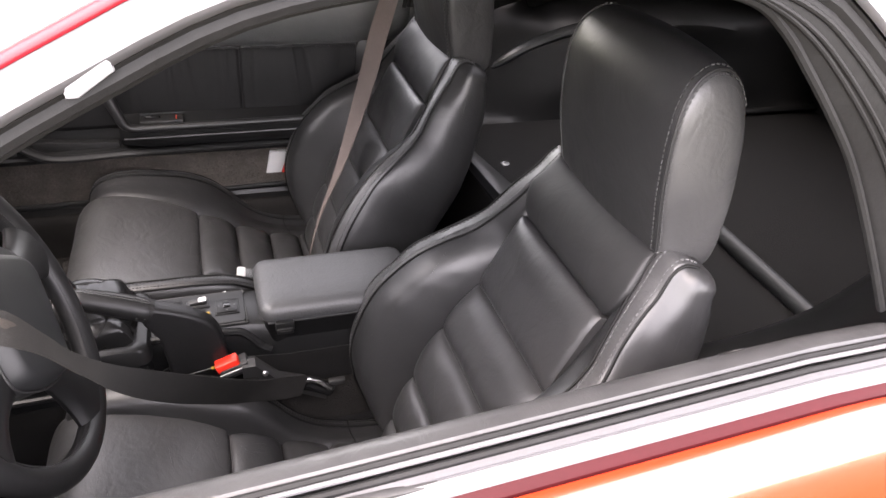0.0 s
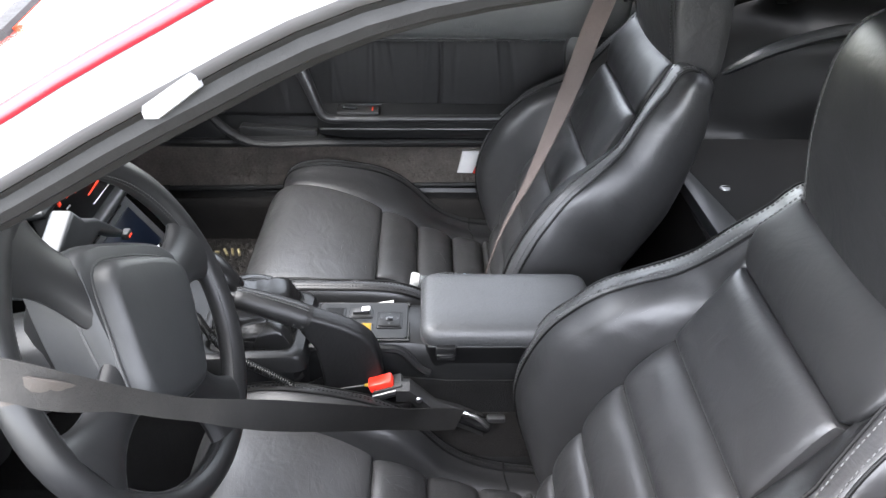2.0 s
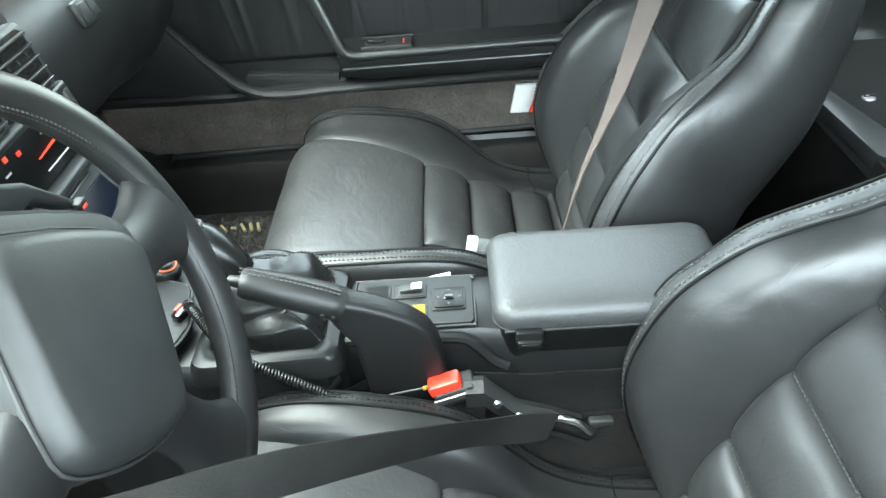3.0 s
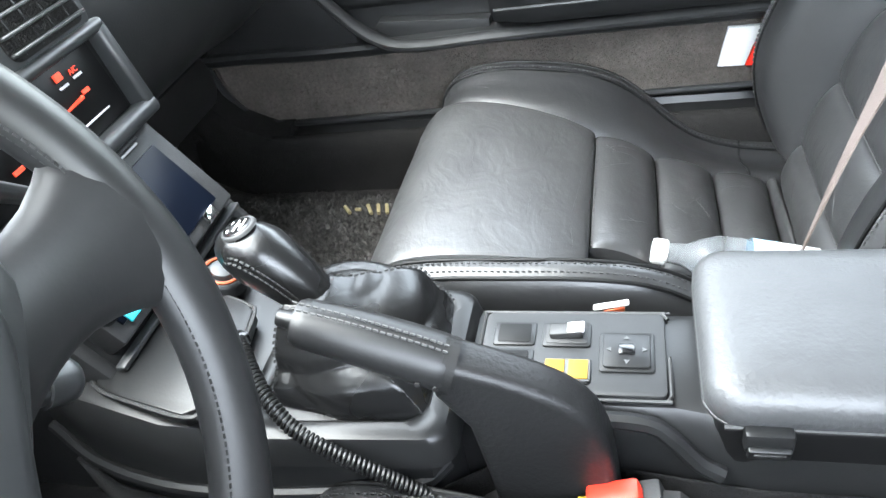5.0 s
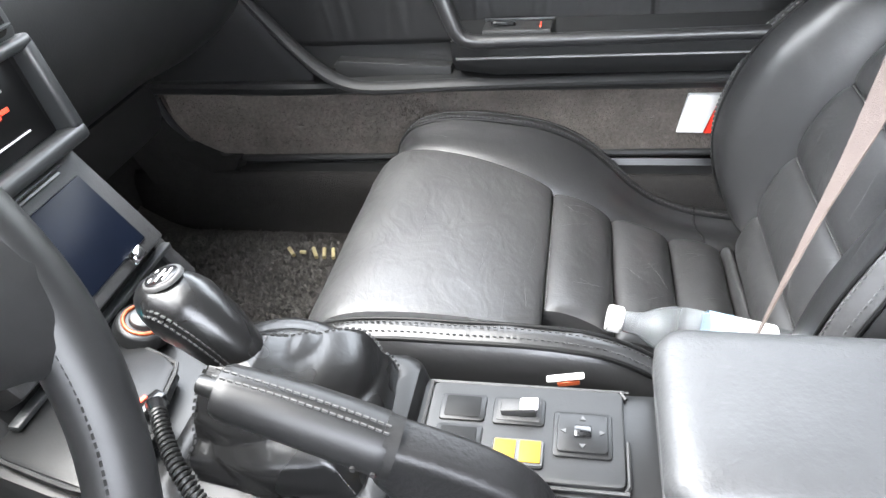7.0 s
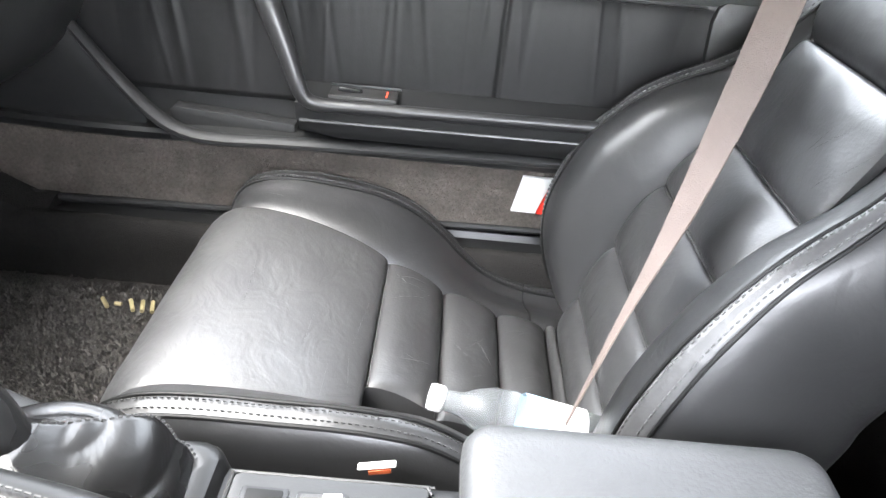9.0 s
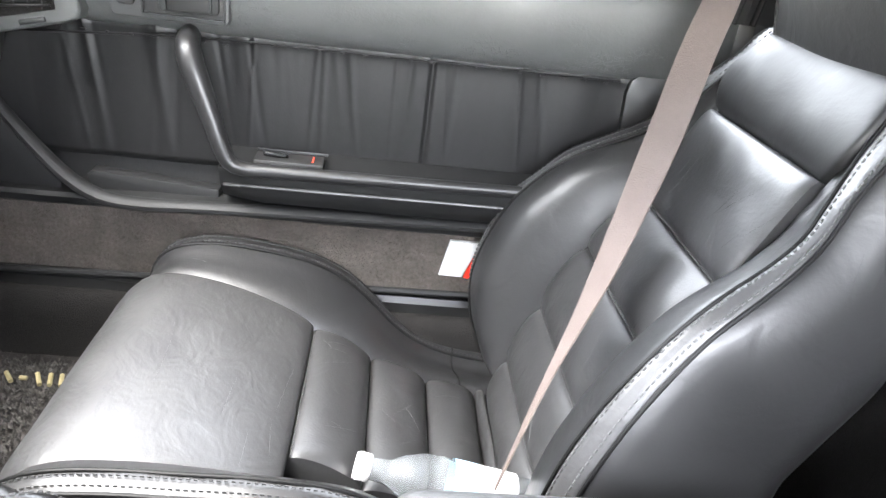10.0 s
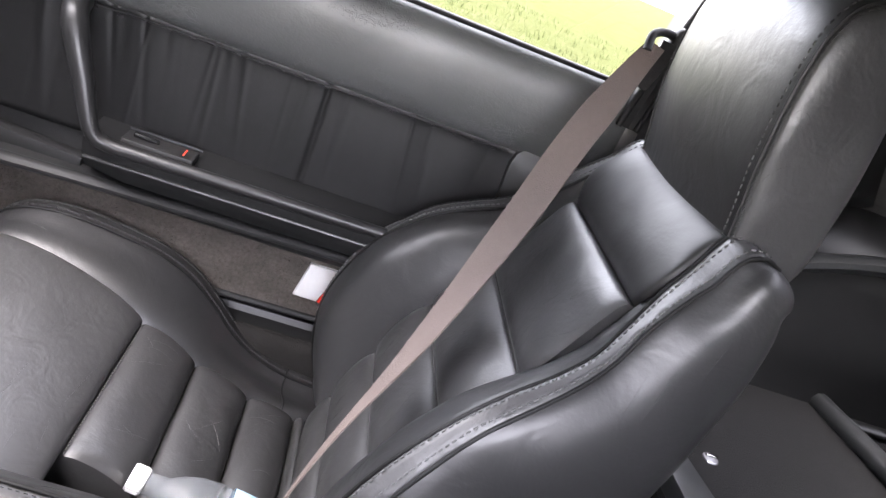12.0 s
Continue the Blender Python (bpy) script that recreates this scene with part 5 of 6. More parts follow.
        seam = [Vector((shrink(q, 0.972)[0], yc + sign * (wide(q[1]) + 0.001), shrink(q, 0.972)[1])) for q in front]
        link("piping", *tube(seam, 0.0020, 8, -1), LEATHER_DULL, head)
        for k, off in ((0.992, -0.0055), (0.945, 0.0055)):
            line = [Vector((shrink(q, k)[0] - (0.002 if off < 0 else 0.0), yc + sign * (wide(q[1]) + off), shrink(q, k)[1])) for q in front]
            link("stitching", *stitches(line, lambda f: ((line[min(36, int(f * 36))] - centre) * Vector((1, 0, 1))).normalized() + Vector((0, sign * (0.3 if off < 0 else 2.5), 0)), 0.0068, 0.0040, 0.0010, 0.0006), THREAD_DIM, head)
    # base and runners
    part("seat_base", box(-0.12, yc, 0.315, 0.50, 0.40, 0.05, 0.012), PLASTIC_DARK, s)
    for sign in (-1, 1):
        part("runner", box(-0.10, yc + sign * 0.17, 0.277, 0.52, 0.03, 0.03, 0.004), STEEL, s)
    hinge = tube([(0.10, yc + 0.262, 0.30), (0.125, yc + 0.268, 0.345), (0.16, yc + 0.27, 0.39)], 0.016, 10, 14, 0.5)
    link("recliner_cover", *hinge, GLOSS_BLACK, s)
    link("recliner_lever", *tube([(0.075, yc + 0.262, 0.315), (0.06, yc + 0.282, 0.33), (0.085, yc + 0.284, 0.355), (0.11, yc + 0.282, 0.37)], 0.006, 8), GLOSS_BLACK, s)
    return s


passenger_seat = seat(0.385)
driver_seat = seat(-0.352, 0.55)
driver_seat.location.x += 0.027
driver_seat.location.z += 0.005
# ---- centre console ----
con = thing("centre_console", (-0.1, -0.01, 0.43), "black plastic centre console with padded arm-rest lid and switch panel", "console")


def console_row(x):
    """Half widths and top of the console at x."""
    top = curve_at([(-0.56, 0.60), (-0.45, 0.585), (-0.30, 0.563), (-0.235, 0.556), (-0.05, 0.556), (-0.03, 0.556), (0.26, 0.556)], x)
    left = curve_at([(-0.60, -0.11), (-0.54, -0.135), (-0.46, -0.148), (-0.36, -0.142), (-0.24, -0.122), (-0.228, -0.088), (-0.05, -0.086), (-0.02, -0.098), (0.26, -0.098)], x)
    right = curve_at([(-0.60, 0.12), (-0.46, 0.085), (-0.36, 0.06), (-0.24, 0.035), (-0.05, 0.030), (0.23, 0.050)], x)
    return top, left, right


rows = []
for x in (-0.60, -0.57, -0.54, -0.50, -0.46, -0.42, -0.36, -0.30, -0.26, -0.245, -0.235, -0.228, -0.20, -0.10, -0.06, -0.04, -0.03, 0.0, 0.1, 0.2, 0.23):
    t, l, r = console_row(x)
    prof = [(l - 0.004, 0.36), (l - 0.006, 0.47), (l - 0.004, t - 0.035), (l + 0.002, t - 0.012), (l + 0.010, t - 0.003), (l + 0.02, t), (r - 0.02, t), (r - 0.008, t - 0.004), (r, t - 0.014), (r + 0.006, 0.47), (r + 0.006, 0.36)]
    rows.append([(x, y, z) for y, z in prof])
link("console_body", *loft(rows), PLASTIC, con, sharp=30)
# Dark covers added to paint the shaded gap below the console lip.
for side in (0, 1):
    foot_rows = []
    for x in (-0.60, -0.54, -0.46, -0.36, -0.26, -0.236, -0.20, -0.10, 0.0, 0.23):
        t, l, r = console_row(x)
        foot_rows.append([(x, l - 0.009 - b if side == 0 else r + 0.010 + b, z) for z, b in ((0.27, 0.03), (0.34, 0.008), (0.44, 0.0), (0.498, 0.0))])
    tagged(skin("carpet_side", foot_rows, SHADED_DECK, con, 0.004), "dark cover added to shade the tunnel side")
link("console_lip", *tube([(-0.60, -0.117, 0.545), (-0.54, -0.142, 0.530), (-0.46, -0.154, 0.521), (-0.36, -0.148, 0.516), (-0.26, -0.130, 0.513), (-0.236, -0.110, 0.516)], 0.006, 8, 40), PLASTIC, con)
# sloping shoulder that runs down from the switch panel to the side of the bin
link("shoulder", *tube([(-0.225, -0.086, 0.552), (-0.14, -0.088, 0.552), (-0.085, -0.090, 0.551), (-0.066, -0.094, 0.542), (-0.045, -0.100, 0.520), (-0.028, -0.104, 0.512)], 0.007, 8, 40), PLASTIC, con)
bin_rows = []
for z, grow in ((0.43, 0.0), (0.50, 0.0), (0.545, 0.001), (0.568, 0.003)):
    bin_rows.append([(x, y, z) for x, y in rounded(-0.034 - grow, -0.099 - grow, 0.236 + grow, 0.052 + grow, 0.02)])
link("bin", *loft(bin_rows), HEATER, con, "black storage bin under the lid")
# padded lid
lid_rows = []
for z, g in ((0.564, -0.008), (0.567, -0.001), (0.576, 0.003), (0.588, 0.003), (0.596, -0.001), (0.6015, -0.009), (0.604, -0.022), (0.605, -0.05)):
    lid_rows.append([(x, y, z) for x, y in rounded(-0.041 - g, -0.104 - g, 0.240 + g, 0.056 + g, 0.024 + max(-0.01, g), 6)])
lid_ob = link("arm_rest_lid", *loft(lid_rows), LID, con, "padded black grained arm-rest lid")
link("lid_seam", *tube([(x, y, 0.571) for x, y in rounded(-0.042, -0.105, 0.241, 0.057, 0.026, 6)], 0.0022, 6, 80), PLASTIC_DARK, lid_ob)
lt = part("latch", box(-0.003, -0.110, 0.5665, 0.032, 0.012, 0.020, 0.003), PLASTIC, con, "black lid latch")
part("latch_pull", box(0, 0, 0, 0.028, 0.005, 0.014, 0.002, 2, pose(-0.003, -0.1165, 0.5595, 16)), PLASTIC, lt)
part("latch_word", box(0, 0, 0, 0.020, 0.001, 0.004, 0.0003, 1, pose(-0.003, -0.1197, 0.5605, 16)), PLASTIC_DARK, lt)
# switch panel
pan = part("switch_panel", slab(rounded(-0.216, -0.072, -0.066, 0.017, 0.006), "z", 0.552, 0.5605, 0.0015), PANEL, con, "dark grey switch panel")
link("panel_groove", *tube([(x, y, 0.5575) for x, y in rounded(-0.2185, -0.0745, -0.0635, 0.0195, 0.007)] + [(-0.0635, -0.03, 0.5575)], 0.0016, 6, 70), PLASTIC_DARK, pan)


def well(x0, y0, x1, y1, name="switch_well"):
    w = part(name, slab(rounded(x0, y0, x1, y1, 0.003, 3), "z", 0.5585, 0.5625, 0.001), PLASTIC, pan)
    part("well_floor", slab(rounded(x0 + 0.003, y0 + 0.003, x1 - 0.003, y1 - 0.003, 0.002, 3), "z", 0.5605, 0.5631, 0.0004), PLASTIC_DARK, w)
    return w


for y0, y1 in ((-0.023, 0.004), (-0.054, -0.027)):
    w = part("open_pocket", slab(rounded(-0.207, y0, -0.171, y1, 0.003, 3), "z", 0.5585, 0.5622, 0.001), PLASTIC, pan, "empty switch pocket")
    # No opening is cut: a flat black plate paints the pocket's dark inside.
    part("pocket_hole", slab(rounded(-0.203, y0 + 0.003, -0.175, y1 - 0.003, 0.002, 3), "z", 0.5605, 0.5628, 0.0004), PIPING_SHADE, w)
w = well(-0.165, -0.024, -0.125, 0.003)
part("rocker", box(0, 0, 0, 0.028, 0.013, 0.008, 0.002, 2, pose(-0.145, -0.0105, 0.566, 0, -7)), PLASTIC_DARK, w, "black rocker switch")
# Pale plate paints the highlight on top of the black rocker.
part("rocker_face", box(0, 0, 0, 0.014, 0.011, 0.003, 0.001, 2, pose(-0.137, -0.0105, 0.5705, 0, -7)), GREY_MARK, w, "pale plate that paints the rocker's highlight")
w = well(-0.162, -0.063, -0.124, -0.037)
part("yellow_label", box(-0.1525, -0.050, 0.5640, 0.0155, 0.019, 0.0014, 0.0004), YELLOW, w, "yellow label")
part("yellow_label", box(-0.1340, -0.050, 0.5640, 0.0155, 0.019, 0.0014, 0.0004), YELLOW, w, "yellow label")
part("label_edge", slab(rounded(-0.161, -0.0615, -0.1245, -0.0385, 0.002, 2), "z", 0.5612, 0.5635, 0.0003), PANEL_GREY, w)
w = well(-0.118, -0.050, -0.075, -0.008, "mirror_switch")
part("switch_block", slab(rounded(-0.115, -0.047, -0.078, -0.011, 0.003, 3), "z", 0.561, 0.5648, 0.0012), PLASTIC, w, "square mirror switch")
part("toggle", box(-0.0965, -0.029, 0.5645, 0.013, 0.011, 0.005, 0.0015), GLOSS_BLACK, w)
for dx, dy, a in ((0, 0.0125, 0), (0.0135, 0, -90), (0, -0.0125, 180), (-0.0135, 0, 90)):
    m = pose(-0.0965 + dx, -0.029 + dy, 0.5650, 0, 0, a)
    part("arrow", disc(m, 0.0026, 0.0006, n=3), PANEL_GREY, w, "grey arrow mark")
# gear lever surround
ring_rows = []
for z, g in ((0.545, 0.016), (0.566, 0.0125), (0.5715, 0.0095), (0.5735, 0.004), (0.5735, -0.005), (0.570, -0.009), (0.556, -0.012)):
    ring_rows.append([(x, y + (x + 0.24) * 0.10, z + (x + 0.24) * -0.06) for x, y in rounded(-0.385 - g, -0.120 - g, -0.238 + g, 0.024 + g, 0.018, 6)])
link("boot_surround", *loft(ring_rows, cap=False), PLASTIC, con, "raised black surround of the gear lever")
# front tray with its groove, and cigar lighter
tray = [(-0.498, -0.125), (-0.43, -0.140), (-0.413, -0.13), (-0.402, -0.09), (-0.412, -0.060), (-0.418, -0.024), (-0.43, -0.014), (-0.50, 0.012), (-0.53, 0.015), (-0.54, -0.09), (-0.525, -0.115)]
part("tray_lid", slab(tray, "z", 0.585, 0.6015, 0.003), PLASTIC, con, "flat black tray lid")
link("tray_groove", *tube([(x, y, 0.598) for x, y in tray + tray[:1]], 0.0022, 6, 70), PLASTIC_DARK, con)
lm = pose(-0.468, 0.016, 0.601, 0, 22, 0)
li = part("lighter_ring", disc(lm, 0.025, 0.012, 0.022, 30, 0.003), PLASTIC, con, "black lighter socket")
link("lighter_glow_ring", *ring(lm @ Matrix.Translation((0, 0, 0.0125)), 0.0165, 0.0018), ORANGE, li, "copper-coloured ring")
part("lighter_knob", disc(lm @ Matrix.Translation((0, 0, 0.008)), 0.0125, 0.009, 0.0115, 24, 0.002), PLASTIC_GREY, li, "grey lighter knob")
plug = part("power_plug", box(0, 0, 0, 0.030, 0.012, 0.012, 0.002, 2, pose(-0.413, -0.073, 0.606, 0, 0, 68)), GLOSS_BLACK, con, "black power plug")
part("plug_mark", box(0, 0, 0, 0.012, 0.004, 0.001, 0.0003, 1, pose(-0.418, -0.072, 0.6125, 0, 0, 68)), GLOWING_RED, plug, "red mark")

# gear lever and gaiter
gl = thing("gear_lever", (-0.325, -0.045, 0.565), "black leather gear lever with stitched gaiter and black shift plate", "gear lever")
gait, fold_ring = [], 56
for h in np.linspace(0, 1, 40):
    r = curve_at([(0, 1.0), (0.15, 0.98), (0.4, 0.89), (0.65, 0.70), (0.85, 0.45), (1, 0.26)], h)
    row = []
    for j in range(fold_ring * 2):
        a = 2 * math.pi * j / (fold_ring * 2)
        sq = 1 / max(abs(math.cos(a)), abs(math.sin(a))) ** 0.75
        slack = math.sin(min(1.0, h * 1.15) * math.pi)
        ringfold = abs(math.sin(math.pi * (2.1 * h + 0.35 * math.sin(a + 0.7) + 0.2 * math.sin(2 * a)))) ** 0.8 - 0.5
        pleat = abs(math.sin(2 * a + 0.6 + 1.4 * h)) ** 0.6 - 0.7
        wob = 1 + slack * (0.06 * ringfold + 0.14 * pleat)
        lift = 0.006 * slack * ringfold + 0.015 * slack * math.cos(a - 1.2)
        row.append((-0.302 - 0.040 * h + 0.064 * r * sq * wob * math.cos(a), -0.046 + 0.066 * r * sq * wob * math.sin(a), 0.562 + 0.084 * h**0.8 + lift))
    gait.append(row)
link("gaiter", *loft(gait), GAITER, gl, "soft folded black leather gaiter", 60)
for a in (0.8, 2.35, 3.93, 5.5):
    k = int(a / (2 * math.pi) * fold_ring * 2)
    line = [Vector(r[k]) for r in gait]
    link("stitching", *stitches([p + (p - Vector((-0.315, -0.047, p.z))).normalized() * 0.001 for p in line], Vector((math.cos(a), math.sin(a), 0.5)), 0.005, 0.0032, 0.0008), THREAD_DIM, gl)
stem = [(-0.326, -0.045, 0.606), (-0.336, -0.044, 0.626), (-0.350, -0.042, 0.648), (-0.366, -0.040, 0.667), (-0.382, -0.038, 0.679), (-0.396, -0.037, 0.680), (-0.406, -0.036, 0.675)]
kn = link("shift_knob", *tube(stem, [(0, 0.0165), (0.25, 0.0195), (0.5, 0.0235), (0.72, 0.0265), (0.86, 0.0250), (0.95, 0.018), (1, 0.004)], 20, 44, 1.0), GAITER, gl, "black leather shift knob")
m = pose(-0.386, -0.038, 0.7015, 0, -14, 0)
pl = part("shift_plate", disc(m, 0.0155, 0.003, 0.0145, 28, 0.001), PLASTIC_DARK, kn)
part("plate_face", disc(m @ Matrix.Translation((0, 0, 0.0025)), 0.0125, 0.0012, 0.012, 28, 0.0004), GLOSS_BLACK, kn, "black shift pattern plate")
for dx in (-0.006, 0.0, 0.006):
    part("pattern_bar", box(0, 0, 0, 0.0012, 0.014, 0.0006, 0, 1, m @ Matrix.Translation((dx, 0, 0.0040))), GREY_MARK, kn)
part("pattern_bar", box(0, 0, 0, 0.013, 0.0012, 0.0006, 0, 1, m @ Matrix.Translation((0, 0, 0.0041))), GREY_MARK, kn)
seam = [Vector(p) + Vector((0.002, -0.93, 0.36)) * r for p, r in zip(stem, (0.0170, 0.0192, 0.0222, 0.0256, 0.0266, 0.0225))]
for off in (-0.0022, 0.0026):
    link("stitching", *stitches([p + Vector((0.5, 0.3, 0.8)) * off for p in seam], (0.1, -0.93, 0.36), 0.0044, 0.0032, 0.0011), THREAD_DIM, kn)

# hand brake
hb = thing("hand_brake", (-0.12, -0.115, 0.45), "black leather-wrapped hand brake lever, raised from its moulded arm", "hand brake")
grip = [(-0.318, -0.112, 0.677), (-0.28, -0.112, 0.664), (-0.24, -0.112, 0.648), (-0.214, -0.112, 0.636)]
g1 = link("grip", *tube(grip, [(0, 0.014), (0.05, 0.0165), (0.5, 0.0185), (0.95, 0.019), (1, 0.017)], 16, 24, 1.15), GRIP, hb, "stitched leather grip")
for off in (-0.003, 0.003):
    link("stitching", *stitches([Vector(p) + Vector((0.006, off - 0.004, 0.0185)) for p in grip], (0.3, 0, 1), 0.0045, 0.0034), THREAD_PALE, g1)
part("release_button", disc(pose(-0.316, -0.112, 0.676, 0, -72, 0), 0.0075, 0.016, 0.006, 18, 0.002), PLASTIC, hb, "black release button")
arm = [(-0.222, 0.6545), (-0.18, 0.640), (-0.145, 0.623), (-0.122, 0.604), (-0.110, 0.578), (-0.104, 0.538), (-0.100, 0.46), (-0.195, 0.46), (-0.200, 0.53), (-0.206, 0.585), (-0.226, 0.6185)]
arm_line = [tuple(p) for p in spline(arm[:7], 22)] + arm[7:]
part("arm", slab(arm_line, "y", -0.1295, -0.0955, 0.0085, 4), GRAINED, hb, "grained black lever arm")
link("arm_collar", *tube([(-0.221, -0.112, 0.638), (-0.211, -0.112, 0.634)], 0.0205, 18, 6), RUBBER, hb, "black collar")
link("shroud", *loft([[(x, -0.114 + y * w, z) for x, y in ((-0.20, -1), (-0.06, -1), (-0.04, 0), (-0.06, 1), (-0.20, 1), (-0.22, 0))] for z, w in ((0.40, 0.028), (0.45, 0.024), (0.468, 0.018))]), PLASTIC_DARK, hb)
for k in range(2):
    link("fastener", *tube([(-0.232 + 0.012 * k, -0.131, 0.640 - 0.004 * k), (-0.232 + 0.012 * k, -0.135, 0.640 - 0.004 * k)], 0.002, 8), PLASTIC_DARK, hb)

# coiled cord from the plug, down beside the console
cord = thing("coiled_cord", (-0.3, -0.15, 0.44), "black coiled power cord hanging beside the console", "cord")
way = spline([(-0.404, -0.074, 0.612), (-0.392, -0.088, 0.616), (-0.378, -0.106, 0.614), (-0.357, -0.128, 0.606), (-0.333, -0.143, 0.591), (-0.303, -0.148, 0.572), (-0.268, -0.149, 0.548), (-0.235, -0.149, 0.520), (-0.215, -0.149, 0.485), (-0.205, -0.149, 0.44)], 760)
coil = []
for k, p in enumerate(way):
    d = (way[min(k + 1, len(way) - 1)] - way[max(k - 1, 0)]).normalized()
    u = d.cross(Vector((0, 0, 1))).normalized()
    v = d.cross(u)
    a = 2 * math.pi * k / 9.5
    coil.append(p + 0.0050 * (math.cos(a) * u + math.sin(a) * v))
link("coil", *tube(coil, 0.0016, 6, -1), PLASTIC, cord)
link("strain_relief", *tube([tuple(way[0]), tuple(way[18]), tuple(way[34])], [(0, 0.0075), (1, 0.0066)], 10, 10), GLOSS_BLACK, cord, "smooth cord sleeve")

# driver's buckle, stalk and wire
bk_ = thing("belt_buckle", (-0.08, -0.135, 0.44), "seat belt buckle with red release, on a black stalk", "buckle")
m = pose(-0.100, -0.136, 0.519, 0, -16, 4)
part("housing", box(0, 0, 0, 0.050, 0.030, 0.022, 0.004, 2, m @ Matrix.Translation((0.004, 0, -0.008))), PLASTIC_DARK, bk_)
part("release", box(0, 0, 0, 0.040, 0.022, 0.018, 0.004, 2, m @ Matrix.Translation((-0.004, -0.001, 0.006))), RED, bk_, "red release button")
part("tongue_plate", box(0, 0, 0, 0.044, 0.004, 0.008, 0.001, 2, m @ Matrix.Translation((0.0, -0.016, -0.006))), STEEL, bk_)
link("stalk", *loft([[Vector((x, -0.14, z)) + Vector((0, y, h)) for y, h in ((-0.012, -0.016), (0.012, -0.016), (0.014, 0.010), (0.0, 0.017), (-0.014, 0.010))] for x, z in ((-0.082, 0.512), (-0.06, 0.512), (-0.04, 0.49), (-0.02, 0.468), (0.02, 0.452), (0.06, 0.43))]), PLASTIC_DARK, bk_)
link("wire", *tube([(-0.125, -0.135, 0.517), (-0.16, -0.137, 0.512), (-0.20, -0.139, 0.505), (-0.235, -0.141, 0.494), (-0.26, -0.142, 0.46)], 0.0014, 8), PLASTIC_GREY, bk_, "thin grey wire")
link("wire_tip", *tube([(-0.122, -0.135, 0.5175), (-0.132, -0.1355, 0.516)], 0.0028, 8), YELLOW, bk_)
for x, z in ((-0.045, 0.506), (-0.02, 0.482)):
    part("rivet", disc(pose(x, -0.157, z, 90), 0.0055, 0.004, 0.004, 14), STEEL, bk_)
jaw = thing("belt_retractor", (0.02, -0.15, 0.44), "black belt guide with bent steel loop beside the driver's seat", "belt guide")
link("loop", *tube([(-0.02, -0.158, 0.478), (0.01, -0.160, 0.482), (0.045, -0.160, 0.470), (0.066, -0.158, 0.446)], 0.005, 10, 20), CHROME, jaw)
link("guide", *tube([(-0.03, -0.150, 0.455), (0.02, -0.152, 0.462), (0.07, -0.150, 0.435)], 0.014, 10, 18, 0.6), GLOSS_BLACK, jaw)
part("hook", box(0.08, -0.148, 0.452, 0.03, 0.012, 0.012, 0.003), PLASTIC_DARK, jaw)

# ---- dashboard ----
dash = thing("dashboard", (-0.8, 0.0, 0.55), "black moulded dashboard with centre fascia, vents and heater panel", "dashboard")
prof = [(-1.10, 0.93), (-0.90, 0.945), (-0.74, 0.935), (-0.66, 0.905), (-0.622, 0.86), (-0.612, 0.80), (-0.622, 0.74), (-0.66, 0.675), (-0.72, 0.63), (-0.82, 0.59), (-0.98, 0.57), (-1.10, 0.60)]
loop = spline(prof, 48)
rows = []
for y in np.linspace(-0.715, 0.70, 40):
    push = 0.10 * math.exp(-(((y + 0.36) / 0.22) ** 4))
    ends = 0.06 * max(0.0, (abs(y) - 0.5) / 0.2) ** 2
    rows.append([(q[0] - 0.6 * push * (q[0] > -0.8) + (0.028 if y > 0.5 else 0) * min(1, (y - 0.5) / 0.1) * (q[0] > -0.75) - ends * 0.3, y, q[1] + 0.0 * push) for q in loop])
link("dash_top", *loft(rows), VINYL, dash)
part("under_panel", box(-0.93, 0.42, 0.52, 0.22, 0.5, 0.10, 0.03), PLASTIC_DARK, dash)
# centre stack
tiltm = lambda x, y, z: pose(x, y, z, 0, -12, 0)
stack = part("centre_fascia", slab([(-0.70, 0.93), (-0.60, 0.912), (-0.580, 0.83), (-0.565, 0.735), (-0.563, 0.722), (-0.575, 0.712), (-0.555, 0.66), (-0.505, 0.585), (-0.50, 0.56), (-0.72, 0.56)], "y", -0.105, 0.138, 0.006), PLASTIC, dash, "black centre fascia")
part("fascia_cheek", slab([(-0.72, 0.72), (-0.580, 0.72), (-0.553, 0.665), (-0.49, 0.572), (-0.49, 0.42), (-0.70, 0.42)], "y", 0.125, 0.142, 0.003), PLASTIC_DARK, stack)
part("fascia_cheek", slab([(-0.72, 0.72), (-0.580, 0.72), (-0.553, 0.665), (-0.50, 0.58), (-0.50, 0.42), (-0.70, 0.42)], "y", -0.109, -0.095, 0.003), PLASTIC_DARK, stack)
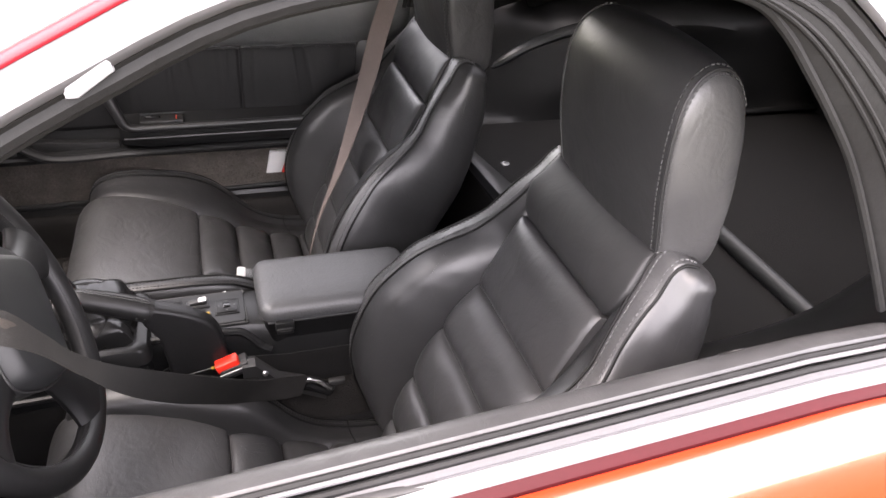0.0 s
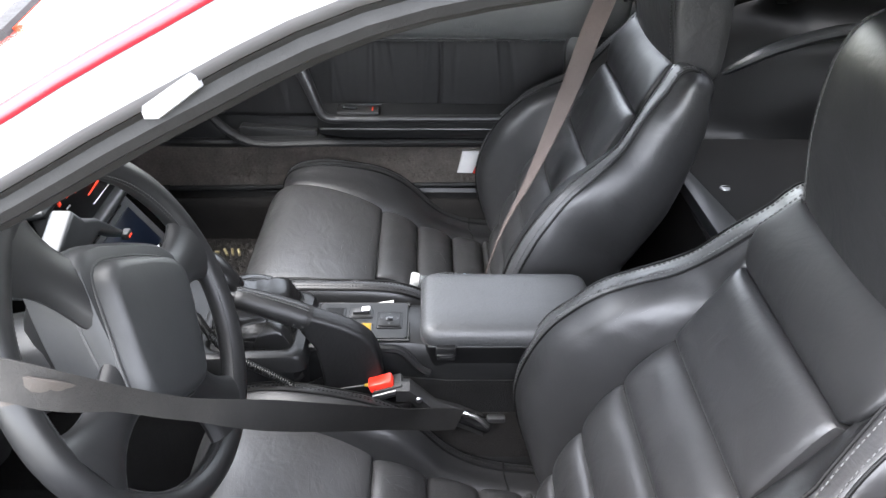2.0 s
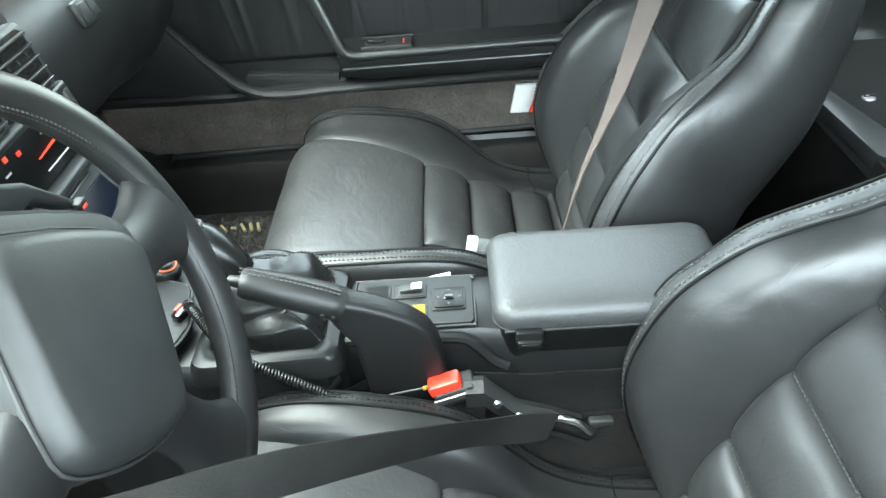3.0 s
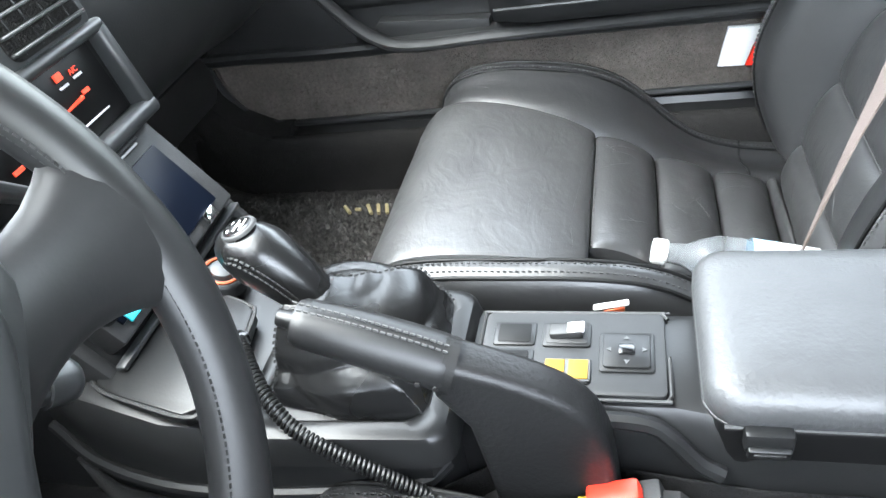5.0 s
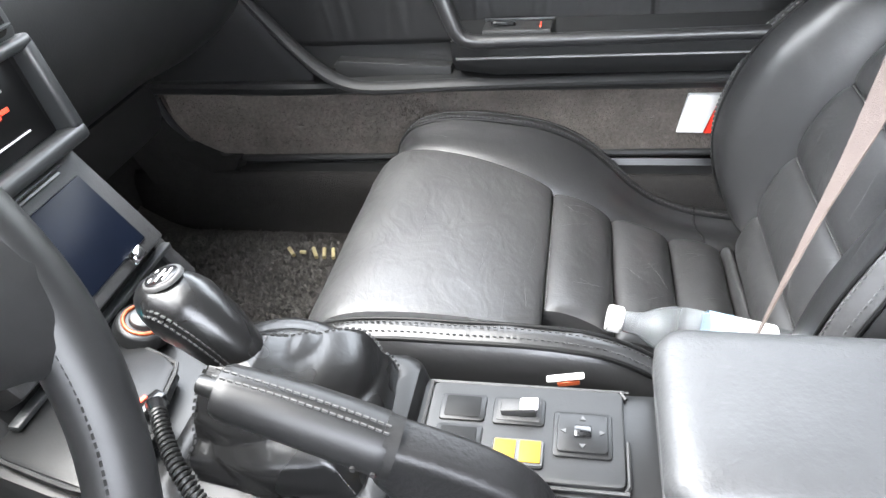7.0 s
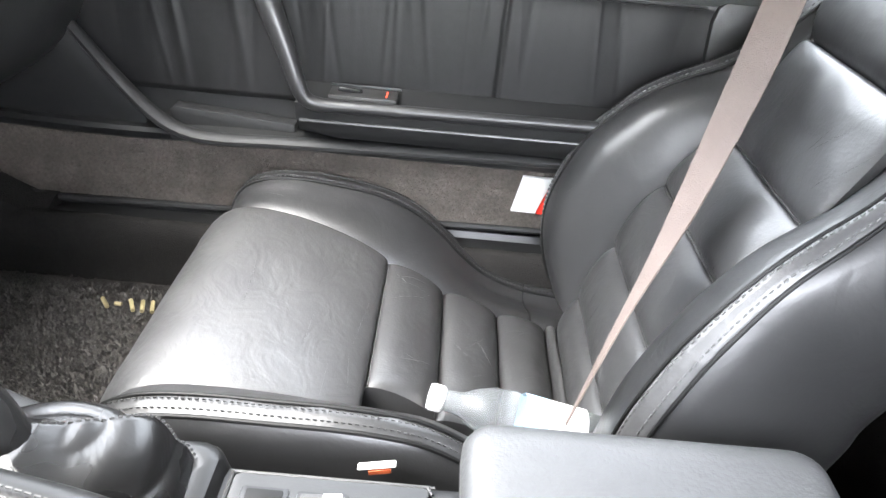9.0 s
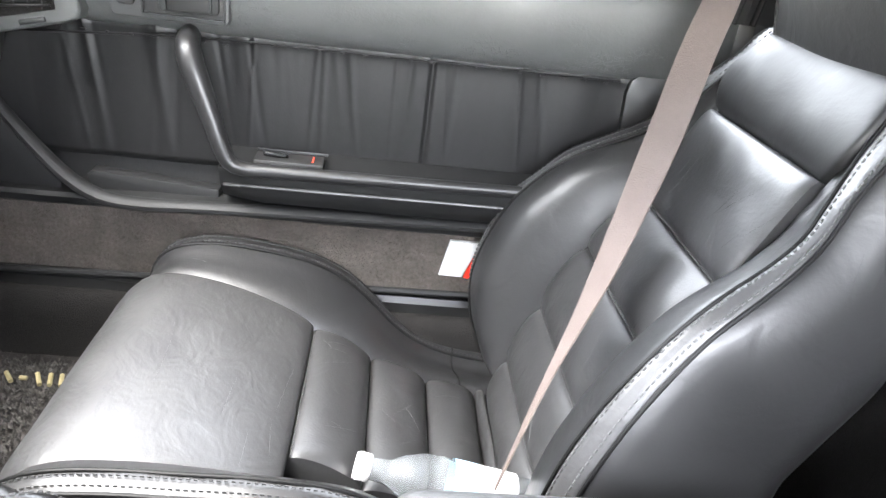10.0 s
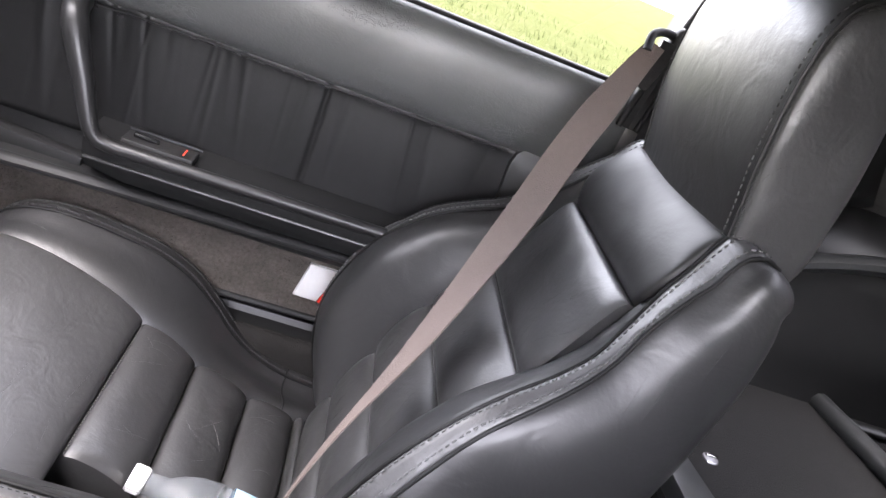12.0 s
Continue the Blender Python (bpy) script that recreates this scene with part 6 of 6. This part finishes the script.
for yc in (-0.047, 0.074):
    vb = slab(rounded(yc - 0.058, 0.814, yc + 0.058, 0.902, 0.014), "x", -0.012, 0.006, 0.004)
    lean = Matrix.Translation((-0.581, 0, 0.858)) @ Matrix.Rotation(radians(-12), 4, "Y") @ Matrix.Translation((0, 0, -0.858))
    bmesh.ops.transform(vb, matrix=lean, verts=vb.verts)
    vf = part("vent_bezel", vb, PLASTIC_GREY, stack, "grey vent bezel with rounded corners")
    # Black plate on the bezel stands for the shaded depth of the vent.
    vt = slab(rounded(yc - 0.049, 0.822, yc + 0.049, 0.894, 0.010), "x", 0.002, 0.0075, 0.0008)
    bmesh.ops.transform(vt, matrix=lean, verts=vt.verts)
    part("vent_throat", vt, FLOOR, vf)
    for k in range(5):
        part("vent_slat", box(0, 0, 0, 0.010, 0.096, 0.0032, 0.001, 1, lean @ Matrix.Translation((0.009, yc, 0.829 + 0.0145 * k))), PLASTIC_GREY, vf)
    for k in range(4):
        part("vent_vane", box(0, 0, 0, 0.004, 0.0022, 0.068, 0.0008, 1, lean @ Matrix.Translation((0.006, yc - 0.033 + 0.022 * k, 0.858))), PLASTIC, vf)
# heater panel in its frame
hp = part("heater_panel", box(0, 0, 0, 0.006, 0.215, 0.082, 0.003, 2, tiltm(-0.572, 0.012, 0.776)), HEATER, stack, "black heater panel with red markings")
for nm, dy, dz, sy, sz in (("heater_frame", 0, 0.033, 0.246, 0.012), ("heater_frame", 0.117, -0.006, 0.014, 0.086), ("heater_frame", -0.112, -0.006, 0.014, 0.086)):
    part(nm, box(0, 0, 0, 0.034, sy, sz, 0.005, 3, tiltm(-0.570 - dz * 0.2, 0.014 + dy, 0.780 + dz)), PLASTIC_GREY, stack)
part("heater_ledge", box(0, 0, 0, 0.040, 0.246, 0.016, 0.006, 3, tiltm(-0.562, 0.016, 0.728)), PLASTIC_GREY, stack, "grey ledge under the heater panel")


def on_panel(y, z, sy, sz, mat, name, roll=0):
    part(name, box(0, 0, 0, 0.0016, sy * 0.75, sz * 0.75, 0.0003, 1, tiltm(-0.5685 - (z - 0.78) * 0.21, y, z) @ Matrix.Rotation(radians(roll), 4, "X")), mat, hp)


for y, z, sy, sz, mat, name in ((0.063, 0.796, 0.013, 0.009, GLOWING_RED, "fan_mark"), (0.063, 0.787, 0.016, 0.003, GREY_MARK, "slider"), (0.084, 0.788, 0.016, 0.003, GREY_MARK, "slider"), (0.062, 0.751, 0.084, 0.002, GREY_MARK, "slider_line"), (0.081, 0.774, 0.013, 0.005, GLOWING_RED, "scale_mark"),
                                (-0.02, 0.796, 0.010, 0.008, GLOWING_RED, "air_mark"), (-0.045, 0.796, 0.010, 0.008, GLOWING_RED, "air_mark"), (-0.03, 0.782, 0.016, 0.003, GREY_MARK, "slider"), (-0.055, 0.775, 0.012, 0.006, GLOWING_RED, "air_mark"), (-0.03, 0.76, 0.016, 0.005, GLOWING_RED, "air_mark"), (0.005, 0.790, 0.010, 0.007, GLOWING_RED, "air_mark"), (-0.075, 0.790, 0.010, 0.007, GLOWING_RED, "air_mark")):
    on_panel(y, z, sy, sz, mat, name)
wedge = slab([(0.027, 0.7690), (0.072, 0.7708), (0.072, 0.7738)], "x", -0.5665, -0.5635, 0.0004)
part("temperature_wedge", wedge, GLOWING_RED, hp, "red temperature wedge")
txt = bpy.data.curves.new("ac_word", "FONT")
txt.body, txt.size, txt.extrude = "A/C", 0.0070, 0.0003
ob = bpy.data.objects.new("ac_word", txt)
scene.collection.objects.link(ob)
dg = bpy.context.evaluated_depsgraph_get()
me = bpy.data.meshes.new_from_object(ob.evaluated_get(dg))
bpy.data.objects.remove(ob)
me.transform(tiltm(-0.5710, 0.077, 0.791) @ Matrix(((0, 0, 1, 0), (1, 0, 0, 0), (0, 1, 0, 0), (0, 0, 0, 1))))
me.materials.clear()
me.materials.append(GLOWING_RED)
word = new("ac_word", me)
word.parent = hp
# player with screen, its dark surround and shelf
m = pose(-0.541, 0.018, 0.662, 0, -33, 0)
pr = part("player_surround", box(0, 0, 0, 0.03, 0.216, 0.112, 0.004, 2, m), PLASTIC_DARK, stack)
part("player_screen", box(0, 0, 0, 0.004, 0.182, 0.080, 0.003, 2, m @ Matrix.Translation((0.0155, -0.004, -0.004))), SCREEN, pr, "dark blue player screen")
part("disc_slot", box(0, 0, 0, 0.004, 0.15, 0.004, 0.001, 1, m @ Matrix.Translation((0.0158, 0, 0.047))), GLOSS_BLACK, pr)
part("slot_lip", box(0, 0, 0, 0.005, 0.16, 0.002, 0.0006, 1, m @ Matrix.Translation((0.016, 0, 0.0515))), PLASTIC_GREY, pr)
part("release_tab", box(0, 0, 0, 0.006, 0.020, 0.012, 0.002, 2, m @ Matrix.Translation((0.018, 0.062, -0.048))), CHROME, pr, "chrome release tab")
part("screen_card", box(0, 0, 0, 0.003, 0.034, 0.016, 0.001, 1, m @ Matrix.Translation((0.0185, -0.072, -0.040))), CYAN, pr, "cyan sticker")
part("volume_knob", disc(m @ Matrix.Translation((0.014, -0.098, -0.028)) @ Matrix.Rotation(radians(90), 4, "Y"), 0.009, 0.014, 0.008, 20, 0.001), GLOSS_BLACK, pr)
part("shelf_edge", box(0, 0, 0, 0.010, 0.236, 0.006, 0.002, 2, pose(-0.506, 0.016, 0.606, 0, 0, 0)), PLASTIC_GREY, stack)
# small switch plate on the face of the dashboard
m = pose(-0.612, 0.352, 0.838, 0, -18, 0)
dp = part("switch_plate", box(0, 0, 0, 0.012, 0.060, 0.040, 0.005, 2, m), PLASTIC_GREY, dash, "small plate with two switches")
for dy in (-0.013, 0.013):
    part("plate_switch", box(0, 0, 0, 0.006, 0.020, 0.028, 0.002, 2, m @ Matrix.Translation((0.005, dy, 0))), PLASTIC_DARK, dp)
# instrument hood behind the steering wheel, with its switch wings
hood = thing("instrument_hood", (-0.66, -0.36, 0.80), "black instrument hood with grey switch wings", "instruments")
link("hood", *loft([[(x, -0.36 + w * math.cos(a), 0.80 + h * math.sin(a)) for a in np.linspace(0, math.pi, 16)] + [(x, -0.36 - w, 0.76), (x, -0.36 + w, 0.76)] for x, w, h in ((-0.80, 0.22, 0.15), (-0.72, 0.225, 0.165), (-0.60, 0.22, 0.16), (-0.585, 0.20, 0.14))]), VINYL, hood)
part("dial_glass", box(-0.578, -0.36, 0.835, 0.006, 0.34, 0.12, 0.003, 2), GLOSS_BLACK, hood)
pod = [(-0.313, 0.856), (-0.222, 0.895), (-0.202, 0.87), (-0.172, 0.853), (-0.11, 0.793), (-0.121, 0.79), (-0.175, 0.835), (-0.221, 0.835), (-0.297, 0.842)]
for turn in (0, 1):
    face = [(-0.76 - y if turn else y, z) for y, z in pod]
    wg = part("switch_wing", slab(face, "x", -0.480, -0.452, 0.005, 3), PLASTIC_GREY, hood, "grey satin switch wing")
    tip, foot_ = face[4], face[0]
    part("wing_arm", box((-0.56 - 0.47) / 2, foot_[0], foot_[1] - 0.004, 0.12, 0.03, 0.022, 0.006), PLASTIC_GREY, wg)
    part("wing_button", box(-0.450, tip[0] + (0.008 if turn else -0.008), tip[1], 0.010, 0.016, 0.010, 0.002), PLASTIC_DARK, wg)
    part("wing_mark", box(-0.4445, tip[0] + (0.008 if turn else -0.008), tip[1] - 0.002, 0.001, 0.009, 0.003, 0.0002, 1), GLOWING_RED, wg)

# ---- steering wheel ----
C, R, TIP = Vector((-0.340, -0.3685, 0.838)), 0.186, 21.2
U, N, W = Vector((-math.sin(radians(TIP)), 0, math.cos(radians(TIP)))), Vector((math.cos(radians(TIP)), 0, math.sin(radians(TIP)))), Vector((0, 1, 0))
TURNED = radians(-36)  # the wheel stands turned to the right
W, U = W * math.cos(TURNED) + U * math.sin(TURNED), U * math.cos(TURNED) - W * math.sin(TURNED)
P = lambda a, b, c=0.0: C + W * a + U * b + N * c
sw_ = thing("steering_wheel", tuple(C - N * 0.10), "black four-spoke steering wheel with stitched leather rim and broad pad", "steering wheel")
rim_rows = []
for k in range(97):
    a = 2 * math.pi * k / 96
    fat = 1 + 0.12 * math.exp(-((abs(math.sin(a) - 0.35) / 0.2) ** 2)) * (abs(math.cos(a)) > 0.6)
    rim_rows.append([P((R + 0.0165 * fat * math.cos(b)) * math.cos(a), (R + 0.0165 * fat * math.cos(b)) * math.sin(a), 0.0155 * math.sin(b)) for b in (2 * math.pi * j / 16 for j in range(16))])
wr = link("rim", *loft(rim_rows, cap=False), GRIP, sw_, "black leather rim")
for off in (-0.0022, 0.0022):
    inner = [P((R - 0.0152) * math.cos(a), (R - 0.0160) * math.sin(a), 0.006 + off) for a in np.linspace(-math.pi, math.pi, 120)]
    link("stitching", *stitches(inner, lambda f: -(W * math.cos(-math.pi + 2 * math.pi * f) + U * math.sin(-math.pi + 2 * math.pi * f)), 0.004, 0.0026, 0.0004, -0.0004), THREAD_DARK, wr)
outline = [(0.0, 0.094), (0.05, 0.092), (0.076, 0.085), (0.088, 0.070), (0.086, 0.045), (0.076, 0.0), (0.062, -0.045), (0.054, -0.068), (0.040, -0.082), (0.0, -0.086)]
full = spline(outline + [(-a, b) for a, b in outline[-2:0:-1]] + [outline[0]], 57)[:-1]
pad_rows = []
for g, h in ((0.98, -0.050), (1.02, -0.02), (1.02, 0.0), (1.0, 0.010), (0.95, 0.016), (0.84, 0.018), (0.6, 0.019)):
    pad_rows.append([P(q[0] * g, q[1] * g, h) for q in full])
pd = link("pad", *loft(pad_rows), PADDED, sw_, "broad black centre pad")
link("pad_groove", *tube([P(q[0] * 1.006, q[1] * 1.006, -0.004) for q in full + full[:1]], 0.0022, 6, -1), PLASTIC_DARK, pd)
face = [(0.0, 0.070), (0.045, 0.067), (0.062, 0.058), (0.066, 0.040), (0.062, 0.0), (0.057, -0.045), (0.046, -0.070), (0.0, -0.079)]
face_loop = spline(face + [(-a, b) for a, b in face[-2:0:-1]] + [face[0]], 57)[:-1]
link("raised_face", *loft([[P(q[0] * g, q[1] * g, h) for q in face_loop] for g, h in ((1.10, 0.012), (1.08, 0.022), (1.03, 0.031), (0.97, 0.0355), (0.9, 0.037), (0.5, 0.0375))]), PADDED, pd, "raised flat pad face")
link("face_groove", *tube([P(q[0] * 1.115, q[1] * 1.115, 0.017) for q in face_loop + face_loop[:1]], 0.0016, 6, -1), PLASTIC_DARK, pd)
link("hub", *loft([[P(q[0] * g, q[1] * g, h) for q in full] for g, h in ((0.96, -0.008), (0.9, -0.04), (0.6, -0.085), (0.45, -0.10))]), PLASTIC, sw_)
for sign in (-1, 1):
    for (a0, b0, c0), (a1, b1, c1), wd0, wd1 in (((0.062, 0.040, 0.004), (0.158, 0.096, 0.0), 0.036, 0.044), ((0.040, -0.046, 0.004), (0.126, -0.124, 0.0), 0.036, 0.044)):
        rows = []
        d = Vector((a1 - a0, b1 - b0)).normalized()
        sd = Vector((-d.y, d.x))
        for f in np.linspace(0, 1, 9):
            w = wd0 + (wd1 - wd0) * f - 0.012 * math.sin(math.pi * f) + 0.016 * f**4
            ca, cb, cc = a0 + (a1 - a0) * f, b0 + (b1 - b0) * f, c0 + (c1 - c0) * f - 0.004 * math.sin(math.pi * f)
            rows.append([P(sign * (ca + sd.x * w * math.cos(t)), cb + sd.y * w * math.cos(t), cc + 0.015 * math.sin(t)) for t in (2 * math.pi * j / 16 for j in range(16))])
        link("spoke", *loft(rows), GRIP, sw_, "padded spoke")
col = thing("steering_column", (-0.45, -0.35, 0.70), "grey-black steering column cover with control stalks", "steering column")
link("cover", *tube([tuple(C - N * 0.07), tuple(C - N * 0.16), tuple(C - N * 0.28), (-0.62, -0.35, 0.63)], [(0, 0.05), (0.3, 0.062), (1, 0.07)], 14, 14), PLASTIC, col)
for sign in (-1, 1):
    a = C - N * 0.13 + W * (sign * 0.05) + U * 0.02
    b = a + W * (sign * 0.115) + U * 0.01 + N * 0.01
    st = link("stalk", *tube([tuple(a), tuple(a.lerp(b, 0.5)), tuple(b)], [(0, 0.007), (0.5, 0.009), (1, 0.012)], 12, 12), PLASTIC_GREY, col, "grey control stalk")
    link("stalk_knob", *tube([tuple(b), tuple(b + W * (sign * 0.022))], [(0, 0.0145), (0.8, 0.0145), (1, 0.011)], 14, 8), PLASTIC_GREY, st)
    part("stalk_mark", box(0, 0, 0, 0.012, 0.010, 0.0015, 0.0003, 1, Matrix.Translation(b + W * (sign * 0.012) + Vector((0.004, 0, 0.0142)))), GLOWING_RED, st)

# ---- belts ----
pb = thing("passenger_seat_belt", (0.07, 0.15, 0.45), "taupe shoulder belt drawn from the window post across the seat", "seat belt")
link("webbing", *ribbon([(0.383, 0.615, 1.022), (0.358, 0.590, 0.975), (0.306, 0.520, 0.882), (0.254, 0.435, 0.780), (0.178, 0.318, 0.656), (0.112, 0.222, 0.578), (0.075, 0.190, 0.470)], [(0.9, -0.1, 0.35), (0.92, -0.2, 0.2), (0.88, -0.36, 0.12), (0.76, -0.46, 0.22), (0.5, -0.65, 0.45), (0.15, -0.75, 0.62), (-0.08, -0.72, 0.70)], [(0, 0.026), (0.05, 0.032), (0.16, 0.044), (0.45, 0.046), (0.66, 0.040), (0.82, 0.022), (0.92, 0.014), (1, 0.012)]), WEBBING, pb, "taupe webbing")
link("anchor_loop", *tube([(0.372, 0.610, 1.012), (0.375, 0.622, 1.032), (0.395, 0.632, 1.040), (0.415, 0.638, 1.036), (0.420, 0.634, 1.022)], 0.006, 10, 24), PLASTIC_DARK, pb)
part("anchor", box(0, 0, 0, 0.045, 0.028, 0.040, 0.008, 3, pose(0.428, 0.640, 1.030, 0, 18)), PLASTIC_DARK, pb, "black belt anchor on the window post")
link("webbing_fold", *ribbon([(0.402, 0.622, 1.030), (0.396, 0.612, 1.000), (0.380, 0.596, 0.965)], [(0.9, -0.2, 0.3)] * 3, 0.020), WEBBING_DARK, pb)
db = thing("driver_seat_belt", (0.02, -0.15, 0.45), "black shoulder belt hanging twisted across the steering wheel", "seat belt")
link("webbing", *ribbon([(-0.42, -0.665, 1.09), (-0.32, -0.67, 1.076), (-0.258, -0.68, 1.079), (-0.232, -0.672, 1.060), (-0.225, -0.626, 1.005), (-0.221, -0.562, 0.927), (-0.202, -0.45, 0.796), (-0.144, -0.315, 0.64), (-0.07, -0.205, 0.515), (0.02, -0.165, 0.470)], [(0.2, 0.5, 0.8), (0.1, 0.3, 1), (0.0, 0.1, 1), (-0.1, 0.1, 1), (0.0, 0.1, 1), (0.1, 0.2, 0.9), (0.2, 0.3, 0.9), (0.4, 0.2, 0.8), (0.6, 0.3, 0.5), (0.8, 0.3, 0.3)], [(0, 0.034), (0.15, 0.026), (0.25, 0.016), (0.38, 0.018), (0.55, 0.034), (0.7, 0.044), (0.85, 0.047), (1, 0.044)]), WEBBING_DARK, db, "black webbing")
link("webbing_fold", *ribbon([(-0.405, -0.660, 1.060), (-0.317, -0.676, 1.060), (-0.269, -0.680, 1.070), (-0.237, -0.677, 1.066), (-0.228, -0.653, 1.035)], [(0.3, 0.5, 0.8), (0.8, -0.1, 0.6), (0.2, 0.5, 0.9), (0.8, 0.3, 0.4), (0.0, 0.1, 1)], [(0, 0.032), (0.4, 0.028), (0.7, 0.020), (1, 0.009)]), WEBBING_DULL, db, "faded folded webbing")
part("anchor_tongue", box(0, 0, 0, 0.03, 0.006, 0.05, 0.002, 2, pose(-0.317, -0.674, 1.084, 20, 40, 0)), STEEL, db, "steel belt tongue")
part("anchor", box(0, 0, 0, 0.05, 0.022, 0.034, 0.008, 3, pose(-0.405, -0.665, 1.085, 0, -25)), PLASTIC_DARK, db)

# pale clip on the driver's window rim
cl = thing("rim_clip", (-0.16, -0.60, 1.195), "pale grey plastic clip on the window rim", "clip")
m = pose(-0.163, -0.603, 1.2125, 0, -30, 0)
part("clip_plate", slab([(-0.021, -0.012), (-0.014, -0.016), (0.016, -0.013), (0.021, -0.003), (0.019, 0.005), (-0.014, 0.006)], "y", -0.008, 0.006, 0.003), CLIP_GREY, cl).data.transform(m)
part("clip_pad", slab([(-0.012, -0.006), (0.012, -0.007), (0.012, 0.001), (-0.010, 0.0)], "y", 0.004, 0.012, 0.002), PLASTIC_GREY, cl, "grey rubber pad").data.transform(m)

# ---- loose things ----
fm = thing("floor_mat", (-0.58, 0.41, 0.27), "dark grey-brown pile floor mat with gold stitched bars", "floor mat")
verts, faces, nx, ny = [], [], 44, 36
mo = random.Random(2)
for i in range(nx + 1):
    for j in range(ny + 1):
        x, y = -0.90 + 0.56 * i / nx, 0.215 + 0.392 * j / ny
        lift = max(0.0, -0.80 - x) ** 1.5 * 1.6 + 0.02 * max(0, (y - 0.56) / 0.05) ** 2 * 0.3
        verts.append((x, y, 0.281 + lift + mo.uniform(-0.0015, 0.0015)))
for i in range(nx):
    for j in range(ny):
        a = i * (ny + 1) + j
        faces.append([a, a + 1, a + ny + 2, a + ny + 1])
mo_ = link("mat", verts, faces, MAT_CARPET, fm)
md = mo_.modifiers.new("thickness", "SOLIDIFY")
md.thickness = 0.010
verts, faces = [], []
for _ in range(30000):
    x, y = -0.84 + 0.48 * mo.random(), 0.22 + 0.385 * mo.random()
    a, h = mo.random() * 6.28, 0.004 + 0.005 * mo.random()
    s, p = Vector((math.cos(a), math.sin(a), 0)) * 0.0019, Vector((x, y, 0.2895 + max(0.0, -0.80 - x) ** 1.5 * 1.6))
    k = len(verts)
    verts += [p - s, p + s, p + Vector((mo.uniform(-1, 1) * 0.006, mo.uniform(-1, 1) * 0.006, h))]
    faces.append([k, k + 1, k + 2])
tagged(link("pile", verts, faces, PILE, fm, "grey-brown carpet pile"), kind="stuff")
for stroke in ([(-0.510, 0.530), (-0.518, 0.556)], [(-0.526, 0.530), (-0.534, 0.556)], [(-0.540, 0.530), (-0.554, 0.556)], [(-0.563, 0.543), (-0.574, 0.544)], [(-0.582, 0.534), (-0.598, 0.554)]):
    link("emblem_bar", *tube([(a, b, 0.297) for a, b in stroke], 0.0036, 6, 8), GOLD_THREAD, fm, "gold stitched emblem bar")

bo = thing("water_bottle", (0.0, 0.27, 0.40), "clear plastic water bottle with white cap lying on the passenger seat", "bottle")
m = pose(-0.054, 0.253, 0.430, 0, 100, -4)
neck = [(0.012, 0.0), (0.013, 0.012), (0.014, 0.022), (0.022, 0.036), (0.029, 0.055), (0.0315, 0.08), (0.029, 0.10), (0.0315, 0.12), (0.029, 0.14), (0.0315, 0.16), (0.030, 0.185), (0.022, 0.192)]
link("bottle_body", *loft([[m @ Vector((r * math.cos(a), r * math.sin(a), z)) for a in (2 * math.pi * j / 28 for j in range(28))] for r, z in neck]), BOTTLE, bo, "clear thin plastic")
part("cap", disc(m @ Matrix.Translation((0, 0, -0.016)), 0.0145, 0.018, 0.0148, 28, 0.002), WHITE, bo, "white screw cap")
for k in range(24):
    part("cap_rib", box(0, 0, 0, 0.0012, 0.0012, 0.013, 0, 1, m @ Matrix.Rotation(2 * math.pi * k / 24, 4, "Z") @ Matrix.Translation((0.0149, 0, -0.007))), WHITE, bo)
link("paper_label", *loft([[m @ Vector(((r + 0.0006) * math.cos(a), (r + 0.0006) * math.sin(a), z)) for a in (2 * math.pi * j / 32 for j in range(32))] for r, z in ((0.0316, 0.118), (0.0316, 0.14), (0.0316, 0.165))], cap=False), PAPER, bo, "white label")
link("label_band", *loft([[m @ Vector(((r + 0.0009) * math.cos(a), (r + 0.0009) * math.sin(a), z)) for a in (2 * math.pi * j / 32 for j in range(32))] for r, z in ((0.0316, 0.092), (0.0316, 0.105), (0.0316, 0.120))], cap=False), PALE_BLUE, bo, "pale blue label band")

pk = thing("paper_packet", (-0.11, 0.075, 0.50), "white and orange-brown paper packet tucked between seat and console", "packet")
part("sleeve", box(0, 0, 0, 0.034, 0.009, 0.003, 0.001, 1, pose(-0.112, 0.078, 0.5110, -14, -9, 4)), PAPER, pk)
part("red_print", box(0, 0, 0, 0.020, 0.0025, 0.004, 0.0003, 1, pose(-0.109, 0.0738, 0.5080, -14, -9, 4)), ORANGE, pk, "orange-brown printed side")
